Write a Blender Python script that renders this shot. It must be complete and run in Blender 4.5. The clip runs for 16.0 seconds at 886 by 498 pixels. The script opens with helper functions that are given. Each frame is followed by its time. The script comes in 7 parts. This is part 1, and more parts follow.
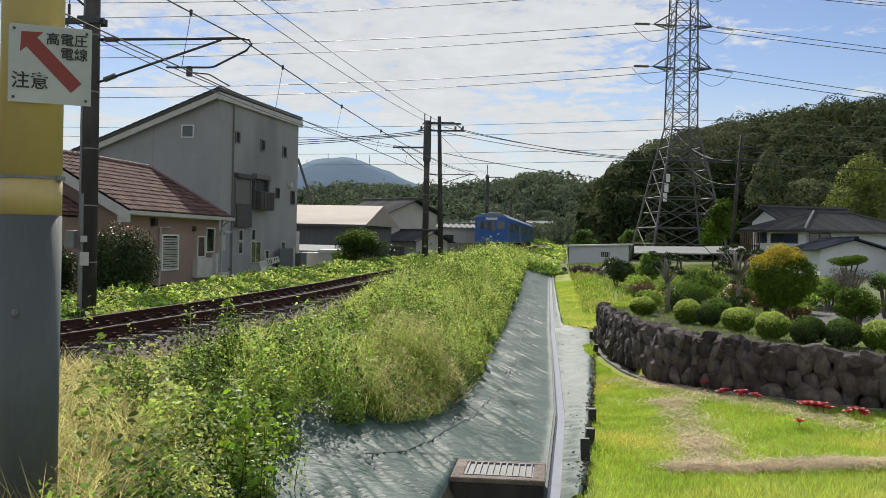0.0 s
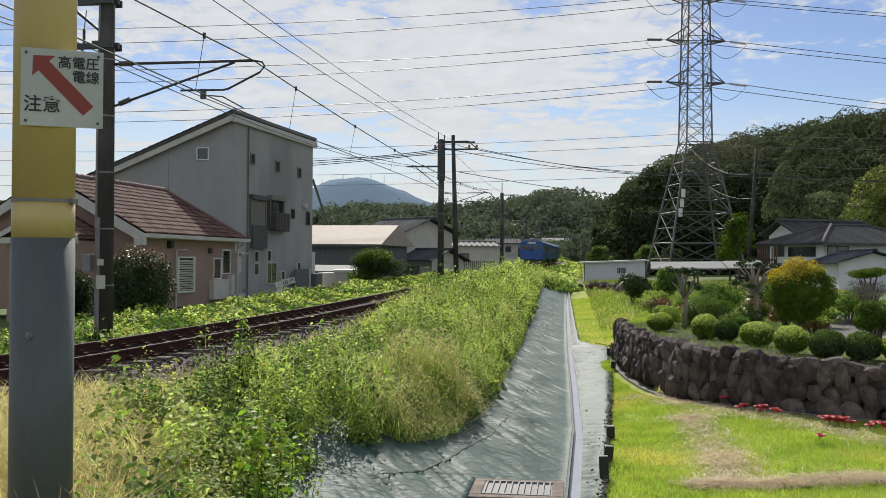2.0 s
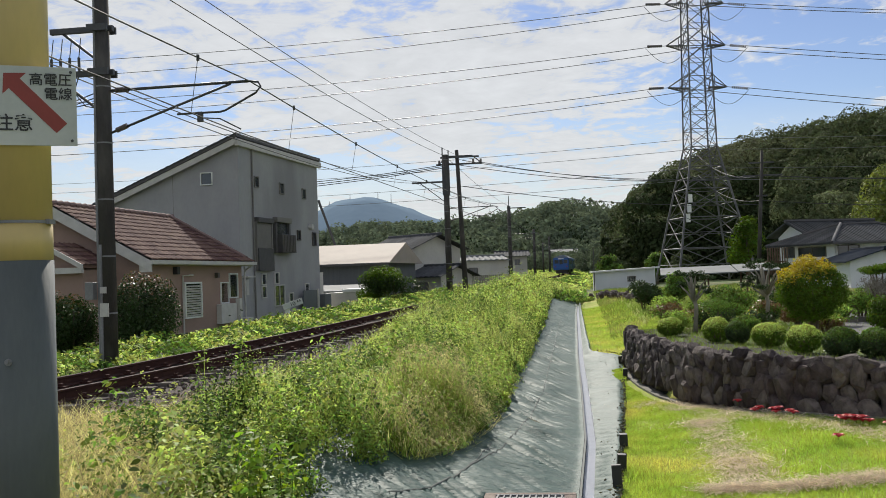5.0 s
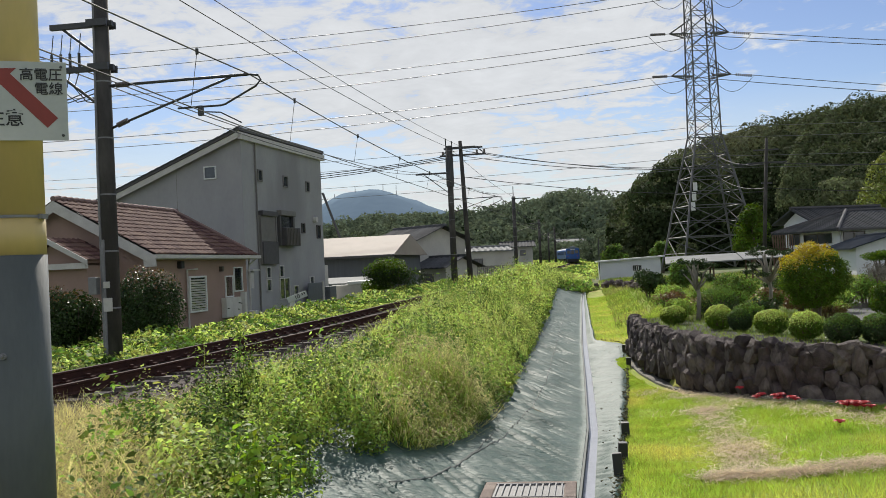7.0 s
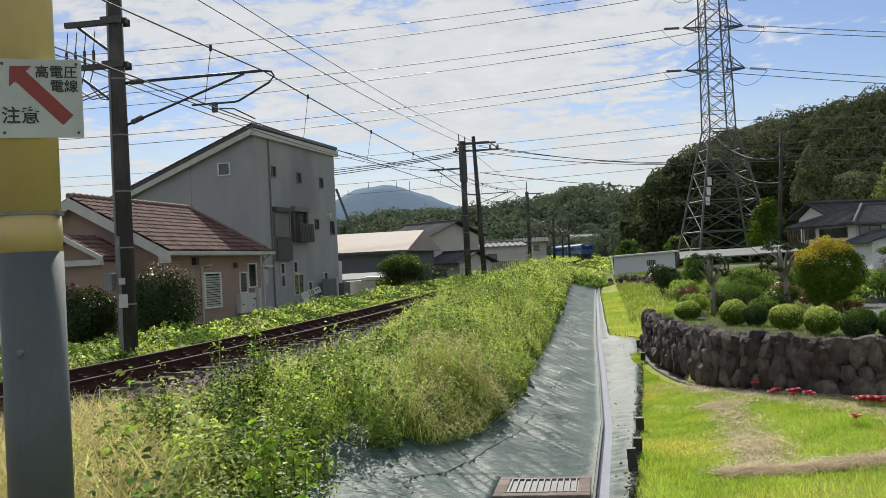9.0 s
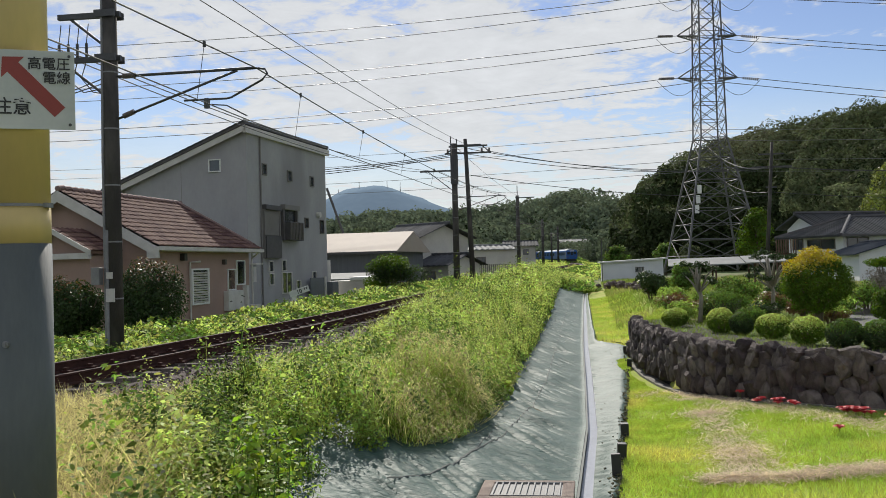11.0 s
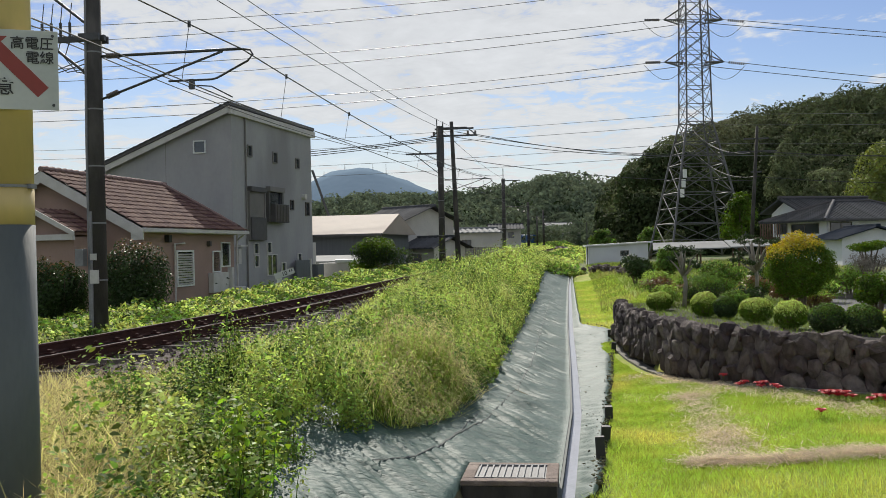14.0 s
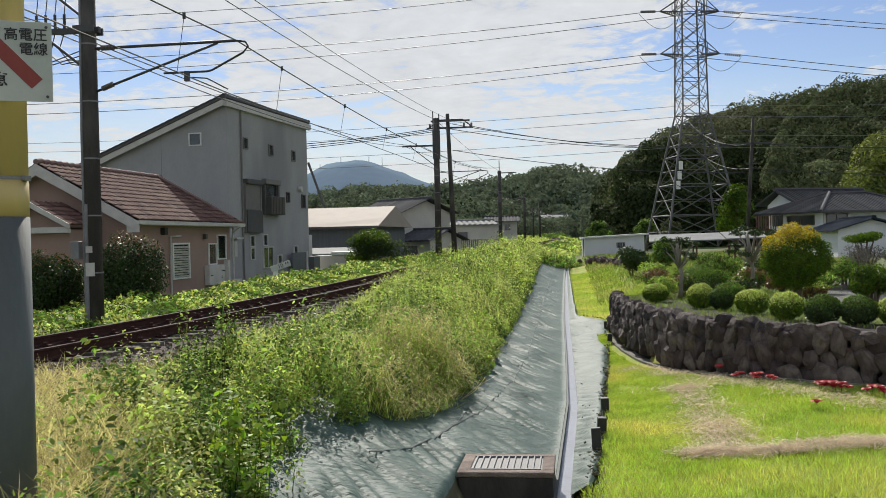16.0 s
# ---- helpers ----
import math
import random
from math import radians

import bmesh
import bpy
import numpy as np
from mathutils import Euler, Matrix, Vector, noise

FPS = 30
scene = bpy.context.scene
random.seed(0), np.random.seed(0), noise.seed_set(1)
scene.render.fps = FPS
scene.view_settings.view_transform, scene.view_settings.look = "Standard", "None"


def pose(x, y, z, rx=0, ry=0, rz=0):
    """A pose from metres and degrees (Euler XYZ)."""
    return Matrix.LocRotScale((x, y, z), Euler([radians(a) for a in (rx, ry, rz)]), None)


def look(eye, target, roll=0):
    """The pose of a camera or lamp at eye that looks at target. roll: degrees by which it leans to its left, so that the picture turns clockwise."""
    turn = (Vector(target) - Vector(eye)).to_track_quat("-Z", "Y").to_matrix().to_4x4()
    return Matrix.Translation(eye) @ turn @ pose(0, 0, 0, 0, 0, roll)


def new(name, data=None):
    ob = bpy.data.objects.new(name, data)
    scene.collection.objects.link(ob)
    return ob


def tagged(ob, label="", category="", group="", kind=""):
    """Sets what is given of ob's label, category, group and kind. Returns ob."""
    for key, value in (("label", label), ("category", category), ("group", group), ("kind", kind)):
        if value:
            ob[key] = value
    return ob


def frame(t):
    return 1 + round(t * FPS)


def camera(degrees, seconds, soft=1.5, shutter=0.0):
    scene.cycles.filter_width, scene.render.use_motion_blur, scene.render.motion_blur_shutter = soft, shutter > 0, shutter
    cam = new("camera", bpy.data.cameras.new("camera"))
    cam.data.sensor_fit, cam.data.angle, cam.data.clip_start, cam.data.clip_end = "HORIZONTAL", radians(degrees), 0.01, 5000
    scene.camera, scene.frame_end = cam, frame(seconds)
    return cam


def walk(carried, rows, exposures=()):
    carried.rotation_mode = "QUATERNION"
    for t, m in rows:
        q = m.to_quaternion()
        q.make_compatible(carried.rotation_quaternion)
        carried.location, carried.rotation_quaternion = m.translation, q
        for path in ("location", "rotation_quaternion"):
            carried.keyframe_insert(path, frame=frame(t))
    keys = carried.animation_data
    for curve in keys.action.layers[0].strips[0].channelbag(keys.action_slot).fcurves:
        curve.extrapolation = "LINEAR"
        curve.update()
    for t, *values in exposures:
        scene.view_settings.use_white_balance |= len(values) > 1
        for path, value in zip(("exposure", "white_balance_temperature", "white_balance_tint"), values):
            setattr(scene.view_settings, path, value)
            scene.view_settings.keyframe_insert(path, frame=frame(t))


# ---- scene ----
PATH = [
    (0, (0.382, -0.663, 2.363), (-1.895, 19.206, 2.189), 1.24),
    (0.5, (0.370, -0.707, 2.388), (-1.734, 19.182, 2.257), 1.47),
    (1, (0.364, -0.696, 2.382), (-1.768, 19.190, 2.340), 1.42),
    (1.5, (0.380, -0.618, 2.322), (-1.971, 19.243, 2.439), 1.04),
    (2, (0.392, -0.629, 2.355), (-2.203, 19.201, 2.552), 0.42),
    (2.5, (0.408, -0.585, 2.337), (-2.115, 19.254, 2.559), -0.15),
    (3, (0.410, -0.571, 2.326), (-1.859, 19.298, 2.597), -0.57),
    (3.5, (0.411, -0.472, 2.307), (-1.811, 19.399, 2.751), -1.05),
    (4, (0.455, -0.434, 2.303), (-2.063, 19.399, 2.857), -1.52),
    (4.2, (0.443, -0.416, 2.306), (-2.202, 19.401, 2.851), -1.53),
    (6.5, (0.541, -0.424, 2.283), (-2.302, 19.367, 2.736), -2.40),
    (7, (0.544, -0.415, 2.288), (-2.356, 19.370, 2.646), -2.63),
    (7.5, (0.544, -0.415, 2.290), (-2.418, 19.363, 2.565), -2.83),
    (8, (0.540, -0.407, 2.285), (-2.507, 19.358, 2.546), -2.96),
    (8.5, (0.543, -0.416, 2.287), (-2.596, 19.335, 2.557), -2.95),
    (11, (0.541, -0.423, 2.284), (-2.417, 19.354, 2.597), -1.46),
    (11.5, (0.537, -0.425, 2.282), (-2.270, 19.376, 2.482), -0.92),
    (12, (0.532, -0.419, 2.282), (-2.138, 19.402, 2.384), -0.74),
    (12.5, (0.536, -0.421, 2.282), (-2.069, 19.409, 2.324), -0.87),
    (13, (0.535, -0.415, 2.280), (-2.064, 19.415, 2.291), -1.02),
    (13.5, (0.539, -0.422, 2.282), (-2.100, 19.403, 2.269), -1.14),
    (14, (0.538, -0.421, 2.287), (-2.141, 19.399, 2.247), -1.20),
    (14.5, (0.540, -0.422, 2.282), (-2.172, 19.393, 2.218), -1.36),
    (15, (0.540, -0.417, 2.283), (-2.170, 19.398, 2.188), -1.35),
    (15.5, (0.537, -0.411, 2.284), (-2.127, 19.410, 2.143), -1.33),
    (16, (0.540, -0.415, 2.282), (-2.068, 19.413, 2.086), -1.29),
]

cam = camera(48.0, 16.0, 0.5)
walk(cam, [(t, look(eye, aim, roll)) for t, eye, aim, roll in PATH])

# ---- world and sun ----
SUN_EL, SUN_AZ = radians(36), radians(-14)  # azimuth from +y towards +x
to_sun = Vector((math.sin(SUN_AZ) * math.cos(SUN_EL), math.cos(SUN_AZ) * math.cos(SUN_EL), math.sin(SUN_EL)))
sun = new("sun", bpy.data.lights.new("sun", "SUN"))
sun.data.energy, sun.data.angle, sun.data.color = 5.0, radians(0.6), (1.0, 0.94, 0.84)
sun.matrix_basis = look((0, 0, 60), Vector((0, 0, 60)) - to_sun)
scene.view_settings.exposure = -0.11


def build_world():
    w = bpy.data.worlds.new("sky")
    scene.world = w
    w.use_nodes = True
    nt = w.node_tree
    nt.nodes.clear()
    N, L = nt.nodes.new, nt.links.new
    sky = N("ShaderNodeTexSky")
    sky.sky_type, sky.sun_disc = "NISHITA", False
    sky.sun_elevation, sky.sun_rotation = SUN_EL, SUN_AZ
    sky.dust_density, sky.ozone_density = 0.2, 3.0
    tc = N("ShaderNodeTexCoord")
    sep = N("ShaderNodeSeparateXYZ")
    L(tc.outputs["Generated"], sep.inputs[0])

    def m(op, a, b=None, c=None):
        n = N("ShaderNodeMath")
        n.operation = op
        for k, v in enumerate((a, b, c)):
            if v is None:
                continue
            if isinstance(v, (int, float)):
                n.inputs[k].default_value = v
            else:
                L(v, n.inputs[k])
        return n.outputs[0]
    z = m("ADD", m("MAXIMUM", sep.outputs[2], 0.0), 0.12)
    comb = N("ShaderNodeCombineXYZ")
    L(m("DIVIDE", sep.outputs[0], z), comb.inputs[0])
    L(m("DIVIDE", sep.outputs[1], z), comb.inputs[1])
    mp = N("ShaderNodeMapping")
    mp.inputs["Rotation"].default_value = (0, 0, 0.35)
    mp.inputs["Scale"].default_value = (0.85, 0.8, 1)
    mp.inputs["Location"].default_value = (3.1, 1.7, 0)
    L(comb.outputs[0], mp.inputs[0])

    def nz(scale, detail, rough, dist=0.0):
        n = N("ShaderNodeTexNoise")
        n.inputs["Scale"].default_value, n.inputs["Detail"].default_value = scale, detail
        n.inputs["Roughness"].default_value, n.inputs["Distortion"].default_value = rough, dist
        L(mp.outputs[0], n.inputs["Vector"])
        return n.outputs["Fac"]
    big, mid, fine = nz(0.8, 3, 0.5, 0.3), nz(3.2, 6, 0.66, 0.7), nz(11.0, 5, 0.62, 0.5)
    total = m("ADD", m("ADD", m("MULTIPLY", big, 1.0), m("MULTIPLY", mid, 0.8)), m("MULTIPLY", fine, 0.55))
    ramp = N("ShaderNodeMapRange")
    ramp.interpolation_type = "SMOOTHSTEP"
    L(total, ramp.inputs[0])
    ramp.inputs[1].default_value, ramp.inputs[2].default_value = 1.07, 1.25
    low = N("ShaderNodeMapRange")
    L(sep.outputs[2], low.inputs[0])
    low.inputs[1].default_value, low.inputs[2].default_value = 0.16, 0.03
    cover = m("MAXIMUM", ramp.outputs[0], m("MULTIPLY", low.outputs[0], 0.95))
    mix = N("ShaderNodeMix")
    mix.data_type = "RGBA"
    L(m("MULTIPLY", cover, 0.94), mix.inputs[0])
    hs = N("ShaderNodeHueSaturation")
    hs.inputs["Saturation"].default_value, hs.inputs["Value"].default_value = 1.05, 1.0
    hs.inputs["Hue"].default_value = 0.515
    L(sky.outputs[0], hs.inputs["Color"])
    L(hs.outputs[0], mix.inputs[6])
    lum = m("ADD", 5.6, m("ADD", m("MULTIPLY", mid, 2.6), m("MULTIPLY", fine, 2.2)))
    cc = N("ShaderNodeCombineColor")
    L(m("MULTIPLY", lum, 0.965), cc.inputs[0])
    L(m("MULTIPLY", lum, 0.985), cc.inputs[1])
    L(lum, cc.inputs[2])
    L(cc.outputs[0], mix.inputs[7])
    bg = N("ShaderNodeBackground")
    bg.inputs[1].default_value = 0.1
    out = N("ShaderNodeOutputWorld")
    L(mix.outputs[2], bg.inputs[0])
    L(bg.outputs[0], out.inputs[0])


build_world()


# ---- materials ----
def mat(name, a, b=None, scale=4.0, rough=0.8, bump=0.0, bscale=None, metal=0.0, fine=0.35, spec=0.5, island=0.0, obj_rand=0.0,
        stretch=(1, 1, 1), c=None, trans=0.0, coords="Object"):
    """Two-scale noise between colours a and b; c: colour of large stains; island: variation per loose piece."""
    m = bpy.data.materials.new(name)
    m.use_nodes = True
    nt = m.node_tree
    N, L = nt.nodes.new, nt.links.new
    p = nt.nodes["Principled BSDF"]
    p.inputs["Roughness"].default_value, p.inputs["Metallic"].default_value = rough, metal
    p.inputs["Specular IOR Level"].default_value = spec
    b = b or tuple(v * 0.7 for v in a)
    tc = N("ShaderNodeTexCoord")
    mp = N("ShaderNodeMapping")
    mp.inputs["Scale"].default_value = stretch
    L(tc.outputs[coords], mp.inputs[0])

    def noisy(sc, det=4):
        n = N("ShaderNodeTexNoise")
        n.inputs["Scale"].default_value, n.inputs["Detail"].default_value = sc, det
        L(mp.outputs[0], n.inputs["Vector"])
        return n.outputs["Fac"]
    n1, n2 = noisy(scale), noisy(scale * 9)
    mx = N("ShaderNodeMix")
    mx.inputs[0].default_value = fine
    L(n1, mx.inputs[2])
    L(n2, mx.inputs[3])
    fac = mx.outputs[0]
    st = N("ShaderNodeMapRange")
    st.inputs[1].default_value, st.inputs[2].default_value = 0.32, 0.68
    L(fac, st.inputs[0])
    fac = st.outputs[0]
    col = N("ShaderNodeMix")
    col.data_type = "RGBA"
    L(fac, col.inputs[0])
    col.inputs[6].default_value, col.inputs[7].default_value = (*a, 1), (*b, 1)
    out = col.outputs[2]
    if c:
        n3 = noisy(scale * 0.31, 5)
        s3 = N("ShaderNodeMapRange")
        s3.inputs[1].default_value, s3.inputs[2].default_value = 0.5, 0.66
        L(n3, s3.inputs[0])
        m3 = N("ShaderNodeMix")
        m3.data_type = "RGBA"
        L(s3.outputs[0], m3.inputs[0])
        L(out, m3.inputs[6])
        m3.inputs[7].default_value = (*c, 1)
        out = m3.outputs[2]
    if island or obj_rand:
        if island:
            g = N("ShaderNodeNewGeometry")
            r = g.outputs["Random Per Island"]
        else:
            g = N("ShaderNodeObjectInfo")
            r = g.outputs["Random"]
        hs = N("ShaderNodeHueSaturation")
        amt = island or obj_rand
        mr = N("ShaderNodeMapRange")
        mr.inputs[3].default_value, mr.inputs[4].default_value = 1 - amt, 1 + amt
        L(r, mr.inputs[0])
        L(mr.outputs[0], hs.inputs["Value"])
        mr2 = N("ShaderNodeMapRange")
        mr2.inputs[3].default_value, mr2.inputs[4].default_value = 0.5 - amt * 0.06, 0.5 + amt * 0.05
        L(r, mr2.inputs[0])
        L(mr2.outputs[0], hs.inputs["Hue"])
        L(out, hs.inputs["Color"])
        out = hs.outputs[0]
    L(out, p.inputs["Base Color"])
    if bump:
        bn = N("ShaderNodeBump")
        bn.inputs["Strength"].default_value, bn.inputs["Distance"].default_value = min(1, bump), 0.02 * max(1, bump)
        L(noisy(bscale or scale * 6), bn.inputs["Height"])
        L(bn.outputs[0], p.inputs["Normal"])
    if trans:
        tr = N("ShaderNodeBsdfTranslucent")
        gain = N("ShaderNodeHueSaturation")
        gain.inputs["Saturation"].default_value, gain.inputs["Value"].default_value = 1.15, 1.5
        L(out, gain.inputs["Color"])
        L(gain.outputs[0], tr.inputs[0])
        ms = N("ShaderNodeMixShader")
        ms.inputs[0].default_value = trans
        L(p.outputs[0], ms.inputs[1])
        L(tr.outputs[0], ms.inputs[2])
        L(ms.outputs[0], nt.nodes["Material Output"].inputs[0])
    return m


M = {}
def setup_materials():
    M["earth"] = mat("earth", (0.10, 0.085, 0.05), (0.07, 0.08, 0.03), 1.5, 0.95, 0.6)
    M["field"] = mat("field grass", (0.10, 0.15, 0.03), (0.06, 0.10, 0.02), 0.8, 0.95, 0.8, 20, c=(0.17, 0.15, 0.06))
    M["lawn"] = mat("mown lawn", (0.33, 0.39, 0.085), (0.25, 0.33, 0.06), 1.1, 0.9, 0.8, 30, spec=0.1, c=(0.42, 0.40, 0.12))
    M["meadow"] = mat("rough garden grass", (0.24, 0.31, 0.08), (0.13, 0.18, 0.05), 0.7, 0.8, island=0.45, trans=0.35, spec=0.1, c=(0.34, 0.33, 0.13))
    M["blade"] = mat("lawn blades", (0.46, 0.54, 0.13), (0.22, 0.33, 0.065), 1.6, 0.7, island=0.45, trans=0.45, spec=0.2, c=(0.55, 0.52, 0.16))
    M["straw"] = mat("dry straw", (0.80, 0.70, 0.52), (0.50, 0.40, 0.28), 3, 0.9, island=0.35, trans=0.25, spec=0.2)
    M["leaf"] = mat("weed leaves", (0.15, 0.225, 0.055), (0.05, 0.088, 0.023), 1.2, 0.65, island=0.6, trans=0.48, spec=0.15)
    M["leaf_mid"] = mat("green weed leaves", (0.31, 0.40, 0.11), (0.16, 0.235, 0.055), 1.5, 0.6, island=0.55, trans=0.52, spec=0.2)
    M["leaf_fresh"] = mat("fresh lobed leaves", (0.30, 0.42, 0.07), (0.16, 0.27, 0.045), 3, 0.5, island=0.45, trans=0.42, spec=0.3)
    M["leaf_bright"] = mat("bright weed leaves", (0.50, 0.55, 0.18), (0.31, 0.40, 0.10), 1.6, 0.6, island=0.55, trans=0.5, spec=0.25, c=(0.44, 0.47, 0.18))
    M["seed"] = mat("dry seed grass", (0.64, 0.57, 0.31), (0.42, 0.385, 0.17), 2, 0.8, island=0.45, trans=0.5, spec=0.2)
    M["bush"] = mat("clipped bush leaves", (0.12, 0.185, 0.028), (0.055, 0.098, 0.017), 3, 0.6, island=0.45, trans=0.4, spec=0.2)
    M["yellow_leaf"] = mat("yellow tip leaves", (0.55, 0.40, 0.055), (0.36, 0.34, 0.05), 3, 0.6, island=0.35, trans=0.35, spec=0.2)
    M["camellia"] = mat("glossy dark leaves", (0.052, 0.085, 0.026), (0.026, 0.048, 0.015), 3, 0.45, island=0.45, trans=0.15, spec=0.22)
    M["bud"] = mat("reddish young leaves", (0.20, 0.10, 0.045), (0.14, 0.10, 0.035), 3, 0.4, island=0.3, trans=0.2)
    M["red"] = mat("red petals", (0.60, 0.02, 0.03), (0.45, 0.02, 0.03), 5, 0.6, island=0.2)
    M["wood_leaf"] = mat("forest canopy", (0.105, 0.125, 0.062), (0.055, 0.072, 0.034), 0.09, 0.85, island=0.4, trans=0.28, spec=0.1, c=(0.13, 0.14, 0.078))
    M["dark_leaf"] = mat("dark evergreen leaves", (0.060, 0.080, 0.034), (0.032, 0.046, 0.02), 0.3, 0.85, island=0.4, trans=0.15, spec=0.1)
    M["pale_leaf"] = mat("pale grey-green leaves", (0.16, 0.185, 0.10), (0.085, 0.105, 0.055), 0.5, 0.8, island=0.4, trans=0.35, spec=0.1)
    M["bamboo"] = mat("pale bamboo leaves", (0.22, 0.25, 0.06), (0.13, 0.17, 0.04), 0.2, 0.6, island=0.35, trans=0.3)
    M["hill"] = mat("wooded hillside", (0.035, 0.055, 0.02), (0.02, 0.035, 0.014), 0.05, 0.95, 1, 0.2, spec=0.0)
    # distance haze is put into these two base colours: paler hills, bluer mountain
    M["far_hill"] = mat("far hills with haze in colour", (0.20, 0.235, 0.15), (0.10, 0.13, 0.09), 0.03, 1, island=0.35, spec=0.0, trans=0.25)
    M["mountain"] = mat("distant mountain tinted by haze", (0.19, 0.26, 0.33), (0.155, 0.215, 0.28), 0.004, 1, spec=0)
    M["bark"] = mat("bark", (0.16, 0.13, 0.09), (0.08, 0.06, 0.045), 6, 0.9, 0.8, stretch=(1, 1, 0.3))
    M["pale_bark"] = mat("pale bark", (0.34, 0.31, 0.26), (0.2, 0.18, 0.14), 8, 0.9, 0.6)
    M["sheet"] = mat("weed barrier sheet", (0.068, 0.122, 0.105), (0.035, 0.068, 0.060), 1.6, 0.6, 1.0, 9, spec=0.2, c=(0.085, 0.132, 0.118), stretch=(1.0, 2.5, 1.0), fine=0.45)
    M["seam_shade"] = mat("dark seam and gutter shade", (0.045, 0.065, 0.058), None, 5, 0.7)
    M["gutter"] = mat("wet pale concrete", (0.32, 0.34, 0.40), (0.22, 0.24, 0.29), 5, 0.3, 0.2)
    M["concrete"] = mat("weathered concrete", (0.22, 0.205, 0.185), (0.15, 0.14, 0.125), 5, 0.9, 0.6, 30, c=(0.12, 0.11, 0.095))
    M["old_concrete"] = mat("stained dark concrete", (0.24, 0.185, 0.155), (0.15, 0.115, 0.10), 7, 0.9, 0.8, 40, c=(0.31, 0.25, 0.21))
    M["shaded_pit_concrete"] = mat("dark stained concrete with painted shade", (0.045, 0.04, 0.036), (0.025, 0.023, 0.022), 6, 0.75, 0.6, 40, c=(0.085, 0.075, 0.065), stretch=(1, 1, 0.4))
    M["mast"] = mat("dark concrete mast", (0.055, 0.05, 0.046), (0.036, 0.033, 0.031), 6, 0.85, 0.4, 40, stretch=(1, 1, 0.3), c=(0.10, 0.092, 0.083))
    M["grating"] = mat("galvanised grating", (0.26, 0.26, 0.26), (0.19, 0.19, 0.19), 12, 0.7)
    M["lattice"] = mat("weathered galvanised lattice", (0.15, 0.15, 0.153), (0.095, 0.095, 0.1), 1.2, 0.65, metal=0.2)
    M["steel"] = mat("galvanised steel", (0.26, 0.26, 0.27), (0.17, 0.17, 0.175), 3, 0.6, metal=0.2)
    M["dark_steel"] = mat("dark steel pipe", (0.09, 0.09, 0.095), (0.06, 0.06, 0.06), 9, 0.5, metal=0.4)
    M["wire"] = mat("black wire", (0.06, 0.06, 0.065), None, 3, 0.6)
    M["grey_wire"] = mat("aluminium conductor", (0.22, 0.22, 0.23), None, 3, 0.5, metal=0.3)
    M["rust"] = mat("rusty rail", (0.075, 0.034, 0.026), (0.045, 0.022, 0.019), 7, 0.9, 0.4, 40, spec=0.15)
    M["rail_top"] = mat("worn rail head", (0.085, 0.055, 0.048), (0.06, 0.038, 0.034), 6, 0.85, spec=0.2)
    M["sleeper"] = mat("grey sleeper", (0.15, 0.125, 0.11), (0.09, 0.075, 0.065), 6, 0.95, 0.6, obj_rand=0.3)
    M["ballast"] = mat("rusty ballast", (0.13, 0.10, 0.09), (0.07, 0.055, 0.05), 18, 0.95, 1.0, 60, island=0.35)
    M["yellow"] = mat("faded yellow plastic sleeve", (0.64, 0.48, 0.19), (0.55, 0.42, 0.17), 3, 0.5, 0.1, c=(0.50, 0.41, 0.22), stretch=(1, 1, 0.35))
    M["greenpole"] = mat("grey-green sleeve", (0.105, 0.12, 0.115), (0.075, 0.088, 0.087), 4, 0.55, 0.15, stretch=(1, 1, 0.3))
    M["signwhite"] = mat("weathered sign enamel", (0.52, 0.54, 0.52), (0.44, 0.46, 0.44), 5, 0.55, c=(0.58, 0.59, 0.56))
    M["white"] = mat("white enamel", (0.74, 0.75, 0.73), (0.66, 0.67, 0.65), 4, 0.45)
    M["signred"] = mat("dull red print", (0.30, 0.045, 0.035), (0.25, 0.04, 0.03), 5, 0.5)
    M["black"] = mat("black paint", (0.02, 0.02, 0.022), (0.03, 0.03, 0.03), 5, 0.5)
    M["stucco"] = mat("grey stucco", (0.385, 0.38, 0.385), (0.32, 0.318, 0.325), 0.8, 0.95, 0.4, 60, c=(0.27, 0.265, 0.27), stretch=(1, 1, 0.5))
    M["pink"] = mat("dusty pink render", (0.36, 0.245, 0.205), (0.31, 0.215, 0.18), 1.2, 0.95, 0.4, 60)
    M["tile"] = mat("terracotta roof tile", (0.165, 0.092, 0.075), (0.09, 0.054, 0.049), 2.5, 0.9, 0.4, 20, c=(0.12, 0.07, 0.058), obj_rand=0.35, spec=0.15)
    M["darktile"] = mat("dark grey roof tile", (0.085, 0.09, 0.098), (0.055, 0.058, 0.063), 2.5, 0.85, 0.3, 20, obj_rand=0.3, spec=0.15)
    M["bluetile"] = mat("blue-black roof tile", (0.03, 0.04, 0.058), (0.02, 0.028, 0.042), 2.5, 0.9, 0.3, 20, spec=0.05)
    M["ridge"] = mat("pale ridge tile", (0.24, 0.16, 0.14), (0.18, 0.12, 0.11), 3, 0.85)
    M["roofedge"] = mat("dark roof edge", (0.09, 0.085, 0.085), None, 4, 0.6)
    M["trim"] = mat("off-white trim", (0.60, 0.58, 0.55), (0.48, 0.46, 0.43), 3, 0.7)
    M["glass"] = mat("dark window glass", (0.045, 0.055, 0.065), (0.03, 0.035, 0.04), 1, 0.06, spec=0.8)
    M["bronze"] = mat("bronze window frame", (0.11, 0.095, 0.085), (0.08, 0.07, 0.06), 8, 0.5, metal=0.3)
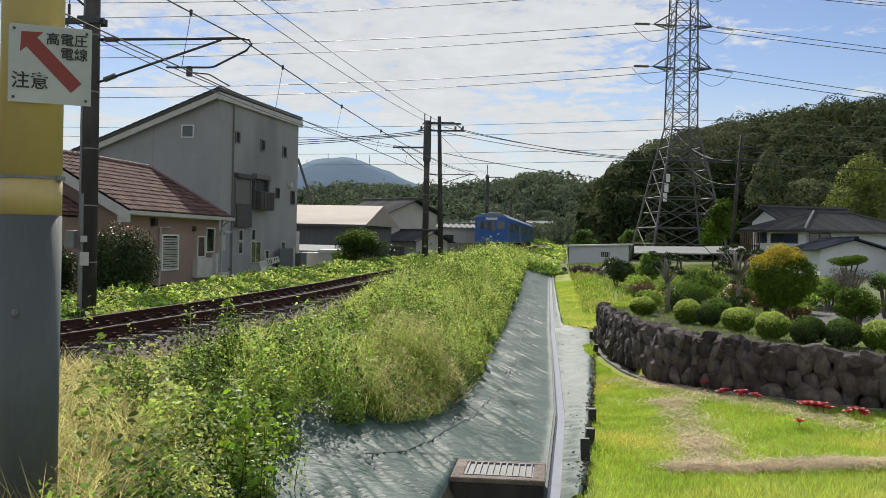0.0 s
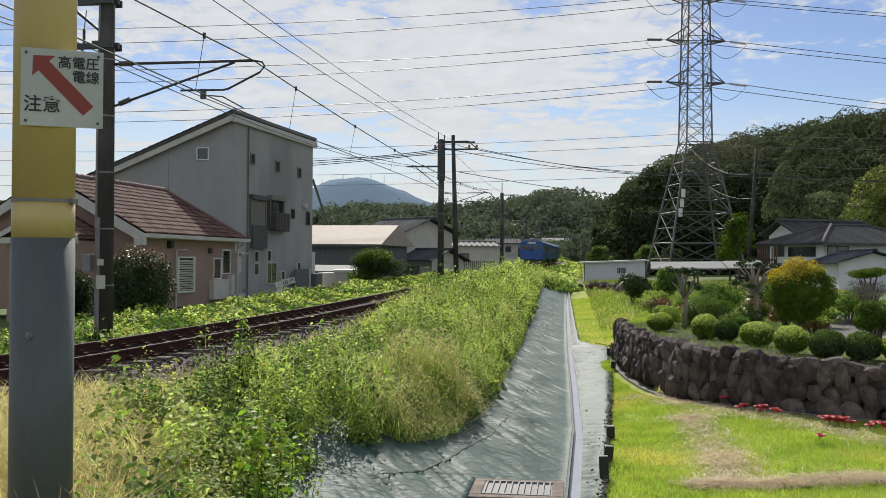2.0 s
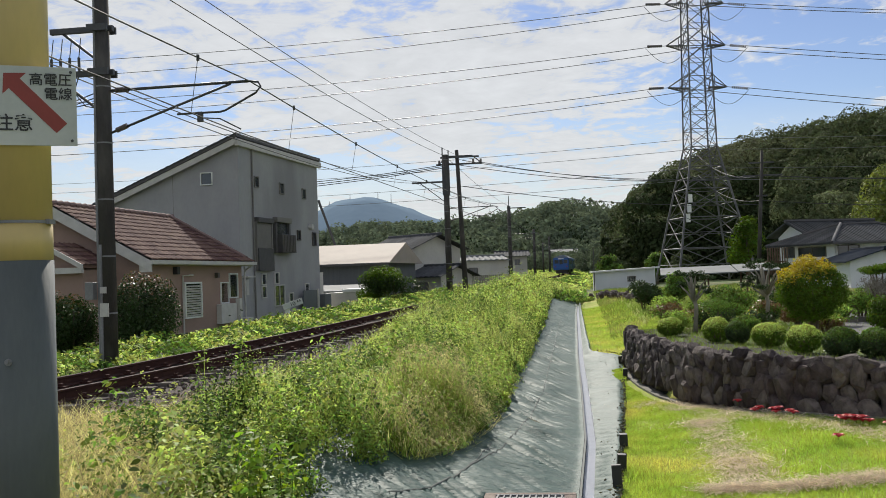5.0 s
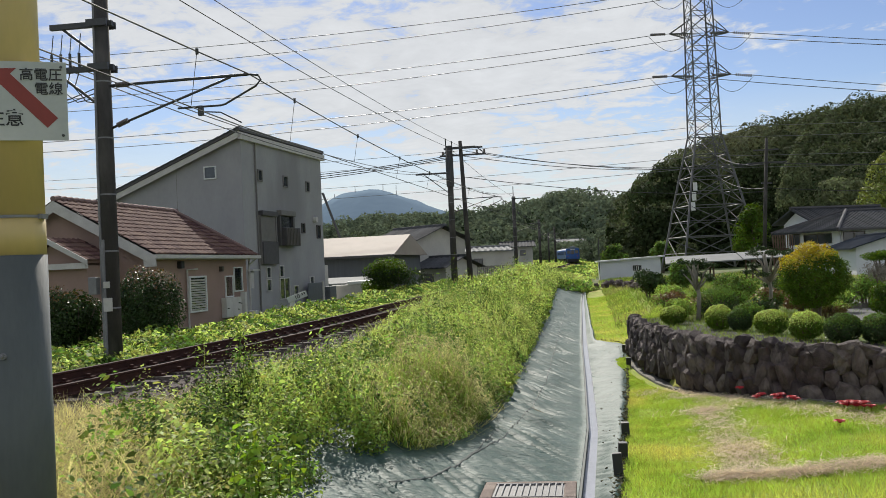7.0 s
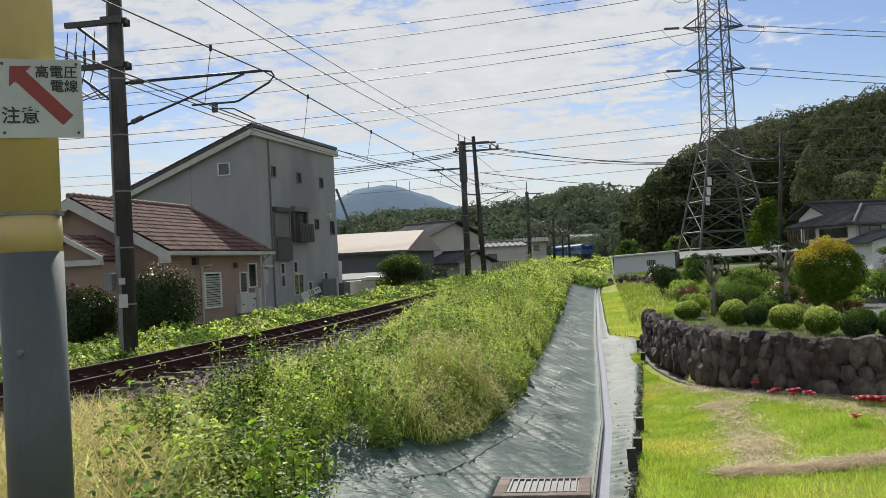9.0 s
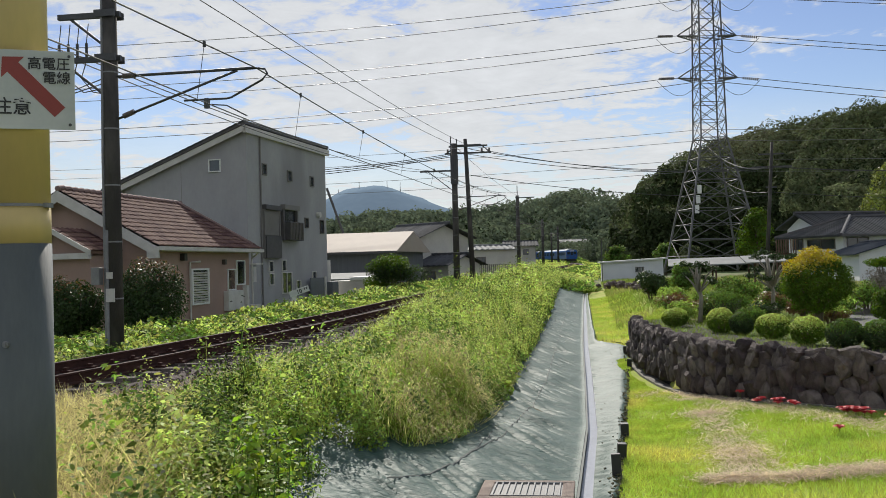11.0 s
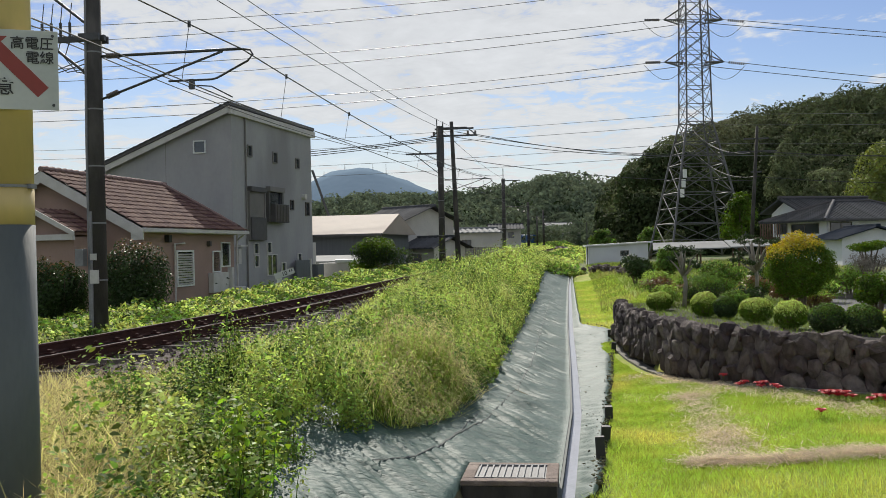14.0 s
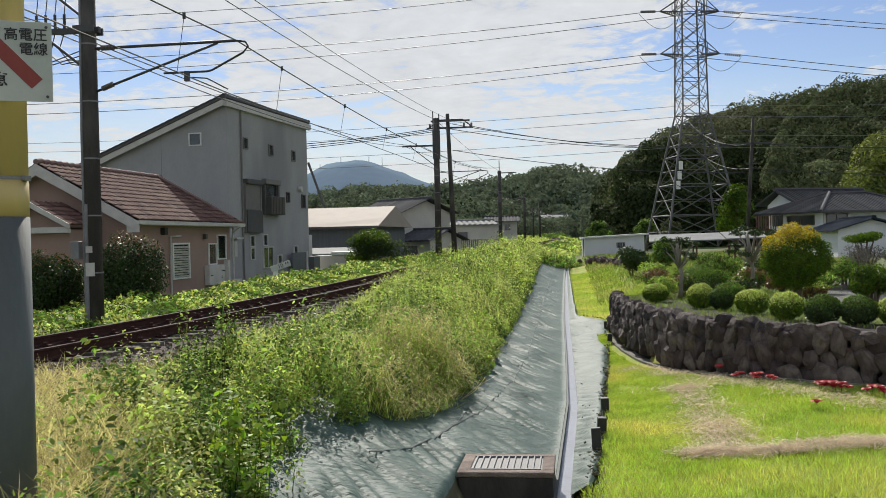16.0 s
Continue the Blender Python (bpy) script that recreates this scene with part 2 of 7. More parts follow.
    M["shutter"] = mat("grey shutter panel", (0.21, 0.195, 0.18), (0.17, 0.16, 0.15), 3, 0.6)
    M["plaster"] = mat("cream plaster", (0.60, 0.58, 0.53), (0.5, 0.48, 0.44), 1.0, 0.95, 0.3, c=(0.44, 0.42, 0.39))
    M["metalroof"] = mat("beige metal roof", (0.44, 0.375, 0.32), (0.385, 0.33, 0.28), 1.0, 0.7, spec=0.12, c=(0.41, 0.36, 0.31))
    M["greyroof"] = mat("grey sheet roof", (0.22, 0.23, 0.23), (0.17, 0.18, 0.18), 1.2, 0.75, spec=0.15)
    M["barnwall"] = mat("slate-grey cladding", (0.15, 0.16, 0.175), (0.11, 0.12, 0.13), 1.5, 0.7, stretch=(4, 4, 0.3))
    M["shedwall"] = mat("white corrugated wall", (0.76, 0.77, 0.80), (0.68, 0.69, 0.72), 1.2, 0.7)
    M["wood"] = mat("brown timber", (0.14, 0.085, 0.055), (0.09, 0.055, 0.04), 4, 0.85)
    M["stone"] = mat("dark wall stone", (0.135, 0.102, 0.095), (0.058, 0.046, 0.044), 5, 0.85, 1.6, 18, obj_rand=0.55, c=(0.17, 0.135, 0.127), spec=0.35)
    M["mortar"] = mat("dark gaps between stones", (0.02, 0.017, 0.015), None, 6, 0.95, 0.8)
    M["asphalt"] = mat("grey asphalt", (0.13, 0.13, 0.135), (0.10, 0.10, 0.105), 3, 0.9, 0.5, 60)
    M["blue"] = mat("blue train paint", (0.02, 0.115, 0.42), (0.017, 0.095, 0.36), 2, 0.35)
    M["trainroof"] = mat("grey train roof", (0.20, 0.24, 0.30), (0.15, 0.18, 0.22), 2, 0.6)
    M["lamp_red"] = mat("red lamp lens", (0.45, 0.03, 0.03), None, 5, 0.3)
    M["porcelain"] = mat("brown insulator", (0.16, 0.13, 0.12), None, 9, 0.3)
    M["blue_sheet"] = mat("blue cover", (0.08, 0.16, 0.34), None, 3, 0.5)


setup_materials()


# ---- mesh helpers ----
class Geo:
    """Collects vertices and faces of one mesh."""

    def __init__(self):
        self.v, self.f = [], []

    def add(self, vs, fs):
        n = len(self.v)
        self.v.extend(tuple(p) for p in vs)
        self.f.extend(tuple(i + n for i in f) for f in fs)
        return self

    def box(self, x0, x1, y0, y1, z0, z1, m=None):
        vs = [Vector((x, y, z)) for z in (z0, z1) for x, y in ((x0, y0), (x1, y0), (x1, y1), (x0, y1))]
        if m:
            vs = [m @ p for p in vs]
        return self.add(vs, [(3, 2, 1, 0), (4, 5, 6, 7), (0, 1, 5, 4), (1, 2, 6, 5), (2, 3, 7, 6), (3, 0, 4, 7)])

    def prism(self, pts, y0, y1, m=None):
        """A polygon in x, z carried along y."""
        n = len(pts)
        vs = [Vector((x, y0, z)) for x, z in pts] + [Vector((x, y1, z)) for x, z in pts]
        if m:
            vs = [m @ p for p in vs]
        return self.add(vs, [tuple(range(n)), tuple(range(2 * n - 1, n - 1, -1))] + [((k + 1) % n, k, n + k, n + (k + 1) % n) for k in range(n)])

    def tube(self, pts, radii, n=8, caps=True):
        pts = [Vector(p) for p in pts]
        if not isinstance(radii, (list, tuple)):
            radii = [radii] * len(pts)
        vs, fs = [], []
        for k, (p, r) in enumerate(zip(pts, radii)):
            d = (pts[min(k + 1, len(pts) - 1)] - pts[max(k - 1, 0)]).normalized()
            a = d.orthogonal().normalized() if abs(d.z) > 0.9 else d.cross(Vector((0, 0, 1))).normalized()
            b = d.cross(a)
            vs += [p + (a * math.cos(2 * math.pi * j / n) + b * math.sin(2 * math.pi * j / n)) * r for j in range(n)]
        for k in range(len(pts) - 1):
            for j in range(n):
                fs.append((k * n + j, k * n + (j + 1) % n, (k + 1) * n + (j + 1) % n, (k + 1) * n + j))
        if caps:
            fs += [tuple(range(n - 1, -1, -1)), tuple((len(pts) - 1) * n + j for j in range(n))]
        return self.add(vs, fs)

    def mesh(self, name, smooth=False):
        me = bpy.data.meshes.new(name)
        me.from_pydata(self.v, [], self.f)
        if smooth:
            me.polygons.foreach_set("use_smooth", [True] * len(me.polygons))
        me.update()
        return me


def part(name, geo, material, parent=None, label="", smooth=False, bevel=0.0, m=None):
    me = geo if isinstance(geo, bpy.types.Mesh) else geo.mesh(name, smooth)
    if not me.materials:
        me.materials.append(M[material])
    ob = new(name, me)
    if parent:
        ob.parent = parent
    if m:
        ob.matrix_basis = m
    if label:
        tagged(ob, label)
    if bevel:
        b = ob.modifiers.new("bevel", "BEVEL")
        b.width, b.segments, b.limit_method = bevel, 2, "ANGLE"
    return ob


def thing(name, label, category, m=None, group="", kind=""):
    ob = new(name)
    ob.empty_display_size = 0.2
    if m:
        ob.matrix_basis = m
    return tagged(ob, label, category, group, kind)


def curve_at(table):
    ys, xs = zip(*table)
    return lambda y: float(np.interp(y, ys, xs))


def soft_noise(x, y, s=1.0):
    return noise.noise(Vector((x * s, y * s, 3.7)))


# ---- the lie of the land ----
track_x = curve_at([(-30, -11.6), (-10, -9.1), (0, -8.0), (8, -7.15), (13, -6.68), (20, -6.12), (27, -5.8), (36, -5.65), (46, -5.6), (66, -5.5), (86, -5.35),
                    (115, -4.95), (145, -4.6), (170, -4.15), (195, -3.4), (215, -3.0), (232, -3.05), (248, -3.5), (262, -4.6), (276, -6.6), (290, -9.6), (305, -13.8),
                    (330, -22), (370, -38), (420, -62)])
rail_z = curve_at([(-30, 0.95), (15, 1.0), (45, 1.2), (66, 1.27), (90, 1.3), (170, 1.5), (230, 1.8), (300, 2.1), (420, 2.3)])
gutter_x = curve_at([(8, 0.36), (9.7, 0.395), (13.8, 0.465), (19.6, 0.40), (28, 0.28), (54, 0.06), (75, -0.05)])
edge_x = curve_at([(7, 0.62), (9.5, 0.71), (13, 0.89), (17.2, 1.08), (23, 1.28), (26.6, 1.41), (27.4, 1.1), (28.2, 0.62), (35, 0.50), (70, 0.15)])
WALL = [(1.34, 22.8), (1.38, 21.2), (1.52, 19.5), (1.75, 17.8), (2.1, 16.4), (2.62, 15.3), (3.21, 14.4), (3.86, 13.8), (4.62, 13.4), (5.6, 13.0), (7.2, 12.5), (9.5, 11.9)]
WALL_TOP, WALL_FOOT = 1.0, 0.17
wall_x_of_y = curve_at(sorted((y, x) for x, y in WALL))


def smooth(a, b, v):
    t = min(1, max(0, (v - a) / (b - a)))
    return t * t * (3 - 2 * t)


def in_garden(x, y):
    if x < 1.3 or y < 11.5:
        return False
    if y > 22.4:
        return x > 1.7 + (y - 22.4) * 0.12
    return x > wall_x_of_y(y - 0.35) + 0.3


def ground_z(x, y):
    """Height of the ground without plants."""
    if in_garden(x, y):
        far = smooth(24, 45, y)
        return 0.93 * (1 - far) + (0.6 - 0.35 * smooth(60, 85, y) * (1 - smooth(9, 14, x))) * far
    xg, xt, rz = gutter_x(y), track_x(y), rail_z(y)
    ditch = smooth(4.4, 6.4, y) * (1 - smooth(70, 78, y))
    if x >= xg:
        lawn = -0.14 * (1 - smooth(xg, edge_x(y), x)) + 0.2 * smooth(edge_x(y) + 0.2, edge_x(y) + 2.6, x)
        z = lawn * ditch + (1 - ditch) * (0.25 if y > 40 else 0.7)
        z += 0.25 * smooth(26, 60, y) * smooth(xg + 0.6, xg + 3, x)
    else:
        top = rz - 0.38
        slope = max(0.0, min(1.0, (xg - x) / 2.7))
        slope = slope * 0.8 + 0.2 * smooth(0, 1, slope)
        low = -0.14 * ditch + (1 - ditch) * (0.4 if y > 40 else 0.66)
        z = low + (top - low) * slope
        left = smooth(xt - 2.6, xt - 5.5, x) if x < xt - 2.6 else 0.0
        z -= left * 0.45
    if y < 9.36 and -0.55 < x < xg + 0.02 and y > 6:
        z = -0.55
    if y > 230:
        z += smooth(230, 300, y) * 0.5
    return z


def build_ground():
    xs = [-3000, -1200, -500, -220, -120, -70, -45, -32] + list(np.arange(-25, -9, 1.0)) + list(np.arange(-9, 8.01, 0.35)) + list(np.arange(9, 26, 1.5)) + [32, 45, 70, 120, 220, 500, 1200, 3000]
    ys = [-400, -120, -40, -20, -10, -5, 0, 3, 4.4, 5, 5.6, 6] + list(np.arange(6.4, 36, 0.4)) + list(np.arange(36, 90, 1.2)) + list(np.arange(92, 200, 6)) + [220, 240, 260, 290, 330, 400, 520, 800, 1500, 4000]
    g = Geo()
    nx = len(xs)
    for y in ys:
        for x in xs:
            z = ground_z(x, y) - 0.03 + 0.03 * soft_noise(x, y, 0.7)
            if 6 < y < 74 and abs(x - gutter_x(y)) < 0.36:
                z -= 0.22
            g.v.append((x, y, z))
    for j in range(len(ys) - 1):
        for i in range(nx - 1):
            g.f.append((j * nx + i, j * nx + i + 1, (j + 1) * nx + i + 1, (j + 1) * nx + i))
    me = g.mesh("ground", True)
    for k in ("field", "earth", "lawn"):
        me.materials.append(M[k])
    for p in me.polygons:
        x, y, _ = p.center
        if 2 < y < 70 and gutter_x(y) - 4.5 < x < edge_x(y):
            p.material_index = 1
        elif 3 < y < 75 and edge_x(y) <= x < 9 and not in_garden(x, y):
            p.material_index = 2
        elif abs(x - track_x(y)) < 2.4:
            p.material_index = 1
    tagged(new("ground", me), "uneven grassy ground with a lawn and bare earth", "ground", kind="structure")


build_ground()


def ribbon(name, rows, material, smooth_it=True):
    """A sheet from rows of points of equal length."""
    g = Geo()
    n = len(rows[0])
    for r in rows:
        g.v.extend(r)
    for j in range(len(rows) - 1):
        for i in range(n - 1):
            g.f.append((j * n + i, j * n + i + 1, (j + 1) * n + i + 1, (j + 1) * n + i))
    me = g.mesh(name, smooth_it)
    me.materials.append(M[material])
    return new(name, me)


def build_ditch():
    # weed barrier on the bank and on the flat strip, with folds running down the slope
    def fold(x, y, w):
        wob = 0.35 * noise.noise(Vector((x * 0.8, y * 0.7, 1.0)))
        live = 0.35 + 0.9 * max(0.0, 0.5 + noise.noise(Vector((x * 1.1, y * 0.7, 7.0))))
        a = noise.noise(Vector(((y + wob + 1.15 * x) * 8.0, (x - y) * 0.7, 0.0)))
        a = (0.045 * a - 0.05 * abs(a)) * live
        b = noise.noise(Vector((x * 1.7, y * 1.1, 5.0))) * 0.035
        c = noise.noise(Vector(((y + wob + 1.2 * x) * 17.0, (x - y) * 1.3 + 5, 9.0))) * 0.016 * live
        d = noise.noise(Vector((y * 3.0 + x * 2.0, (x - y) * 2.0, 2.0)))
        d = -0.05 * max(0.0, 0.2 - abs(d))
        return (a + b + c + d) * w
    rows = []
    for y in list(np.arange(5.6, 15, 0.022)) + list(np.arange(15, 30, 0.045)) + list(np.arange(30, 74, 0.12)):
        xg = gutter_x(y)
        r = []
        for k in range(57):
            q = k / 56
            x = xg - 0.075 - 3.1 * q
            r.append((x, y, ground_z(x, y) + 0.035 + fold(x, y, min(1, q * 6)) + (0.02 if k == 0 else 0)))
        rows.append(r)
    bank = ribbon("bank_sheet", rows, "sheet")
    tagged(bank, "wrinkled grey-green weed barrier sheet on the railway bank", "ground sheet", kind="structure")
    rows = []
    for y in list(np.arange(8.75, 24, 0.035)) + list(np.arange(24, 72, 0.12)):
        xg, xe = gutter_x(y) + 0.085, edge_x(y) + 0.05 * soft_noise(y, 1, 2.2)
        r = []
        for k in range(11):
            s = k / 10
            x = xg + (xe - xg) * s
            r.append((x, y, ground_z(x, y) + 0.03 + fold(x * 1.3, y * 0.8 + 40, 0.55) - (0.04 if k == 10 else 0)))
        rows.append(r)
    strip = ribbon("strip_sheet", rows, "sheet")
    tagged(strip, "flat strip of grey-green weed barrier sheet beside the gutter", "ground sheet", kind="structure")
    # gutter
    ys = list(np.arange(8.4, 74, 0.6))
    # left wall takes the dark seam colour as painted shadow beside the bed
    for name, a, b, z0, z1, mk in (("gutter_bed", -0.06, 0.085, -0.30, -0.165, "gutter"), ("gutter_wall", -0.085, -0.045, -0.30, -0.085, "seam_shade"), ("gutter_wall", 0.086, 0.10, -0.30, -0.118, "gutter")):
        rows = []
        for y in ys:
            x = gutter_x(y)
            base = ground_z(x + 0.05, y) + 0.14
            rows.append([(x + a, y, base + z0), (x + a, y, base + z1), (x + b, y, base + z1), (x + b, y, base + z0)])
        tagged(ribbon(name, rows, mk, False), "narrow concrete drainage gutter", "gutter", kind="structure")
    # crumbs of soil and dead leaves along the strip's edge
    rnd = np.random.RandomState(31)
    g = Geo()
    for _ in range(650):
        y = 9 + 19 * rnd.rand() ** 1.3
        x = edge_x(y) - abs(rnd.normal()) * 0.05 + 0.04
        if rnd.rand() < 0.06:
            x = rnd.uniform(gutter_x(y) + 0.15, edge_x(y))
        e = rnd.uniform(0.005, 0.015) * (1.6 if rnd.rand() < 0.15 else 1)
        c = Vector((x, y, ground_z(x, y) + 0.035 + e * 0.3))
        vs = [c + Vector(v) * e + Vector(rnd.uniform(-1, 1, 3)) * e * 0.5 for v in ((1.4, 0, 0), (-1.4, 0, 0), (0, 1.4, 0), (0, -1.4, 0), (0, 0, 0.8), (0, 0, -0.8))]
        g.add(vs, [(0, 2, 4), (2, 1, 4), (1, 3, 4), (3, 0, 4), (2, 0, 5), (1, 2, 5), (3, 1, 5), (0, 3, 5)])
    tagged(part("soil_crumbs", g, "earth"), "crumbs of soil and dead leaves at the lawn edge", "soil", kind="stuff")
    # seams on the sheet
    for pts in ([(-1.05, 9.0), (-0.62, 11.6), (-0.42, 14.5), (-0.35, 18), (-0.40, 23), (-0.5, 32), (-0.7, 55)], [(-1.35, 8.2), (-1.05, 9.0), (-0.80, 10.6), (-0.74, 12)]):
        f = curve_at([(y, x) for x, y in pts])
        rows = []
        for y in np.arange(max(8.3, pts[0][1]), min(50, pts[-1][1]), 0.1):
            x = f(y) + 0.02 * soft_noise(y, 4, 1.5)
            z = ground_z(x, y) + 0.058 + fold(x, y, 1)
            rows.append([(x - 0.008, y, z - 0.022), (x, y, z - 0.008), (x + 0.008, y, z - 0.024)])
        tagged(ribbon("sheet_seam", rows, "seam_shade"), "dark lapped seam in the weed barrier", "seam", kind="structure")


build_ditch()


# ---- railway ----
def build_track():
    tr = thing("railway_track", "single rusty narrow-gauge railway track on ballast", "railway track", kind="structure")
    ys = [-12 + 0.8 * k for k in range(130)] + [92 + 3 * k for k in range(110)]
    prof = [(-0.062, 0.0), (-0.062, 0.014), (-0.012, 0.032), (-0.012, 0.115), (-0.034, 0.125), (-0.034, 0.153), (0.034, 0.153), (0.034, 0.125), (0.012, 0.115), (0.012, 0.032), (0.062, 0.014), (0.062, 0.0)]
    for side in (-0.5665, 0.5665):
        g = Geo()
        n = len(prof)
        for y in ys:
            for px, pz in prof:
                g.v.append((track_x(y) + side + px, y, rail_z(y) - 0.153 + pz))
        for j in range(len(ys) - 1):
            for i in range(n):
                g.f.append((j * n + i, (j + 1) * n + i, (j + 1) * n + (i + 1) % n, j * n + (i + 1) % n))
        me = g.mesh("rail")
        me.materials.append(M["rust"])
        me.materials.append(M["rail_top"])
        for p in me.polygons:
            if p.index % n == 5:
                p.material_index = 1
        part("rail", me, "rust", tr, "rusty steel rail with a worn head")
    sl = Geo().box(-1.0, 1.0, -0.11, 0.11, -0.16, 0.0).mesh("sleeper")
    sl.materials.append(M["sleeper"])
    y = 7.0
    while y < 70:
        part("sleeper", sl, "sleeper", tr, m=pose(track_x(y), y, rail_z(y) - 0.158, 0, 0, -3 + random.uniform(-1, 1)))
        y += 0.62
    rows = []
    for y in ys:
        z = rail_z(y)
        rows.append([(track_x(y) + dx, y, z + dz + 0.025 * soft_noise(dx * 3, y, 2)) for dx, dz in ((-2.3, -0.52), (-1.5, -0.24), (-0.8, -0.2), (0, -0.2), (0.8, -0.2), (1.45, -0.24), (2.2, -0.5))])
    b = ribbon("ballast", rows, "ballast")
    b.parent = tr
    rnd = np.random.RandomState(5)
    g = Geo()
    for _ in range(9000):
        y = 8 + 40 * rnd.rand() ** 1.6
        dx = rnd.uniform(-2.1, 2.1)
        s = rnd.uniform(0.018, 0.04)
        c = Vector((track_x(y) + dx, y, rail_z(y) - 0.2 - max(0, abs(dx) - 1.3) * 0.34 + s * 0.4))
        o = [Vector(rnd.uniform(-1, 1, 3)) * s * 0.5 for _ in range(6)]
        vs = [c + Vector(v) * s + w for v, w in zip(((1, 0, 0), (-1, 0, 0), (0, 1, 0), (0, -1, 0), (0, 0, 1), (0, 0, -1)), o)]
        g.add(vs, [(0, 2, 4), (2, 1, 4), (1, 3, 4), (3, 0, 4), (2, 0, 5), (1, 2, 5), (3, 1, 5), (0, 3, 5)])
    part("ballast_stones", g, "ballast", tr)["kind"] = "stuff"
    bolt = Geo().box(-0.09, 0.09, -0.06, 0.06, 0, 0.03).box(-0.03, 0.03, -0.03, 0.03, 0.03, 0.07).mesh("rail_clip")
    bolt.materials.append(M["rust"])
    y = 7.0
    while y < 40:
        for s in (-0.5665, 0.5665):
            for d in (-0.1, 0.1):
                part("rail_clip", bolt, "rust", tr, m=pose(track_x(y) + s + d, y, rail_z(y) - 0.155))
        y += 0.62


def mast(x, y, z, top, name_label, r=0.165, arm_z=None, reach=4.1, first=False, arm=True, beam=()):
    th = thing("catenary_mast", name_label, "railway mast", pose(x, y, z), "masts along the railway")
    h = top - z
    part("pole", Geo().tube([(0, 0, -0.3), (0, 0, h)], [r * 1.1, r * 0.9], 16), "mast", th, smooth=True)
    for k in np.arange(1.2, h, 1.15):
        rr = r * (1.1 - 0.2 * k / h) + 0.006
        part("steel_band", Geo().tube([(0, 0, k), (0, 0, k + 0.03)], rr, 14), "steel", th)
    if arm:
        a = arm_z - z
        g = Geo()
        g.tube([(r, 0, a + 0.08), (reach - 0.25, 0, a + 0.1)], 0.03, 8)
        g.tube([(r, 0, a - 0.78), (reach - 0.62, 0, a + 0.07)], 0.026, 8)
        pts = [(reach - 0.25, 0, a + 0.1), (reach - 0.05, 0, a + 0.07), (reach, 0, a - 0.02), (reach - 0.1, 0, a - 0.14), (reach - 0.75, 0, a - 0.46), (reach - 0.85, 0, a - 0.48), (reach - 1.75, 0, a - 0.48)]
        g.tube(pts, 0.022, 8)
        part("cantilever", g, "dark_steel", th, "dark bracket arm reaching over the track", smooth=True)
        for p0, p1 in (((0.28, 0.083), (0.56, 0.085)), ((0.28, -0.735), (0.52, -0.645))):
            ins = Geo()
            for k in range(9):
                w0, w1 = k / 9, (k + 0.55) / 9
                ins.tube([(p0[0] + (p1[0] - p0[0]) * w, 0, a + p0[1] + (p1[1] - p0[1]) * w) for w in (w0, w1)], 0.055, 10)
            part("insulator", ins, "porcelain", th, "ribbed brown insulator")
        c = Geo().box(reach - 1.32, reach - 1.22, -0.04, 0.04, a - 0.66, a - 0.46)
        c.tube([(reach - 1.26, 0, a - 0.58), (reach - 0.9, 0.1, a - 0.60), (reach - 0.5, 0.2, a - 0.82)], 0.014, 6)
        part("steady_arm", c, "dark_steel", th, "short curved steady arm")
    for k, (dz, side, ln) in enumerate(beam):
        g = Geo().box(-ln if side < 0 else 0, 0.25 if side < 0 else ln, -0.05, 0.05, dz, dz + 0.11)
        g.box(-0.22, 0.22, -0.22, -0.17, dz - 0.02, dz + 0.12).box(-0.22, 0.22, 0.17, 0.22, dz - 0.02, dz + 0.12)
        g.tube([(side * ln * 0.75, 0, dz), (0, 0, dz - ln * 0.6)], 0.03, 6)
        part("cross_beam", g, "dark_steel", th)
    return th


def wire(pts, r, mk="wire", sag=0.0, label="thin dark overhead wire by the railway", group="overhead wires", n=14):
    """A hanging wire through the points, with the same sag in each span."""
    out = []
    for a, b in zip(pts, pts[1:]):
        a, b = Vector(a), Vector(b)
        for k in range(n):
            s = k / n
            p = a.lerp(b, s)
            p.z -= sag * 4 * s * (1 - s)
            out.append(p)
    out.append(Vector(pts[-1]))
    ob = part("overhead_wire", Geo().tube(out, r, 5, False), mk)
    return tagged(ob, label, "wire", group)


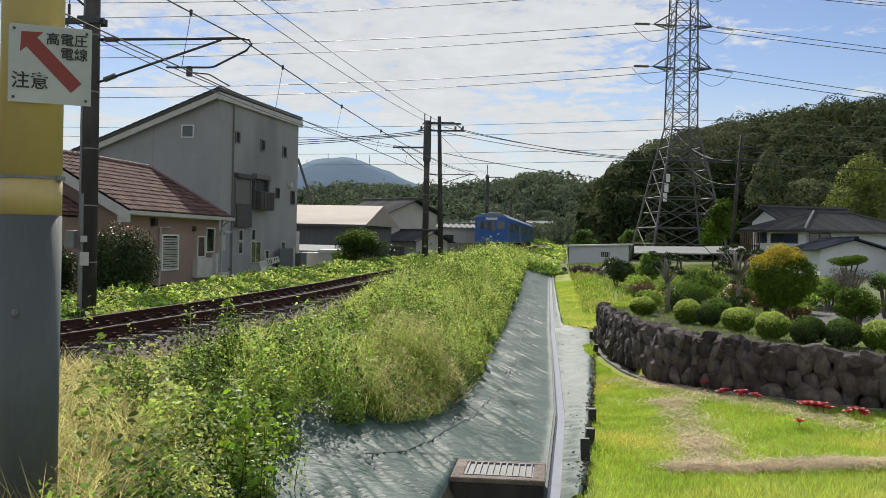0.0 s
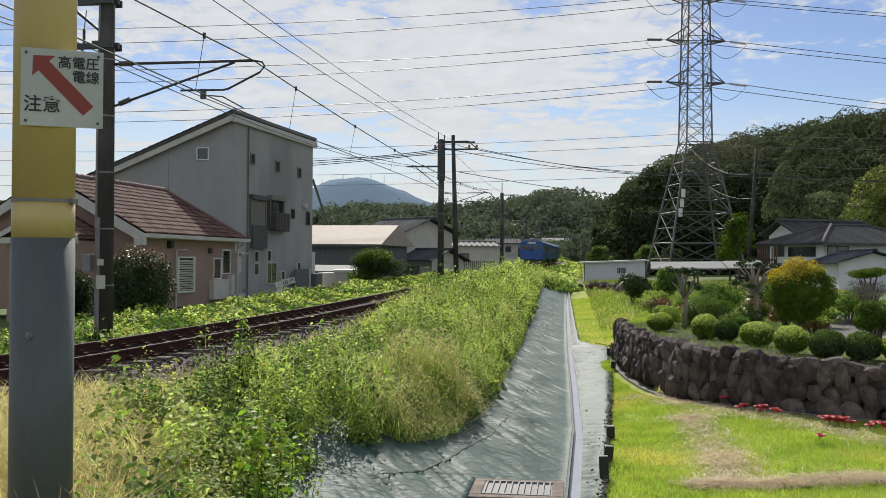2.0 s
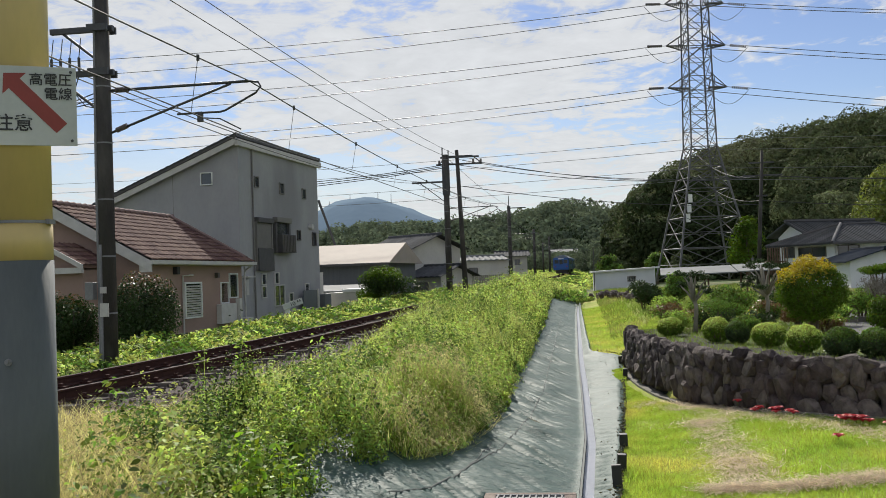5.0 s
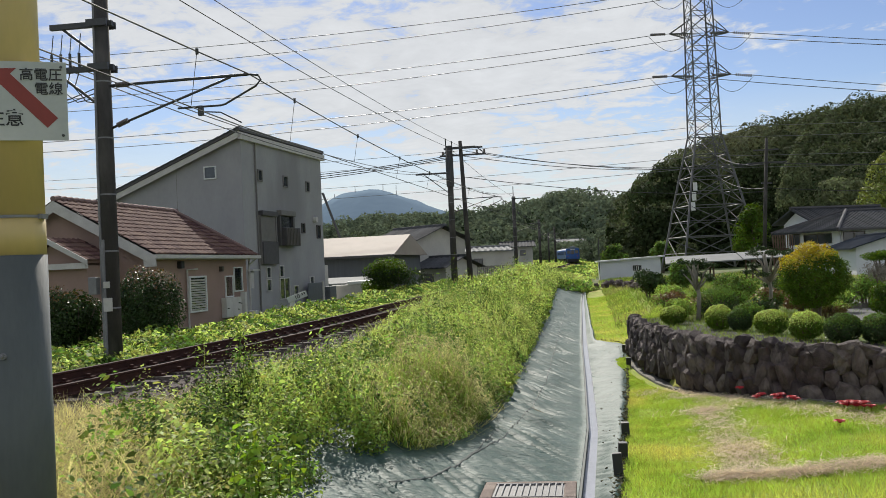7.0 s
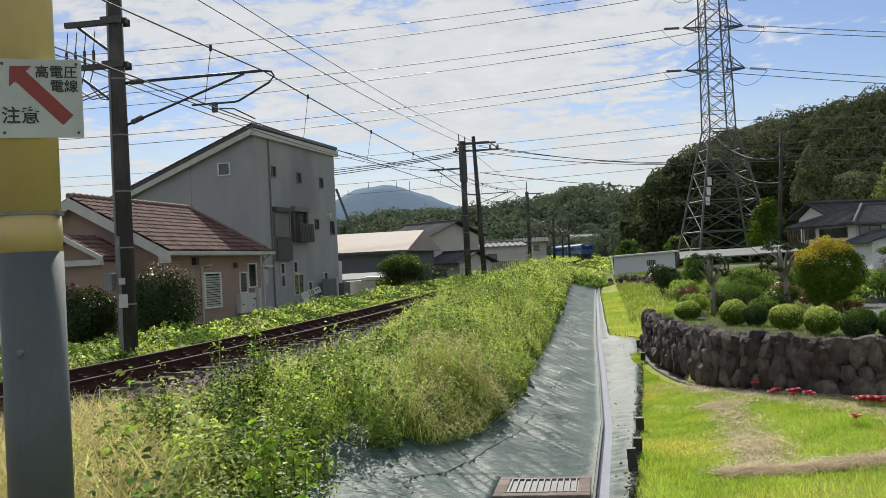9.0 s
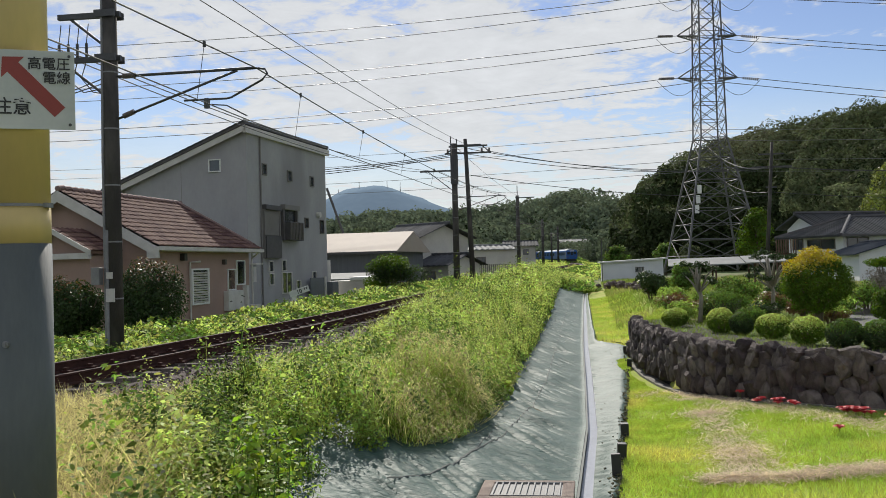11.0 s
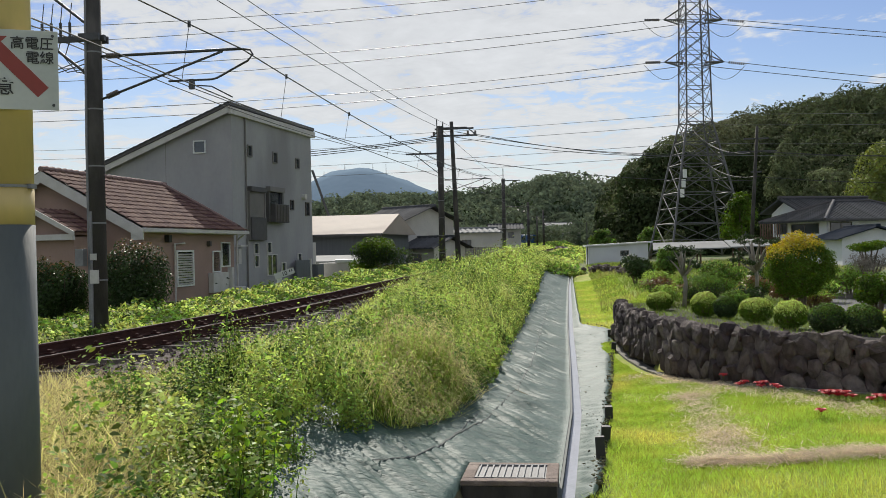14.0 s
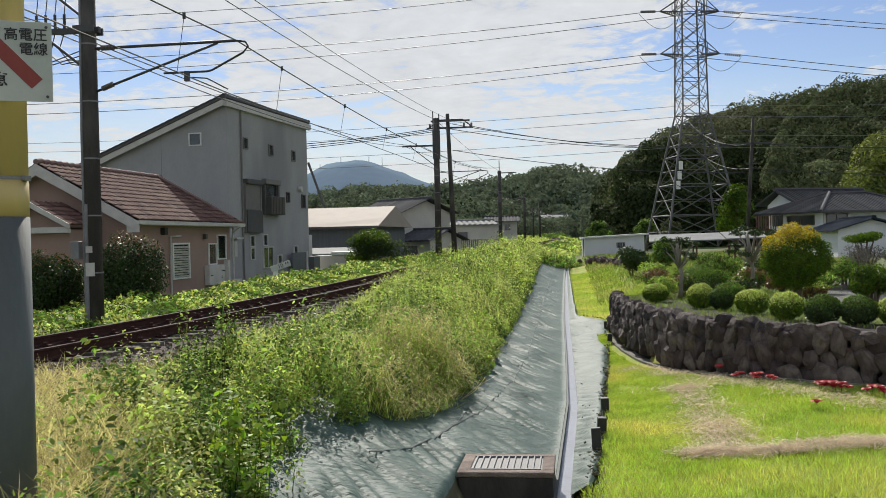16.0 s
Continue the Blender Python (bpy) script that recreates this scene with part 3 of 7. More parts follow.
def build_catenary():
    m1 = mast(-9.08, 18.6, 0.55, 9.3, "dark concrete catenary mast with a cable box in the weeds", arm_z=6.2, reach=3.33, beam=((6.05, -1, 1.3), (6.95, -1, 1.1)))
    box = Geo().box(-0.34, -0.17, -0.3, -0.12, 1.5, 1.85)
    part("switch_box", box, "steel", m1, "small grey cable box", bevel=0.01)
    for pl in (Geo().box(-0.08, 0.10, -0.2, -0.17, 1.15, 1.42), Geo().box(-0.07, 0.06, -0.2, -0.17, 1.62, 1.75)):
        part("plate", pl, "trim", m1, "weathered white plate")
    cb = Geo().tube([(-0.12, -0.13, -0.2), (-0.12, -0.14, 4), (-0.08, -0.12, 8.4)], 0.028, 8).tube([(-0.06, -0.16, -0.2), (-0.06, -0.16, 2.6)], 0.04, 8)
    part("conduit", cb, "steel", m1)
    jump = Geo()
    for k in range(4):
        x0 = -0.5 - 0.2 * k
        jump.tube([(x0, 0, 6.1), (x0 - 0.15, 0.05, 5.75 - 0.1 * k), (x0 + 0.1, 0.05, 5.45), (-0.17, 0, 5.4 + 0.1 * k)], 0.012, 5)
        jump.tube([(x0, 0, 6.16), (x0, 0, 6.45)], 0.03, 6)
        jump.tube([(x0, 0, 6.45), (x0 + 0.05, 0.0, 6.85)], 0.01, 5)
    part("jumper_cable", jump, "wire", m1, "looped jumper cables")
    m2 = mast(-8.35, 65, 0.7, 10.3, "tall dark concrete catenary mast beside the track", r=0.2, arm_z=6.65, reach=3.4, beam=((7.75, -1, 2.3),))
    part("pole_top_frame", Geo().box(-0.22, 0.22, -0.03, 0.03, 9.0, 9.08).tube([(-0.2, 0, 8.6), (-0.2, 0, 10.1)], 0.04, 6).tube([(0.2, 0, 8.6), (0.2, 0, 9.9)], 0.04, 6), "dark_steel", m2)
    part("sleeve", Geo().tube([(0, 0, 6.9), (0, 0, 8.8)], 0.26, 14), "wire", m2, "black pole sleeve")
    m3 = mast(-8.0, 117, 0.8, 10.2, "dark concrete catenary mast beside the track", r=0.22, arm_z=6.8, reach=3.4, beam=((9.1, 1, 2.0),))
    part("pole_top_frame", Geo().tube([(0, 0, 9.2), (0, 0, 10.6)], 0.05, 6), "dark_steel", m3)
    mast(-7.6, 168, 0.9, 9.6, "distant dark catenary mast", r=0.22, arm_z=6.9, reach=3.3)
    mast(-6.6, 214, 1.2, 9.8, "distant dark catenary mast", r=0.22, arm_z=7.2, reach=3.3)
    mast(-9.6, 255, 1.4, 9.8, "distant dark catenary mast", r=0.22, arm_z=7.3, reach=3.3)
    # contact and messenger wires with droppers
    sup = [(-6.1, -24, 6.3), (-5.98, 18.6, 6.3), (-5.15, 65, 6.75), (-4.75, 117, 6.9), (-4.3, 168, 7.0), (-3.3, 214, 7.3)]
    wire(sup, 0.014, sag=0.42, label="dark messenger wire over the track")
    con = [(x - 0.15, y, z - 1.05) for x, y, z in sup]
    wire(con, 0.012, label="dark contact wire over the track")
    for (a, b) in zip(sup, sup[1:4]):
        a, b = Vector(a), Vector(b)
        for k in range(1, 9):
            s = (k - 0.5) / 8
            p = a.lerp(b, s)
            low = p.z - 1.05
            p.z -= 0.42 * 4 * s * (1 - s)
            g = Geo().tube([p, (p.x - 0.15, p.y, low)], 0.006, 4)
            g.tube([p + Vector((0, 0, 0.05)), p - Vector((0, 0, 0.05))], 0.03, 6)
            tagged(part("dropper", g, "wire"), "thin dropper hanging from the messenger wire", "wire", "droppers")
    # feeders on the mast beams
    for dx, dz, dx2, dz2 in ((-1.07, 6.75, -2.1, 8.5), (-0.8, 6.75, -1.0, 8.5)):
        wire([(-8.95 + dx - 2.2, -24, dz + 0.6), (-8.95 + dx, 18.6, dz), (-8.35 + dx2, 65, dz2), (-8.0, 117, 10.6)], 0.014, sag=0.55)
    wire([(-10.6, -24, 9.0), (-9.35, 18.6, 9.25), (-8.35, 65, 10.2), (-8.0, 117, 10.2)], 0.014, sag=0.3)
    wire([(-9.9, -24, 9.2), (-8.75, 18.6, 9.4), (-7.7, 65, 10.3)], 0.012, sag=0.3)
    # timber distribution pole by the second mast
    th = thing("utility_pole", "thin dark utility pole with a crossarm and wires", "utility pole", pose(-7.45, 65.6, 0.75))
    part("pole", Geo().tube([(0.12, 0, -0.3), (-0.2, 0, 9.9)], [0.19, 0.12], 12), "mast", th, smooth=True)
    for x0, x1, y0, z0 in ((-1.6, 1.5, -0.05, 8.9), (-1.3, 1.3, -0.2, 9.35)):
        part("crossarm", Geo().box(x0, x1, y0, y0 + 0.1, z0, z0 + 0.11), "dark_steel", th)
    part("arm_hoop", Geo().tube([(-1.55, 0, 8.9), (-0.8, 0, 9.5), (0.8, 0, 9.5), (1.5, 0, 8.95)], 0.04, 6), "dark_steel", th)
    for x in (-1.4, -0.9, 0.9, 1.4):
        part("insulator", Geo().tube([(x, 0, 9.0), (x, 0, 9.25)], 0.07, 8), "porcelain", th)
    for dx, dz in ((-1.0, 0.0), (0.2, 0.1), (1.3, -0.05)):
        wire([(-7.5 + dx, 65.6, 9.85 + dz), (14.2 + dx * 0.4, 80, 9.2 + dz)], 0.022, sag=0.75, n=20)
    wire([(-7.3, 65.6, 8.2), (14.2, 80, 7.0)], 0.022, sag=0.5, n=20)
    for k in range(3):
        wire([(-26 - k, 60, 8.3 - 0.25 * k), (-8.2, 65.3, 9.7 - 0.1 * k)], 0.025, sag=0.35)


def build_train():
    cars = []
    W, Lh = 1.44, 10.3
    for n in range(3):
        th = thing("rail_car", "blue diesel rail car with grey roof, running away", "train", group="cars of the train")
        part("body", Geo().prism([(-W, 0.95), (W, 0.95), (W, 3.0), (W * 0.96, 3.22), (-W * 0.96, 3.22), (-W, 3.0)], -Lh, Lh), "blue", th, "bright blue painted body", bevel=0.08)
        part("roof", Geo().prism([(W * 0.955, 3.2), (0.98, 3.48), (0, 3.6), (-0.98, 3.48), (-W * 0.955, 3.2)], -Lh + 0.12, Lh - 0.12), "trainroof", th, "grey curved roof", bevel=0.03)
        for y0 in (-6.5, 2.0, 6.5):
            part("roof_vent", Geo().box(-0.5, 0.5, y0, y0 + 1.6, 3.5, 3.75), "trainroof", th, bevel=0.05)
        for s in (-1, 1):
            e = s * (Lh + 0.012)
            for x0, x1, z0, z1 in ((-1.2, -0.45, 2.15, 2.82), (0.45, 1.2, 2.15, 2.82), (-0.3, 0.3, 2.0, 2.85)):
                part("end_window", Geo().box(x0, x1, min(e, e - s * 0.03), max(e, e - s * 0.03), z0, z1), "glass", th, bevel=0.02)
            part("gangway_door", Geo().box(-0.4, 0.4, min(e, e - s * 0.02), max(e, e - s * 0.02), 1.05, 1.95), "blue", th, "blue end door")
            for x in (-1.05, 1.05):
                part("tail_lamp", Geo().tube([(x, e, 1.6), (x, e + s * 0.05, 1.6)], 0.1, 12), "lamp_red", th, "round red tail lamp")
                part("headlight", Geo().tube([(x * 0.4, e - s * 0.02, 3.08), (x * 0.4, e + s * 0.05, 3.08)], 0.1, 12), "white", th, "round headlight")
            part("destination_box", Geo().box(-0.5, 0.5, min(e, e + s * 0.03), max(e, e + s * 0.03), 2.95, 3.15), "white", th)
            part("coupler", Geo().box(-0.15, 0.15, min(e, e + s * 0.35), max(e, e + s * 0.35), 0.75, 1.0).box(-1.0, 1.0, min(e, e + s * 0.05), max(e, e + s * 0.05), 0.35, 0.95), "black", th)
            for k in range(8):
                y0 = -8.2 + 2.1 * k
                part("side_window", Geo().box(min(s * W, s * (W + 0.015)), max(s * W, s * (W + 0.015)), y0, y0 + 1.3, 1.95, 2.75), "glass", th)
            for y0 in (-9.6, 8.6):
                part("side_door", Geo().box(min(s * W, s * (W + 0.02)), max(s * W, s * (W + 0.02)), y0, y0 + 1.0, 1.0, 2.85), "trainroof", th)
        for y0 in (-7, 7):
            b = part("bogie", Geo().box(-1.1, 1.1, y0 - 1.5, y0 + 1.5, 0.35, 0.8), "black", th)
            for dy in (-1.05, 1.05):
                for x in (-0.57, 0.57):
                    part("wheel", Geo().tube([(x - 0.06, y0 + dy, 0.43), (x + 0.06, y0 + dy, 0.43)], 0.43, 18), "dark_steel", b)
        part("underframe_box", Geo().box(-1.2, 1.2, -4.5, 4.5, 0.4, 0.95), "black", th)
        cars.append(th)
    return cars


def track_pose(y):
    a, b = Vector((track_x(y - 7), y - 7, rail_z(y - 7))), Vector((track_x(y + 7), y + 7, rail_z(y + 7)))
    d = (b - a).normalized()
    c = (a + b) / 2
    return pose(c.x, c.y, c.z, math.degrees(math.asin(d.z)), 0, -math.degrees(math.atan2(d.x, d.y)))


TAIL = [(0, 86), (0.5, 95.5), (1, 105), (1.5, 115), (2, 125.5), (2.5, 136), (3, 146.5), (3.5, 157), (4, 167.5), (5, 186.5), (6, 202.5), (6.5, 209.5), (7, 216.5), (7.5, 223.5), (8, 230.5), (8.5, 237),
        (9.5, 248), (10.5, 258), (11, 263), (11.5, 268), (12, 273), (12.5, 279), (13, 286), (13.5, 294), (14, 303), (15, 322), (16, 342)]
build_track()
build_catenary()
CARS = build_train()


# ---- pylon ----
def build_pylon():
    th = thing("transmission_tower", "tall galvanised steel lattice transmission tower", "pylon", pose(12.4, 101, 0.9, 0, 0, 12))
    lev = [(0, 3.9), (3.2, 3.25), (6.2, 2.7), (9.0, 2.15), (11.2, 1.68), (13.2, 1.28)] + [(13.2 + 1.75 * k, 1.28 - 0.028 * k) for k in range(1, 12)] + [(36, 0.35)]
    cs = ((-1, -1), (1, -1), (1, 1), (-1, 1))
    P = lambda c, w, z: Vector((c[0] * w, c[1] * w, z))
    bar = lambda name, p, q, r: part(name, Geo().tube([p, q], r, 4, False), "lattice", th)
    for (z0, w0), (z1, w1) in zip(lev, lev[1:]):
        br = 0.05 if z0 < 13 else 0.036
        for k in range(4):
            a, b = cs[k], cs[(k + 1) % 4]
            bar("brace", P(a, w0, z0), P(b, w1, z1), br)
            bar("brace", P(b, w0, z0), P(a, w1, z1), br)
            if z0 < 13:
                mid = (P(a, w0, z0) + P(b, w0, z0) + P(a, w1, z1) + P(b, w1, z1)) / 4
                for c in (a, b):
                    bar("brace", (P(c, w0, z0) + P(c, w1, z1)) / 2, mid, br * 0.7)
            bar("ring_bar", P(a, w1, z1), P(b, w1, z1), br)
    for a in cs:
        part("leg", Geo().tube([P(a, w, z) for z, w in lev], [0.12 if z < 13 else 0.085 for z, w in lev], 4, False), "lattice", th)
    ends = []
    for z in (19.0, 23.2, 27.4):
        for s in (-1, 1):
            g = Geo()
            tip = Vector((s * 3.0, 0, z + 0.25))
            for y in (-1.05, 1.05):
                g.tube([(s * 1.05, y, z), tip], 0.07, 4, False).tube([(s * 1.05, y, z + 1.5), tip], 0.06, 4, False)
                g.tube([(s * 1.05, y, z + 0.75), (s * 2.0, y * 0.5, z + 0.12)], 0.04, 4, False).tube([(s * 1.5, y * 0.75, z + 0.1), (s * 1.5, y * 0.75, z + 1.15)], 0.04, 4, False)
            part("crossarm", g, "lattice", th, "triangular steel crossarm")
            ins = Geo()
            for d in (Vector((-1, -0.16, -0.05)), Vector((1, -0.2, -0.15))):
                d.normalize()
                ins.tube([tip, tip + d * 0.5], 0.03, 5)
                for k in range(8):
                    ins.tube([tip + d * (0.5 + 0.2 * k), tip + d * (0.62 + 0.2 * k)], 0.13, 8)
            part("insulator_string", ins, "porcelain", th, "dark strain insulators")
            loop = [tip + Vector((-2.2 + 4.4 * k / 12, -0.3, -0.3 - 1.5 * math.sin(math.pi * k / 12))) for k in range(13)]
            part("jumper_loop", Geo().tube(loop, 0.025, 5, False), "grey_wire", th)
            ends.append(th.matrix_basis @ tip)
    plate = Geo()
    for k in range(3):
        plate.box(-2.55 + 0.14 * k, -2.15 + 0.14 * k, -2.75, -2.7, 5.7 + 0.95 * k, 6.5 + 0.95 * k)
    part("warning_plate", plate, "white", th, "white plates on a leg")
    for k, e in enumerate(ends):
        s = -1 if k % 2 == 0 else 1
        far_l = Vector((-120 + 4 * s, e.y - 10 + 6 * s, e.z - 1.0))
        wire([e + Vector((-1.9, -0.3, -0.1)), far_l], 0.035, "grey_wire", sag=3.0, n=40, label="sagging grey high-voltage conductor", group="conductors")
        far_r = Vector((125 + 3 * s, e.y - 25, e.z - 15 + (k // 2)))
        wire([e + Vector((1.9, -0.4, -0.3)), far_r], 0.035, "grey_wire", sag=2.0, n=40, label="sagging grey high-voltage conductor", group="conductors")
    # local lines behind the tower
    for z in (15.4, 14.3, 12.4, 11.2):
        wire([(-90, 118, z + 0.6), (12, 104, z), (90, 96, z - 1)], 0.022, "grey_wire", sag=0.9, n=24, label="thin grey power line behind the tower", group="conductors")
    th = thing("utility_pole", "leaning concrete utility pole with crossarms", "utility pole", pose(14.3, 80, 0.6))
    part("pole", Geo().tube([(-0.35, 0, 0), (0.35, 0, 10.6)], [0.17, 0.11], 12), "mast", th, smooth=True)
    for x0, x1, w, z0 in ((-1.2, 1.8, 0.06, 8.6), (-0.7, 1.2, 0.06, 9.6), (-0.2, 0.6, 0.1, 7.0)):
        part("crossarm", Geo().box(x0, x1, -w, w, z0, z0 + 0.11), "dark_steel", th)
    for dz in (8.7, 8.65, 6.7):
        wire([(14.4, 80, dz + 0.6), (40, 70, dz - 0.4)], 0.02, sag=0.7)
        wire([(12, 100, dz + 4.6), (14.4, 80, dz + 0.6)], 0.025, sag=0.9)


build_pylon()


# ---- buildings ----
def window(parent, w, h, m, frame_mat="bronze", mull=True, depth=0.08):
    """A window with frame, panes and sill; local x to the right, z up, outside is -y."""
    g = Geo()
    t = 0.05
    for x0, x1, z0, z1 in ((0, w, 0, t), (0, w, h - t, h), (0, t, t, h - t), (w - t, w, t, h - t)):
        g.box(x0, x1, -0.05, depth, z0, z1)
    if mull:
        g.box(w / 2 - 0.025, w / 2 + 0.025, -0.03, depth, t, h - t)
    wn = part("window", g, frame_mat, parent, m=m)
    xs = (t, w / 2, w - t) if mull else (t, w - t)
    for a, b in zip(xs, xs[1:]):
        part("pane", Geo().box(a, b, 0.0, 0.02, t, h - t), "glass", wn)
    return wn


def tiled_roof(parent, x0, x1, y0, y1, z0, z1, mk, mm, cols=22, rows_n=14, sharing=None):
    """One sloping plane from the eave (x0, z0) to the ridge (x1, z1), laid with separate tiles."""
    L = math.hypot(x1 - x0, z1 - z0)
    ang = math.atan2(z1 - z0, x1 - x0)
    deck = Geo().add([(x0, y0, z0 - 0.06), (x1, y0, z1 - 0.06), (x1, y1, z1 - 0.06), (x0, y1, z0 - 0.06), (x0, y0, z0 - 0.14), (x1, y0, z1 - 0.14), (x1, y1, z1 - 0.14), (x0, y1, z0 - 0.14)],
                     [(0, 1, 2, 3), (7, 6, 5, 4), (0, 3, 7, 4), (1, 0, 4, 5), (2, 1, 5, 6), (3, 2, 6, 7)])
    rf = part("roof", deck, "roofedge", parent)
    tw, tl = (y1 - y0) / cols, L / rows_n
    me = sharing
    if me is None:
        g = Geo()
        n = 4
        top, bot = [], []
        for k in range(n + 1):
            v = k / n
            zz = 0.035 * math.sin(v * math.pi) + 0.004
            top.append((v * tw, zz))
        vs = [(0, a, b + 0.03) for a, b in top] + [(tl * 1.12, a, b) for a, b in top] + [(0, a, b - 0.015) for a, b in top]
        fs = [(k, n + 1 + k, n + 2 + k, k + 1) for k in range(n)] + [(2 * n + 2 + k, k, k + 1, 2 * n + 3 + k) for k in range(n)]
        g.add(vs, fs)
        me = g.mesh("tile", False)
        me.materials.append(M[mk])
    turn = Matrix.Translation((x0, 0, z0)) @ Matrix.Rotation(-ang, 4, "Y")
    if x1 < x0:
        turn = Matrix.Translation((x0, 0, z0)) @ Matrix.Rotation(math.pi - ang, 4, "Y") @ Matrix.Identity(4)
        turn = Matrix.Translation((x0, y0 + y1, z0)) @ Matrix.Rotation(math.pi, 4, "Z") @ Matrix.Rotation(-math.atan2(z1 - z0, abs(x1 - x0)), 4, "Y")
    for i in range(rows_n):
        for j in range(cols):
            part("tile", me, mk, rf, m=turn @ Matrix.Translation((i * tl - 0.03, y0 + j * tw, random.uniform(-0.004, 0.004))))
    return rf


def build_pink_house():
    th = thing("pink_house", "low dusty pink house with a terracotta tiled gable roof", "house", pose(-13.85, 30.3, 0.55, 0, 0, -2))
    # local: x 0 is the trackside wall, the roof eave is at x 0.45
    D, H = 6.0, 2.58
    rise, half = 1.98, 3.35
    g = Geo().prism([(0, 0), (0, H), (-D / 2 + 0.0, H + rise * 0.93), (-D, H), (-D, 0)], 0.35, 8.9)
    part("wall", g, "pink", th)
    rf = tiled_roof(th, 0.42, -D / 2 + 0.15 - 0.3, 0, 9.3, H + 0.02, H + rise, "tile", None, 24, 12)
    left = Geo().add([(-D / 2 - 0.15, 0, H + rise), (-D - 0.5, 0, H - 0.1), (-D - 0.5, 9.3, H - 0.1), (-D / 2 - 0.15, 9.3, H + rise)], [(0, 1, 2, 3)])
    part("roof_plane", left, "tile", th)
    rd = Geo()
    for k in range(24):
        y0 = k * 9.3 / 24
        rd.tube([(-D / 2 - 0.15, y0, H + rise + 0.03), (-D / 2 - 0.15, y0 + 0.36, H + rise + 0.07)], 0.1, 8)
    part("ridge_tile", rd, "ridge", th, "row of rounded ridge tiles")
    x_r = -D / 2 - 0.15
    bb = Geo().add([(0.44, -0.03, H - 0.05), (x_r, -0.03, H + rise - 0.04), (x_r, -0.03, H + rise - 0.42), (0.44, -0.03, H - 0.40), (0.44, 0.03, H - 0.05), (x_r, 0.03, H + rise - 0.04), (x_r, 0.03, H + rise - 0.42), (0.44, 0.03, H - 0.40)],
                   [(0, 1, 2, 3), (7, 6, 5, 4), (0, 3, 7, 4), (1, 0, 4, 5), (3, 2, 6, 7)])
    bb.add([(-D - 0.5, -0.03, H - 0.2), (x_r, -0.03, H + rise - 0.04), (x_r, -0.03, H + rise - 0.42), (-D - 0.5, -0.03, H - 0.5)], [(3, 2, 1, 0)])
    bb.add([(0.44, 0, H - 0.05), (0, 0, H - 0.05), (0, 0, H - 0.40), (0.44, 0, H - 0.4)], [(0, 1, 2, 3)])
    part("barge_board", bb, "trim", th, "off-white barge board")
    part("gutter", Geo().box(0.36, 0.50, -0.05, 9.4, H - 0.14, H - 0.01).box(0.0, 0.38, 0.3, 9.2, H - 0.16, H - 0.13), "trim", th, "stained off-white eaves gutter")
    part("downpipe", Geo().tube([(0.06, 9.1, H - 0.15), (0.06, 9.1, 0)], 0.04, 8).tube([(0.43, 9.1, H - 0.1), (0.06, 9.1, H - 0.4)], 0.04, 8), "trim", th)
    # louvred window and the rest on the trackside wall (outside is +x)
    wall_m = lambda y, z: pose(0.0, y, z, 0, 0, 90)
    w = part("shutter_window", Geo().box(0, 0.8, -0.05, 0.02, 0, 1.15), "glass", th, m=wall_m(3.34, 0.56) @ Matrix.Diagonal((1.62, 1, 1.04, 1)))
    fr = Geo()
    for a, b, c, d in ((-0.06, 0.86, -0.06, 0.0), (-0.06, 0.86, 1.15, 1.21), (-0.06, 0, 0, 1.15), (0.8, 0.86, 0, 1.15)):
        fr.box(a, b, -0.09, 0, c, d)
    part("frame", fr, "white", w)
    sl = Geo().box(0.0, 0.8, -0.09, -0.06, 0, 0.05).mesh("slat")
    sl.materials.append(M["trim"])
    for k in range(13):
        part("slat", sl, "trim", w, m=pose(0, 0, 0.04 + 0.085 * k, 20, 0, 0))
    for y, z, ww, hh in ((6.61, 0.93, 0.8, 0.85), (7.5, 1.12, 0.9, 1.0)):
        window(th, ww, hh, wall_m(y, z), "white", False)
    part("pipe", Geo().tube([(0.08, 3.1, -0.3), (0.08, 3.1, 2.05), (0.08, 3.95, 2.07)], 0.035, 8), "trim", th)
    part("wall_box", Geo().box(0, 0.22, 6.2, 7.75, 0.15, 0.92), "trim", th, "pale boxed bay under the windows", bevel=0.02)
    part("post", Geo().box(0.15, 0.35, 7.8, 8.0, -0.3, 1.1), "trim", th)
    part("wall_lamp", Geo().box(0, 0.15, 6.1, 6.28, 1.95, 2.15), "bronze", th, bevel=0.02)
    part("wall_lamp", Geo().box(0, 0.18, 2.45, 2.7, 2.1, 2.36), "black", th, bevel=0.02)
    part("vent", Geo().box(0, 0.06, 3.95, 4.1, 0.55, 0.75), "bronze", th)
    part("air_conditioner", Geo().box(0.1, 0.45, 8.3, 9.0, -0.3, 0.3), "trim", th, "white outdoor unit", bevel=0.02)
    # little porch on the gable side
    for x0, x1 in ((-2.4, -1.05), (-2.4, -3.75)):
        vs = [(x0, -1.7, 3.2), (x1, -1.7, 2.45), (x1, 0.34, 2.45), (x0, 0.34, 3.2)]
        part("porch_roof", Geo().add(vs + [(x, y, z - 0.09) for x, y, z in vs], [(0, 1, 2, 3), (7, 6, 5, 4), (0, 4, 5, 1), (1, 5, 6, 2), (2, 6, 7, 3), (3, 7, 4, 0)]), "tile", th, "small tiled porch roof")
        sx = (x1 - x0) / abs(x1 - x0)
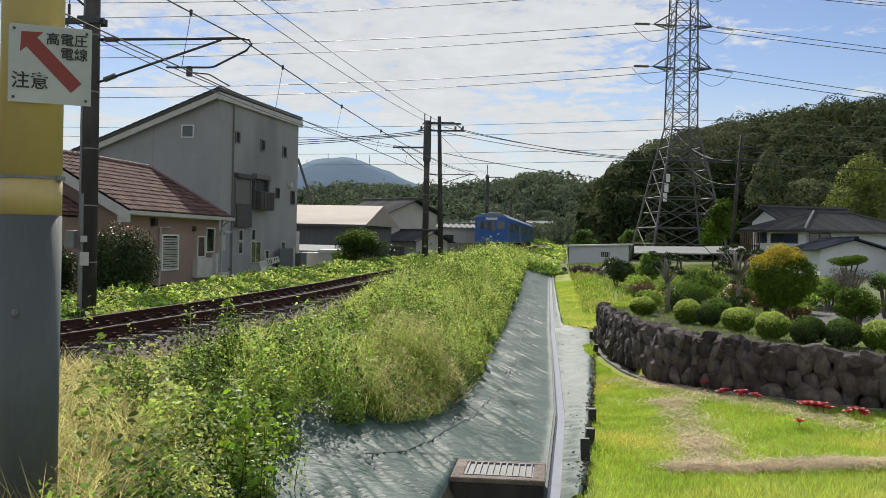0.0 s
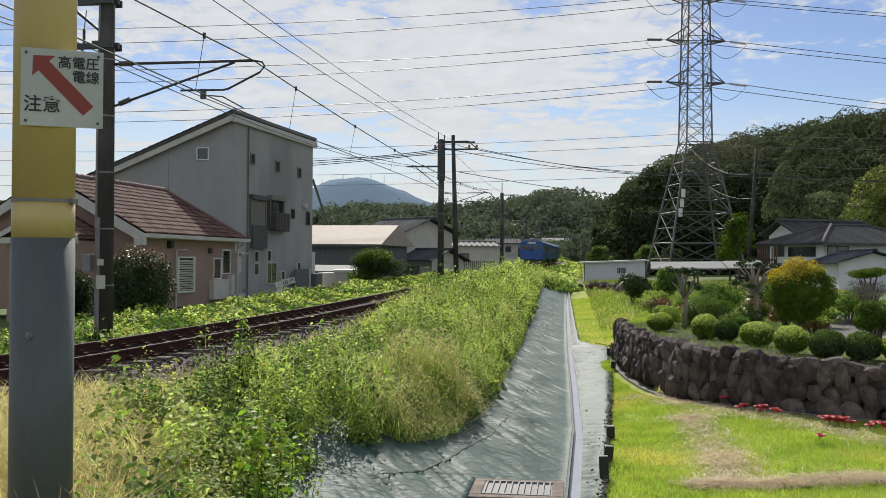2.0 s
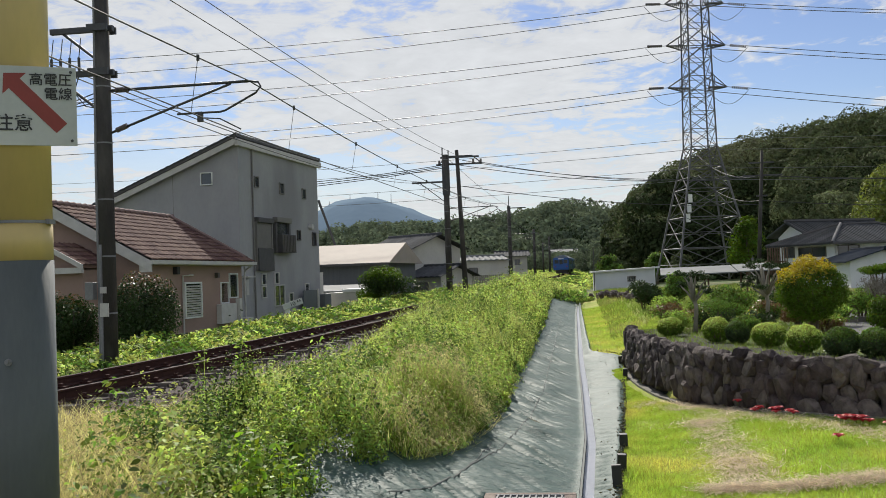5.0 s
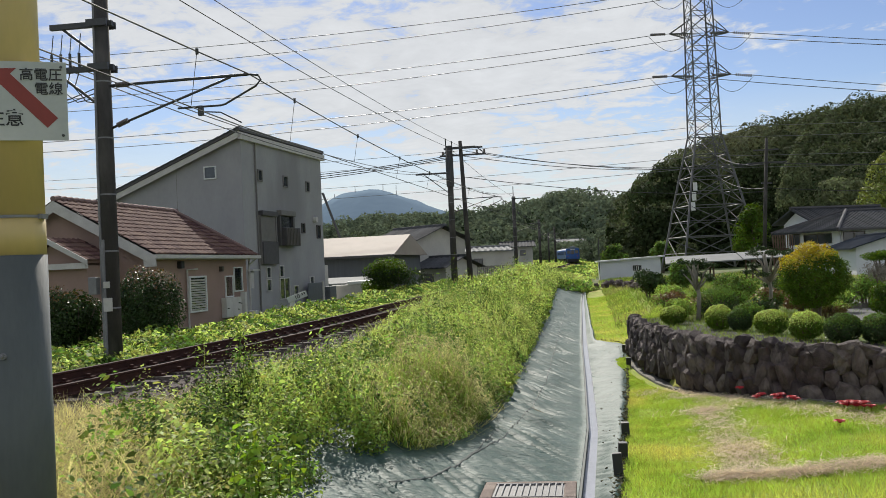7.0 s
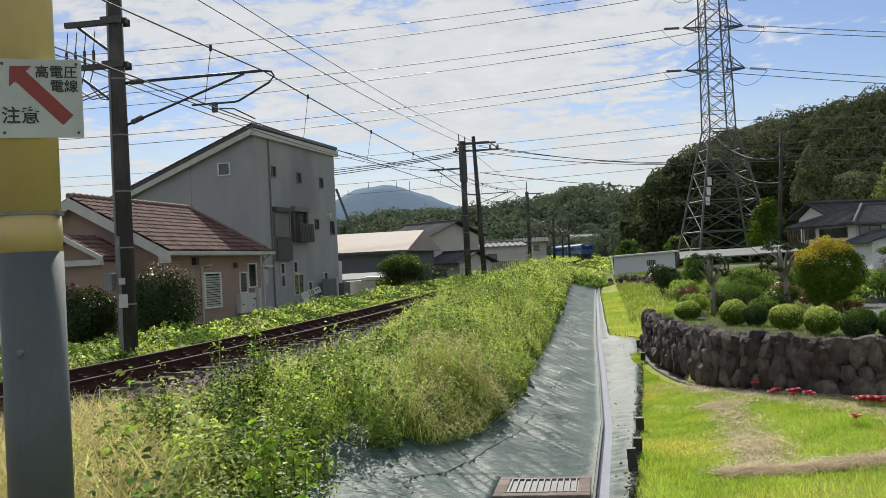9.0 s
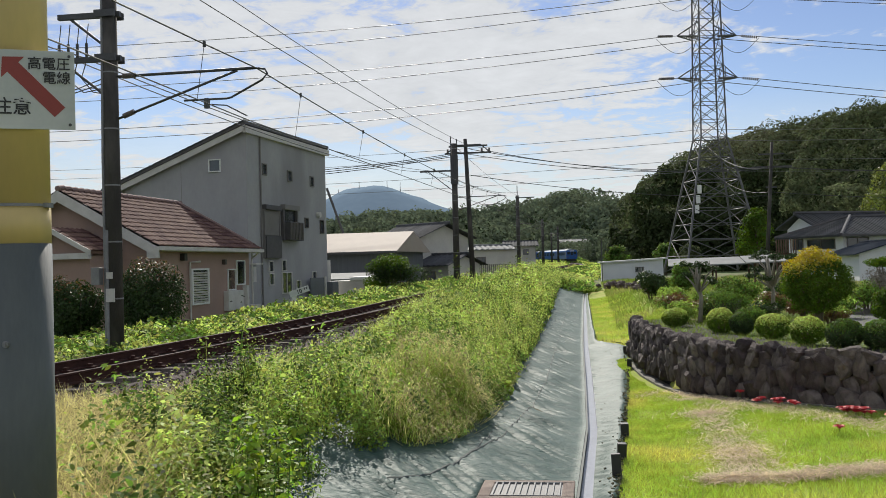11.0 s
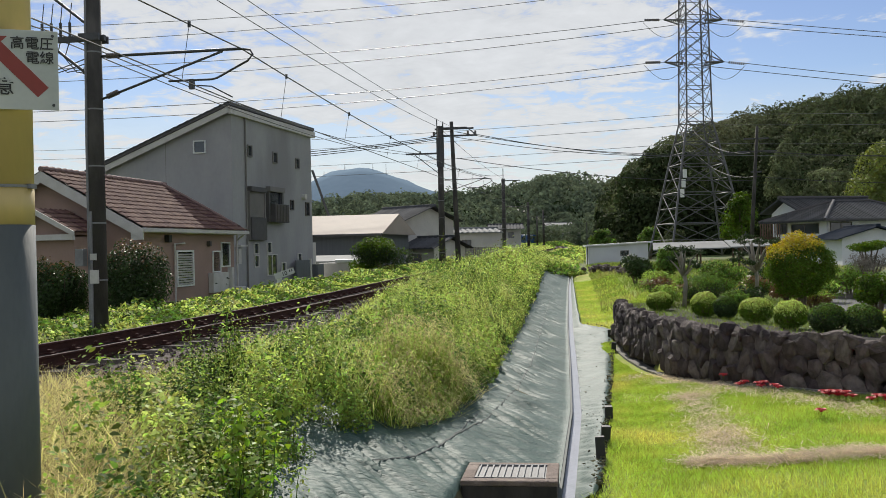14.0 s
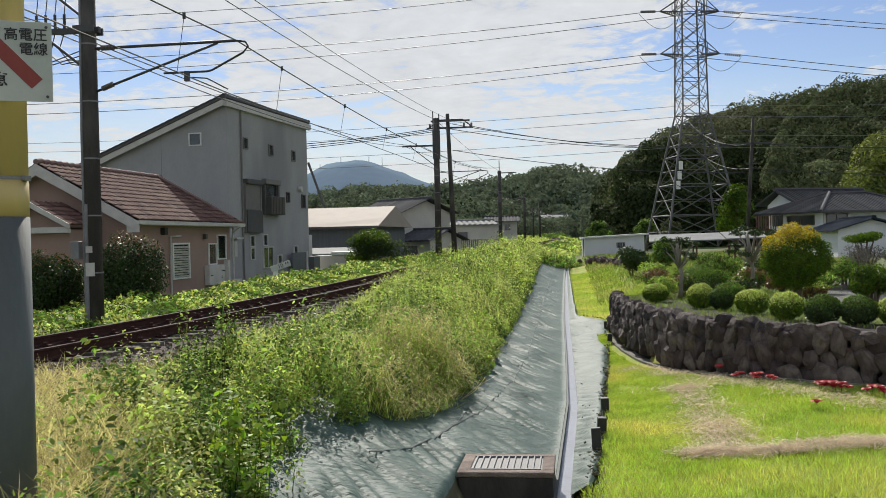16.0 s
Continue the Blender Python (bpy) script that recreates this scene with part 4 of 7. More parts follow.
        for k in range(5):
            t0, t1 = k / 5, (k + 1) / 5 + 0.04
            q = lambda t, y, up: (x0 + (x1 - x0) * t, y, 3.2 - 0.75 * t + up)
            for j in range(7):
                y0 = -1.7 + 0.29 * j
                part("tile", Geo().add([q(t0, y0, 0.01), q(t0, y0 + 0.27, 0.01), q(t1, y0 + 0.27, 0.05), q(t1, y0, 0.05), q(t1, y0 + 0.135, 0.09), q(t0, y0 + 0.135, 0.05)], [(0, 5, 4, 3), (5, 1, 2, 4), (3, 4, 2)]), "tile", th)
        part("verge_board", Geo().add([(x0, -1.74, 3.22), (x1 + 0.05 * sx, -1.74, 2.46), (x1 + 0.05 * sx, -1.74, 2.30), (x0, -1.74, 3.04), (x0, -1.70, 3.22), (x1 + 0.05 * sx, -1.70, 2.46), (x1 + 0.05 * sx, -1.70, 2.30), (x0, -1.70, 3.04)], [(0, 1, 2, 3), (7, 6, 5, 4), (0, 4, 5, 1), (2, 6, 7, 3)]), "trim", th, "pale verge board")
    part("porch_beam", Geo().box(-3.7, -1.1, -1.68, -1.5, 2.2, 2.38), "trim", th, "off-white porch beam")
    part("porch_wall", Geo().prism([(-3.6, -0.3), (-1.2, -0.3), (-1.2, 2.3), (-2.4, 3.0), (-3.6, 2.3)], -1.4, 0.3), "pink", th)
    # raised verge tiles on the far edge of the roof
    part("verge_cap", Geo().tube([(x_r, 8.85, H + rise + 0.1), (-1.4, 8.85, H + rise * 0.5 + 0.12), (0.2, 8.85, H + 0.2)], 0.07, 8), "ridge", th, "pale raised verge tiles")


def build_tall_house():
    # local: x 0 is the trackside wall, y 0 the wall that faces the level crossing
    th = thing("grey_house", "three-storey grey stucco house with a single-pitch roof", "house", pose(-15.04, 43.4, 0.5, 0, 0, -5))
    D, Ln, H = 11.0, 10.4, 8.35
    zl = H - 4.4
    part("wall", Geo().prism([(0, 0), (0, H), (-D, zl), (-D, 0)], 0, Ln), "stucco", th)
    g = Geo()
    up = 0.16
    b, c = (0.1, H + 0.1), (-D - 0.5, zl - 0.05)
    for p, q in ((b, c),):
        vs = [(p[0], -0.35, p[1]), (q[0], -0.35, q[1]), (q[0], Ln + 0.35, q[1]), (p[0], Ln + 0.35, p[1])]
        g.add(vs + [(x, y, z + up) for x, y, z in vs], [(3, 2, 1, 0), (4, 5, 6, 7), (0, 1, 5, 4), (1, 2, 6, 5), (2, 3, 7, 6), (3, 0, 4, 7)])
    part("roof", g, "roofedge", th, "thin dark roof edge")
    for k in range(34):
        p = Vector((b[0], -0.38, b[1] + up)).lerp(Vector((c[0], -0.38, c[1] + up)), k / 34)
        part("verge_tile", Geo().box(-0.36, 0.0, 0, 0.3, -0.02, 0.035), "darktile", th, m=Matrix.Translation(p) @ Matrix.Rotation(-math.atan2(b[1] - c[1], b[0] - c[0]), 4, "Y") @ Matrix.Rotation(-0.06, 4, "Y"))
    f = Geo()
    f.add([(b[0], -0.3, b[1] - 0.02), (c[0], -0.3, c[1] - 0.02), (c[0], -0.3, c[1] - 0.3), (b[0], -0.3, b[1] - 0.3)], [(0, 1, 2, 3)])
    f.box(0.0, 0.16, -0.3, Ln + 0.3, H - 0.3, H + 0.02)
    part("fascia", f, "trim", th, "pale fascia board")
    side = lambda y, z: pose(0.012, y, z, 0, 0, 90)
    window(th, 0.62, 0.6, pose(-1.89, -0.012, 6.33), "white", False)
    for y, z, w, h, fm in ((1.70, 6.28, 0.52, 0.56, "shutter"), (4.8, 6.2, 0.6, 0.58, "shutter"), (7.95, 6.15, 0.55, 0.57, "shutter"), (7.07, 3.9, 0.48, 0.55, "bronze"), (9.33, 3.66, 0.55, 0.75, "bronze"),
                        (2.24, 0.99, 0.55, 0.6, "trim"), (2.24, 1.62, 0.55, 0.56, "trim"), (3.84, 1.65, 0.56, 0.58, "trim"), (3.81, 0.53, 1.3, 1.08, "trim"), (5.67, 0.7, 0.6, 0.48, "trim"), (7.98, 1.18, 0.6, 0.44, "trim")):
        window(th, w, h, side(y, z), fm, w > 1)
    sh = part("shutter_window", Geo().box(0, 0.09, 1.72, 3.42, 3.4, 4.65), "shutter", th, "lowered grey roller shutter", bevel=0.01)
    part("shutter_box", Geo().box(0, 0.24, 1.62, 3.52, 4.62, 4.86), "roofedge", sh, bevel=0.02)
    part("rail_panel", Geo().box(0.0, 0.2, 1.66, 3.48, 2.3, 3.38), "roofedge", sh, "dark panel under the shutter", bevel=0.01)
    for k in range(12):
        part("slat", Geo().box(0.09, 0.1, 1.75, 3.39, 3.43 + 0.1 * k, 3.51 + 0.1 * k), "shutter", sh)
    for y0 in (1.62, 3.42):
        part("guide_rail", Geo().box(0, 0.13, y0, y0 + 0.1, 2.3, 4.65), "shutter", sh)
    sh2 = part("shutter_window", Geo().box(0.01, 0.05, 3.95, 5.7, 4.05, 4.75), "glass", th, "open window with shutter box")
    part("shutter_box", Geo().box(0, 0.26, 3.85, 5.8, 4.72, 4.98), "shutter", sh2, bevel=0.02)
    for y0, y1, z0 in ((3.85, 4.05, 3.2), (5.6, 5.8, 4.05)):
        part("frame", Geo().box(0, 0.16, y0, y1, z0, 4.72), "roofedge", sh2)
    part("railing_box", Geo().box(0.0, 0.4, 4.1, 5.95, 3.2, 4.12), "roofedge", sh2, "dark window railing box", bevel=0.02)
    for k in range(9):
        part("slat", Geo().box(0.4, 0.42, 4.13 + 0.2 * k, 4.28 + 0.2 * k, 3.24, 4.08), "bronze", sh2)
    part("downpipe", Geo().tube([(0.06, 1.42, H - 0.1), (0.06, 1.42, -0.3)], 0.04, 8).tube([(0.12, 0.9, H - 0.02), (0.06, 1.42, H - 0.1)], 0.04, 8), "shutter", th)
    part("vent_hood", Geo().tube([(0, 8.95, 4.68), (0.22, 8.95, 4.68)], 0.16, 14), "trim", th, bevel=0.02)
    part("screen", Geo().box(0.3, 0.36, 6.9, 8.9, -0.4, 1.25), "barnwall", th, "blue-grey screen by the wall")
    part("screen_post", Geo().box(0.28, 0.4, 8.95, 9.15, -0.4, 1.3), "trim", th)
    part("cupboard", Geo().box(0, 0.6, 9.5, 10.5, -0.4, 1.0), "barnwall", th, "grey outdoor cupboard", bevel=0.02)
    part("back_wall", Geo().box(-2.0, -0.25, Ln, Ln + 1.2, -0.4, 2.2), "plaster", th, "low cream extension")
    part("meter_box", Geo().box(0, 0.15, 0.2, 0.5, 1.2, 1.9), "trim", th)
    part("meter_shelf", Geo().box(0, 0.3, 0.1, 0.9, 2.0, 2.08), "trim", th)
    ac = part("air_conditioner", Geo().box(0.15, 0.5, 5.6, 6.5, -0.35, 0.3), "trim", th, "pale outdoor unit", bevel=0.03)
    part("fan_grille", Geo().tube([(0.5, 6.1, 0.0), (0.52, 6.1, 0.0)], 0.24, 18), "roofedge", ac)
    part("wall_joint", Geo().box(-3.32, -3.3, -0.004, 0.0, 0, zl + 2.9), "shutter", th, "thin vertical joint in the stucco")
    brace_pole = thing("leaning_pole", "dark slanting stay pole behind the grey house", "pole", pose(-17.6, 76.5, 0.3))
    part("stay", Geo().tube([(-2.6, 0, 8.3), (-1.0, 0, 3.7), (0, 0, -0.2)], 0.1, 8), "dark_steel", brace_pole)


def simple_house(name, label, m, w, d, h, rise, wall, roof, over=0.5, wins=(), axis="x"):
    """A gabled house; its ridge runs along local x; the front faces -y."""
    th = thing(name, label, "house", m)
    part("wall", Geo().box(-w / 2, w / 2, 0, d, -0.5, h), wall, th)
    for x in (-w / 2, w / 2 - 0.15):
        gb = Geo().add([(x, 0, h), (x, d, h), (x, d / 2, h + rise * 0.92), (x + 0.15, 0, h), (x + 0.15, d, h), (x + 0.15, d / 2, h + rise * 0.92)], [(0, 1, 2), (5, 4, 3), (0, 3, 4, 1), (1, 4, 5, 2), (2, 5, 3, 0)])
        part("gable", gb, wall, th)
    for s in (0, 1):
        y0, y1 = (-over, d / 2) if s == 0 else (d + over, d / 2)
        z0, z1 = h - 0.1, h + rise
        base = Geo().add([(-w / 2 - over, y0, z0 + 0.02), (w / 2 + over, y0, z0 + 0.02), (w / 2 + over, y1, z1 + 0.02), (-w / 2 - over, y1, z1 + 0.02)], [(0, 1, 2, 3)])
        rf = part("roof", base, roof, th)
        n = max(6, int(w / 0.45))
        wd = (w + 2 * over) / n * 0.92
        t = 0.10
        vs = [(0, y0, z0), (wd, y0, z0), (wd, y1, z1), (0, y1, z1)]
        vs += [(x, y, z + t * 0.6) for x, y, z in vs] + [(wd / 2, y0, z0 + t * 1.5), (wd / 2, y1, z1 + t * 1.5)]
        row = Geo().add(vs, [(3, 2, 1, 0), (4, 8, 9, 7), (8, 5, 6, 9), (0, 1, 5, 8, 4), (2, 3, 7, 9, 6), (1, 2, 6, 5), (3, 0, 4, 7)]).mesh("tile_strip")
        row.materials.append(M[roof])
        for k in range(n):
            part("tile_strip", row, roof, rf, m=pose(-w / 2 - over + (w + 2 * over) * k / n, 0, 0))
    part("ridge", Geo().box(-w / 2 - over - 0.05, w / 2 + over + 0.05, d / 2 - 0.15, d / 2 + 0.15, h + rise, h + rise + 0.22), roof, th, bevel=0.05)
    for x, z, ww, hh in wins:
        window(th, ww, hh, pose(x, -0.012, z), "bronze")
    return th


def build_left_far():
    # barn with a beige metal roof
    th = thing("barn", "slate-grey barn with a beige ribbed metal roof", "barn", pose(-15.6, 66, 0.4, 0, 0, -4))
    part("wall", Geo().box(-8, 2.7, 0, 9, -0.4, 2.95), "barnwall", th)
    g = Geo().add([(-8.5, -0.6, 2.85), (3.2, -0.6, 2.85), (3.15, 4.5, 4.35), (-8.5, 4.5, 4.35), (3.2, 9.5, 2.85), (-8.5, 9.5, 2.85)], [(0, 1, 2, 3), (3, 2, 4, 5), (1, 4, 2)])
    part("roof", g, "metalroof", th, "sun-bleached beige metal roof")
    part("eaves_gutter", Geo().box(-8.5, 3.25, -0.72, -0.58, 2.74, 2.9), "roofedge", th)
    lean = thing("lean_to", "low pale sheet roof in front of the barn", "shed", pose(-15.6, 60, 0.3, 0, 0, -4))
    part("roof", Geo().add([(-4, 0, 1.25), (3.2, 0, 1.25), (3.2, 3, 1.6), (-4, 3, 1.6), (-4, 0, 1.15), (3.2, 0, 1.15), (3.2, 3, 1.5), (-4, 3, 1.5)], [(0, 1, 2, 3), (7, 6, 5, 4), (0, 4, 5, 1), (1, 5, 6, 2), (2, 6, 7, 3), (3, 7, 4, 0)]), "greyroof", lean)
    part("wall", Geo().box(-3.9, 3.0, 0.2, 2.9, -0.3, 1.16), "barnwall", lean)
    bw = thing("white_tank", "small white boxed tank behind the track", "tank", pose(-12.4, 55.5, 0.45, 0, 0, -4))
    part("body", Geo().box(-1.9, 0.3, 0, 1.2, -0.3, 1.05), "trim", bw, bevel=0.03)
    part("cap", Geo().box(-0.9, 0.5, -0.1, 1.3, 1.05, 1.25), "white", bw, bevel=0.03)
    simple_house("tiled_house", "cream two-storey house with a striped tile roof", pose(-15.0, 79, 0.5, 0, 0, -40), 5.4, 5.2, 3.95, 1.1, "plaster", "darktile", 0.6, ((-0.5, 2.2, 1.6, 1.0), (-1.8, 0.6, 1.6, 1.1)))
    simple_house("annex", "low cream annex with a dark tiled roof", pose(-11.9, 76, 0.5, 0, 0, -38), 4.0, 3.4, 1.75, 0.75, "plaster", "darktile", 0.5, ((-1.2, 0.4, 1.8, 0.9),))
    simple_house("small_house", "small white outbuilding with a corrugated roof", pose(-8.6, 92, 0.6, 0, 0, 20), 4.2, 4, 3.0, 0.3, "plaster", "greyroof", 0.3, ((-1.6, 1.6, 0.9, 0.7),))
    simple_house("far_house", "grey-brown house with white lower wall beyond the track", pose(-11.6, 172, 1.0, 0, 0, 8), 5.0, 5, 4.2, 0.8, "plaster", "darktile", 0.6, ((0.3, 2.6, 1.0, 1.0),))
    simple_house("far_house", "low dark-roofed house beyond the weeds", pose(-17.5, 150, 0.8, 0, 0, 25), 8, 5, 1.9, 1.3, "plaster", "darktile", 0.6, ((-1.5, 0.5, 2.2, 1.0),))
    simple_house("far_house", "low dark-roofed house beyond the weeds", pose(-22, 165, 0.8, 0, 0, -10), 9, 5, 2.4, 1.5, "plaster", "darktile", 0.6, ((-1.5, 0.5, 2.2, 1.0),))
    simple_house("far_house", "far house with pale roof under the wooded slope", pose(-3.5, 330, 2.4, 0, 0, 12), 11, 7, 6.2, 0.9, "plaster", "greyroof", 0.8, ((-3.0, 0.6, 2.4, 1.4),))
    fence = thing("fence", "grey slatted garden fence beside the track", "fence", pose(-9.2, 84, 0.7, 0, 0, 65))
    for k in range(22):
        part("slat", Geo().box(k * 0.34, k * 0.34 + 0.2, 0, 0.04, 0, 1.5), "concrete", fence)


def build_right_far():
    th = thing("shed", "long low white corrugated shed with a mono-pitch roof", "shed", pose(1.55, 95, 0.15, 0, 0, 3))
    part("wall", Geo().prism([(0, -0.2), (5.6, -0.2), (5.6, 2.12), (0, 1.88)], 0, 3.6), "shedwall", th)
    part("roof", Geo().prism([(-0.3, 1.88), (6.0, 2.14), (6.0, 2.28), (-0.3, 2.02)], -0.35, 3.9), "white", th, "thin white roof sheet")
    rb = Geo()
    for k in range(28):
        rb.box(0.1 + 0.2 * k, 0.16 + 0.2 * k, -0.03, 0.0, -0.2, 1.9)
    part("wall_rib", rb, "shedwall", th)
    window(th, 0.8, 0.5, pose(3.0, -0.03, 0.95), "bronze")
    part("drainpipe", Geo().tube([(-0.1, -0.1, -0.2), (-0.1, -0.1, 4.2)], 0.04, 8), "dark_steel", th)
    # open carport
    cp = thing("carport", "open carport with a rusty-edged corrugated roof", "carport", pose(5.1, 60, 0.85, 0, 0, -4))
    for x0, x1, zf, zb in ((-0.1, 4.3, 1.02, 1.42), (4.35, 6.7, 1.10, 1.5)):
        vs = [(x0, -0.2, zf), (x1, -0.2, zf + 0.05), (x1, 5.2, zb + 0.05), (x0, 5.2, zb)]
        part("roof", Geo().add(vs + [(x, y, z - 0.07) for x, y, z in vs], [(0, 1, 2, 3), (7, 6, 5, 4), (0, 4, 5, 1), (1, 5, 6, 2), (2, 6, 7, 3), (3, 7, 4, 0)]), "greyroof", cp)
    for x in (0.4, 2.6, 4.8, 6.3):
        for y in (0.3, 4.6):
            part("post", Geo().box(x, x + 0.1, y, y + 0.1, -0.4, 1.05 if y < 1 else 1.38), "wood", cp)
    wh = thing("white_house", "white two-storey house with grey tiled hipped roofs", "house", pose(18.55, 75, 0.4, 0, 0, 25))
    A, B, ez, rz = 9.5, 6.2, 3.4, 4.75
    part("wall", Geo().box(0, A, 0, B, -0.6, ez), "shedwall", wh)
    o = 0.85
    c0, c1, c2, c3 = (-o, -o, ez - 0.1), (A + o, -o, ez - 0.1), (A + o, B + o, ez - 0.1), (-o, B + o, ez - 0.1)
    r0, r1 = (B / 2, B / 2, rz), (A - B / 2, B / 2, rz)
    rib = Geo().tube([(0, 0, 0), (1, 0, 0)], 0.055, 6).mesh("tile_rib")
    rib.materials.append(M["darktile"])
    for vs in ([c0, c1, r1, r0], [c1, c2, r1], [c3, c0, r0], [c2, c3, r0, r1]):
        n = len(vs)
        rf = part("roof", Geo().add(vs + [(x, y, z - 0.14) for x, y, z in vs], [tuple(range(n)), tuple(range(2 * n - 1, n - 1, -1))] + [((k + 1) % n, k, n + k, n + (k + 1) % n) for k in range(n)]), "darktile", wh)
        if vs[0] in (c0, c3):
            e0, e1 = Vector(vs[0]), Vector(vs[1])
            ln, d = (e1 - e0).length, (e1 - e0).normalized()
            upv = (Vector(vs[2]) - e1 - d * (Vector(vs[2]) - e1).dot(d)).normalized()
            full = (Vector(vs[2]) - e1).dot(upv)
            for k in range(1, int(ln / 0.3)):
                t = k * 0.3
                far = full * min(1.0, t / (B / 2 + o), (ln - t) / (B / 2 + o))
                p = e0 + d * t
                part("tile_rib", rib, "darktile", rf, m=Matrix.Translation(p) @ upv.to_track_quat("X", "Z").to_matrix().to_4x4() @ Matrix.Diagonal((far, 1, 1, 1)))
    for p, q in ((c0, r0), (c3, r0), (c1, r1), (c2, r1), (r0, r1)):
        part("hip_ridge", Geo().tube([p, (q[0], q[1], q[2] + 0.06)], 0.13, 6), "roofedge", wh)
    part("eaves_gutter", Geo().box(-o, A + o, -o - 0.1, -o, ez - 0.22, ez - 0.08), "roofedge", wh)
    part("back_wall", Geo().box(1.9, 9.3, B + 0.02, B + 3.0, -0.6, 4.0), "shedwall", wh)
    gy = B + 1.2
    for y0 in (B - 1.4, B + 3.8):
        vs = [(1.3, y0, 4.1), (9.9, y0, 4.1), (9.9, gy, 5.2), (1.3, gy, 5.2)]
        part("back_roof", Geo().add(vs + [(x, y, z - 0.12) for x, y, z in vs], [(0, 1, 2, 3), (7, 6, 5, 4), (0, 4, 5, 1), (1, 5, 6, 2), (2, 6, 7, 3), (3, 7, 4, 0)]), "darktile", wh)
    for k in range(28):
        part("tile_rib", rib, "darktile", wh, m=Matrix.Translation((1.4 + 0.3 * k, B - 1.4, 4.13)) @ Vector((0, gy - B + 1.4, 1.1)).to_track_quat("X", "Z").to_matrix().to_4x4() @ Matrix.Diagonal((2.8, 1, 1, 1)))
    part("hip_ridge", Geo().tube([(1.25, gy, 5.27), (9.9, gy, 5.27)], 0.15, 6), "roofedge", wh)
    part("gable", Geo().add([(1.9, B - 0.6, 4.0), (1.9, B + 3.0, 4.0), (1.9, gy, 5.0), (2.1, B - 0.6, 4.0), (2.1, B + 3.0, 4.0), (2.1, gy, 5.0)], [(2, 1, 0), (3, 4, 5), (0, 1, 4, 3), (1, 2, 5, 4), (2, 0, 3, 5)]), "shedwall", wh)
    window(wh, 1.9, 0.75, pose(0.25, -0.012, 2.35), "bronze")
    for y0, ww, hh in ((5.9, 1.3, 0.85), (4.1, 3.2, 0.75)):
        window(wh, ww, hh, pose(-0.012, y0, 2.3, 0, 0, -90), "bronze")
    part("downpipe", Geo().tube([(0.1, -0.1, ez - 0.2), (0.1, -0.1, -0.4)], 0.06, 8), "trim", wh)
    simple_house("house_wing", "lower white wing with a blue-black tiled gable roof", pose(21.5, 69.5, 0.4, 0, 0, 90), 7.0, 4.2, 1.9, 0.68, "shedwall", "bluetile", 0.45)
    lw = thing("porch", "brown timber porch wall with a beige awning", "porch", pose(23.0, 63, 0.6))
    part("awning", Geo().add([(-1.2, -0.2, 1.15), (4, -0.2, 1.15), (4, 2.4, 1.75), (-1.2, 2.4, 1.75), (-1.2, -0.2, 1.05), (4, -0.2, 1.05), (4, 2.4, 1.65), (-1.2, 2.4, 1.65)], [(0, 1, 2, 3), (7, 6, 5, 4), (0, 4, 5, 1), (1, 5, 6, 2), (2, 6, 7, 3), (3, 7, 4, 0)]), "metalroof", lw)
    part("wall", Geo().box(-0.8, 3.6, 2.0, 2.3, -0.5, 1.7), "wood", lw)
    st = thing("balcony", "brown timber balcony on the white house", "balcony", pose(13.9, 75.5, 0.5))
    part("floor", Geo().box(0, 1.4, 0, 2.5, 1.9, 2.0), "wood", st)
    for k in range(9):
        part("slat", Geo().box(0.02 + 0.17 * k, 0.1 + 0.17 * k, 0, 0.05, 1.0, 3.0), "wood", st)
    for x in (0.05, 1.3):
        part("post", Geo().box(x, x + 0.1, 0.1, 0.2, -0.5, 2.0), "wood", st)


build_pink_house()
build_tall_house()
build_left_far()
build_right_far()


# ---- yellow pole and sign ----
def build_sign_pole():
    th = thing("utility_pole", "roadside utility pole with yellow and grey-green protective sleeves", "utility pole", pose(-2.565, 4.63, 0.5))
    part("pole", Geo().tube([(0, 0, -0.3), (0, 0, 6.5)], [0.150, 0.142], 32), "concrete", th, smooth=True)
    part("sleeve", Geo().tube([(0, 0, -0.2), (0, 0, 1.955)], 0.170, 40), "greenpole", th, "grey-green sleeve", smooth=True)
    part("sleeve", Geo().tube([(0, 0, 1.955), (0, 0, 2.16)], 0.168, 40).tube([(0, 0, 2.164), (0, 0, 4.6)], 0.167, 40), "yellow", th, "faded yellow sleeve", smooth=True)
    part("band", Geo().tube([(0, 0, 2.155), (0, 0, 2.17)], 0.172, 40).box(0.15, 0.19, -0.03, 0.03, 2.15, 2.175), "steel", th)
    part("bolt", Geo().tube([(0.02, -0.165, 1.42), (0.02, -0.182, 1.42)], 0.018, 16).tube([(0.02, -0.18, 1.42), (0.02, -0.192, 1.42)], 0.009, 6), "steel", th)
    part("drip_stain", Geo().tube([(0, 0, 4.6), (0, 0, 4.62)], 0.171, 30), "steel", th)


def text_mesh(body, size, name):
    cu = bpy.data.curves.new(name, "FONT")
    cu.body, cu.size, cu.extrude, cu.offset = body, size, 0.0008, size * 0.012
    cu.align_x, cu.align_y = "CENTER", "CENTER"
    ob = new(name, cu)
    dg = bpy.context.evaluated_depsgraph_get()
    me = bpy.data.meshes.new_from_object(ob.evaluated_get(dg))
    bpy.data.objects.remove(ob)
    bpy.data.curves.remove(cu)
    me.materials.clear()
    return me


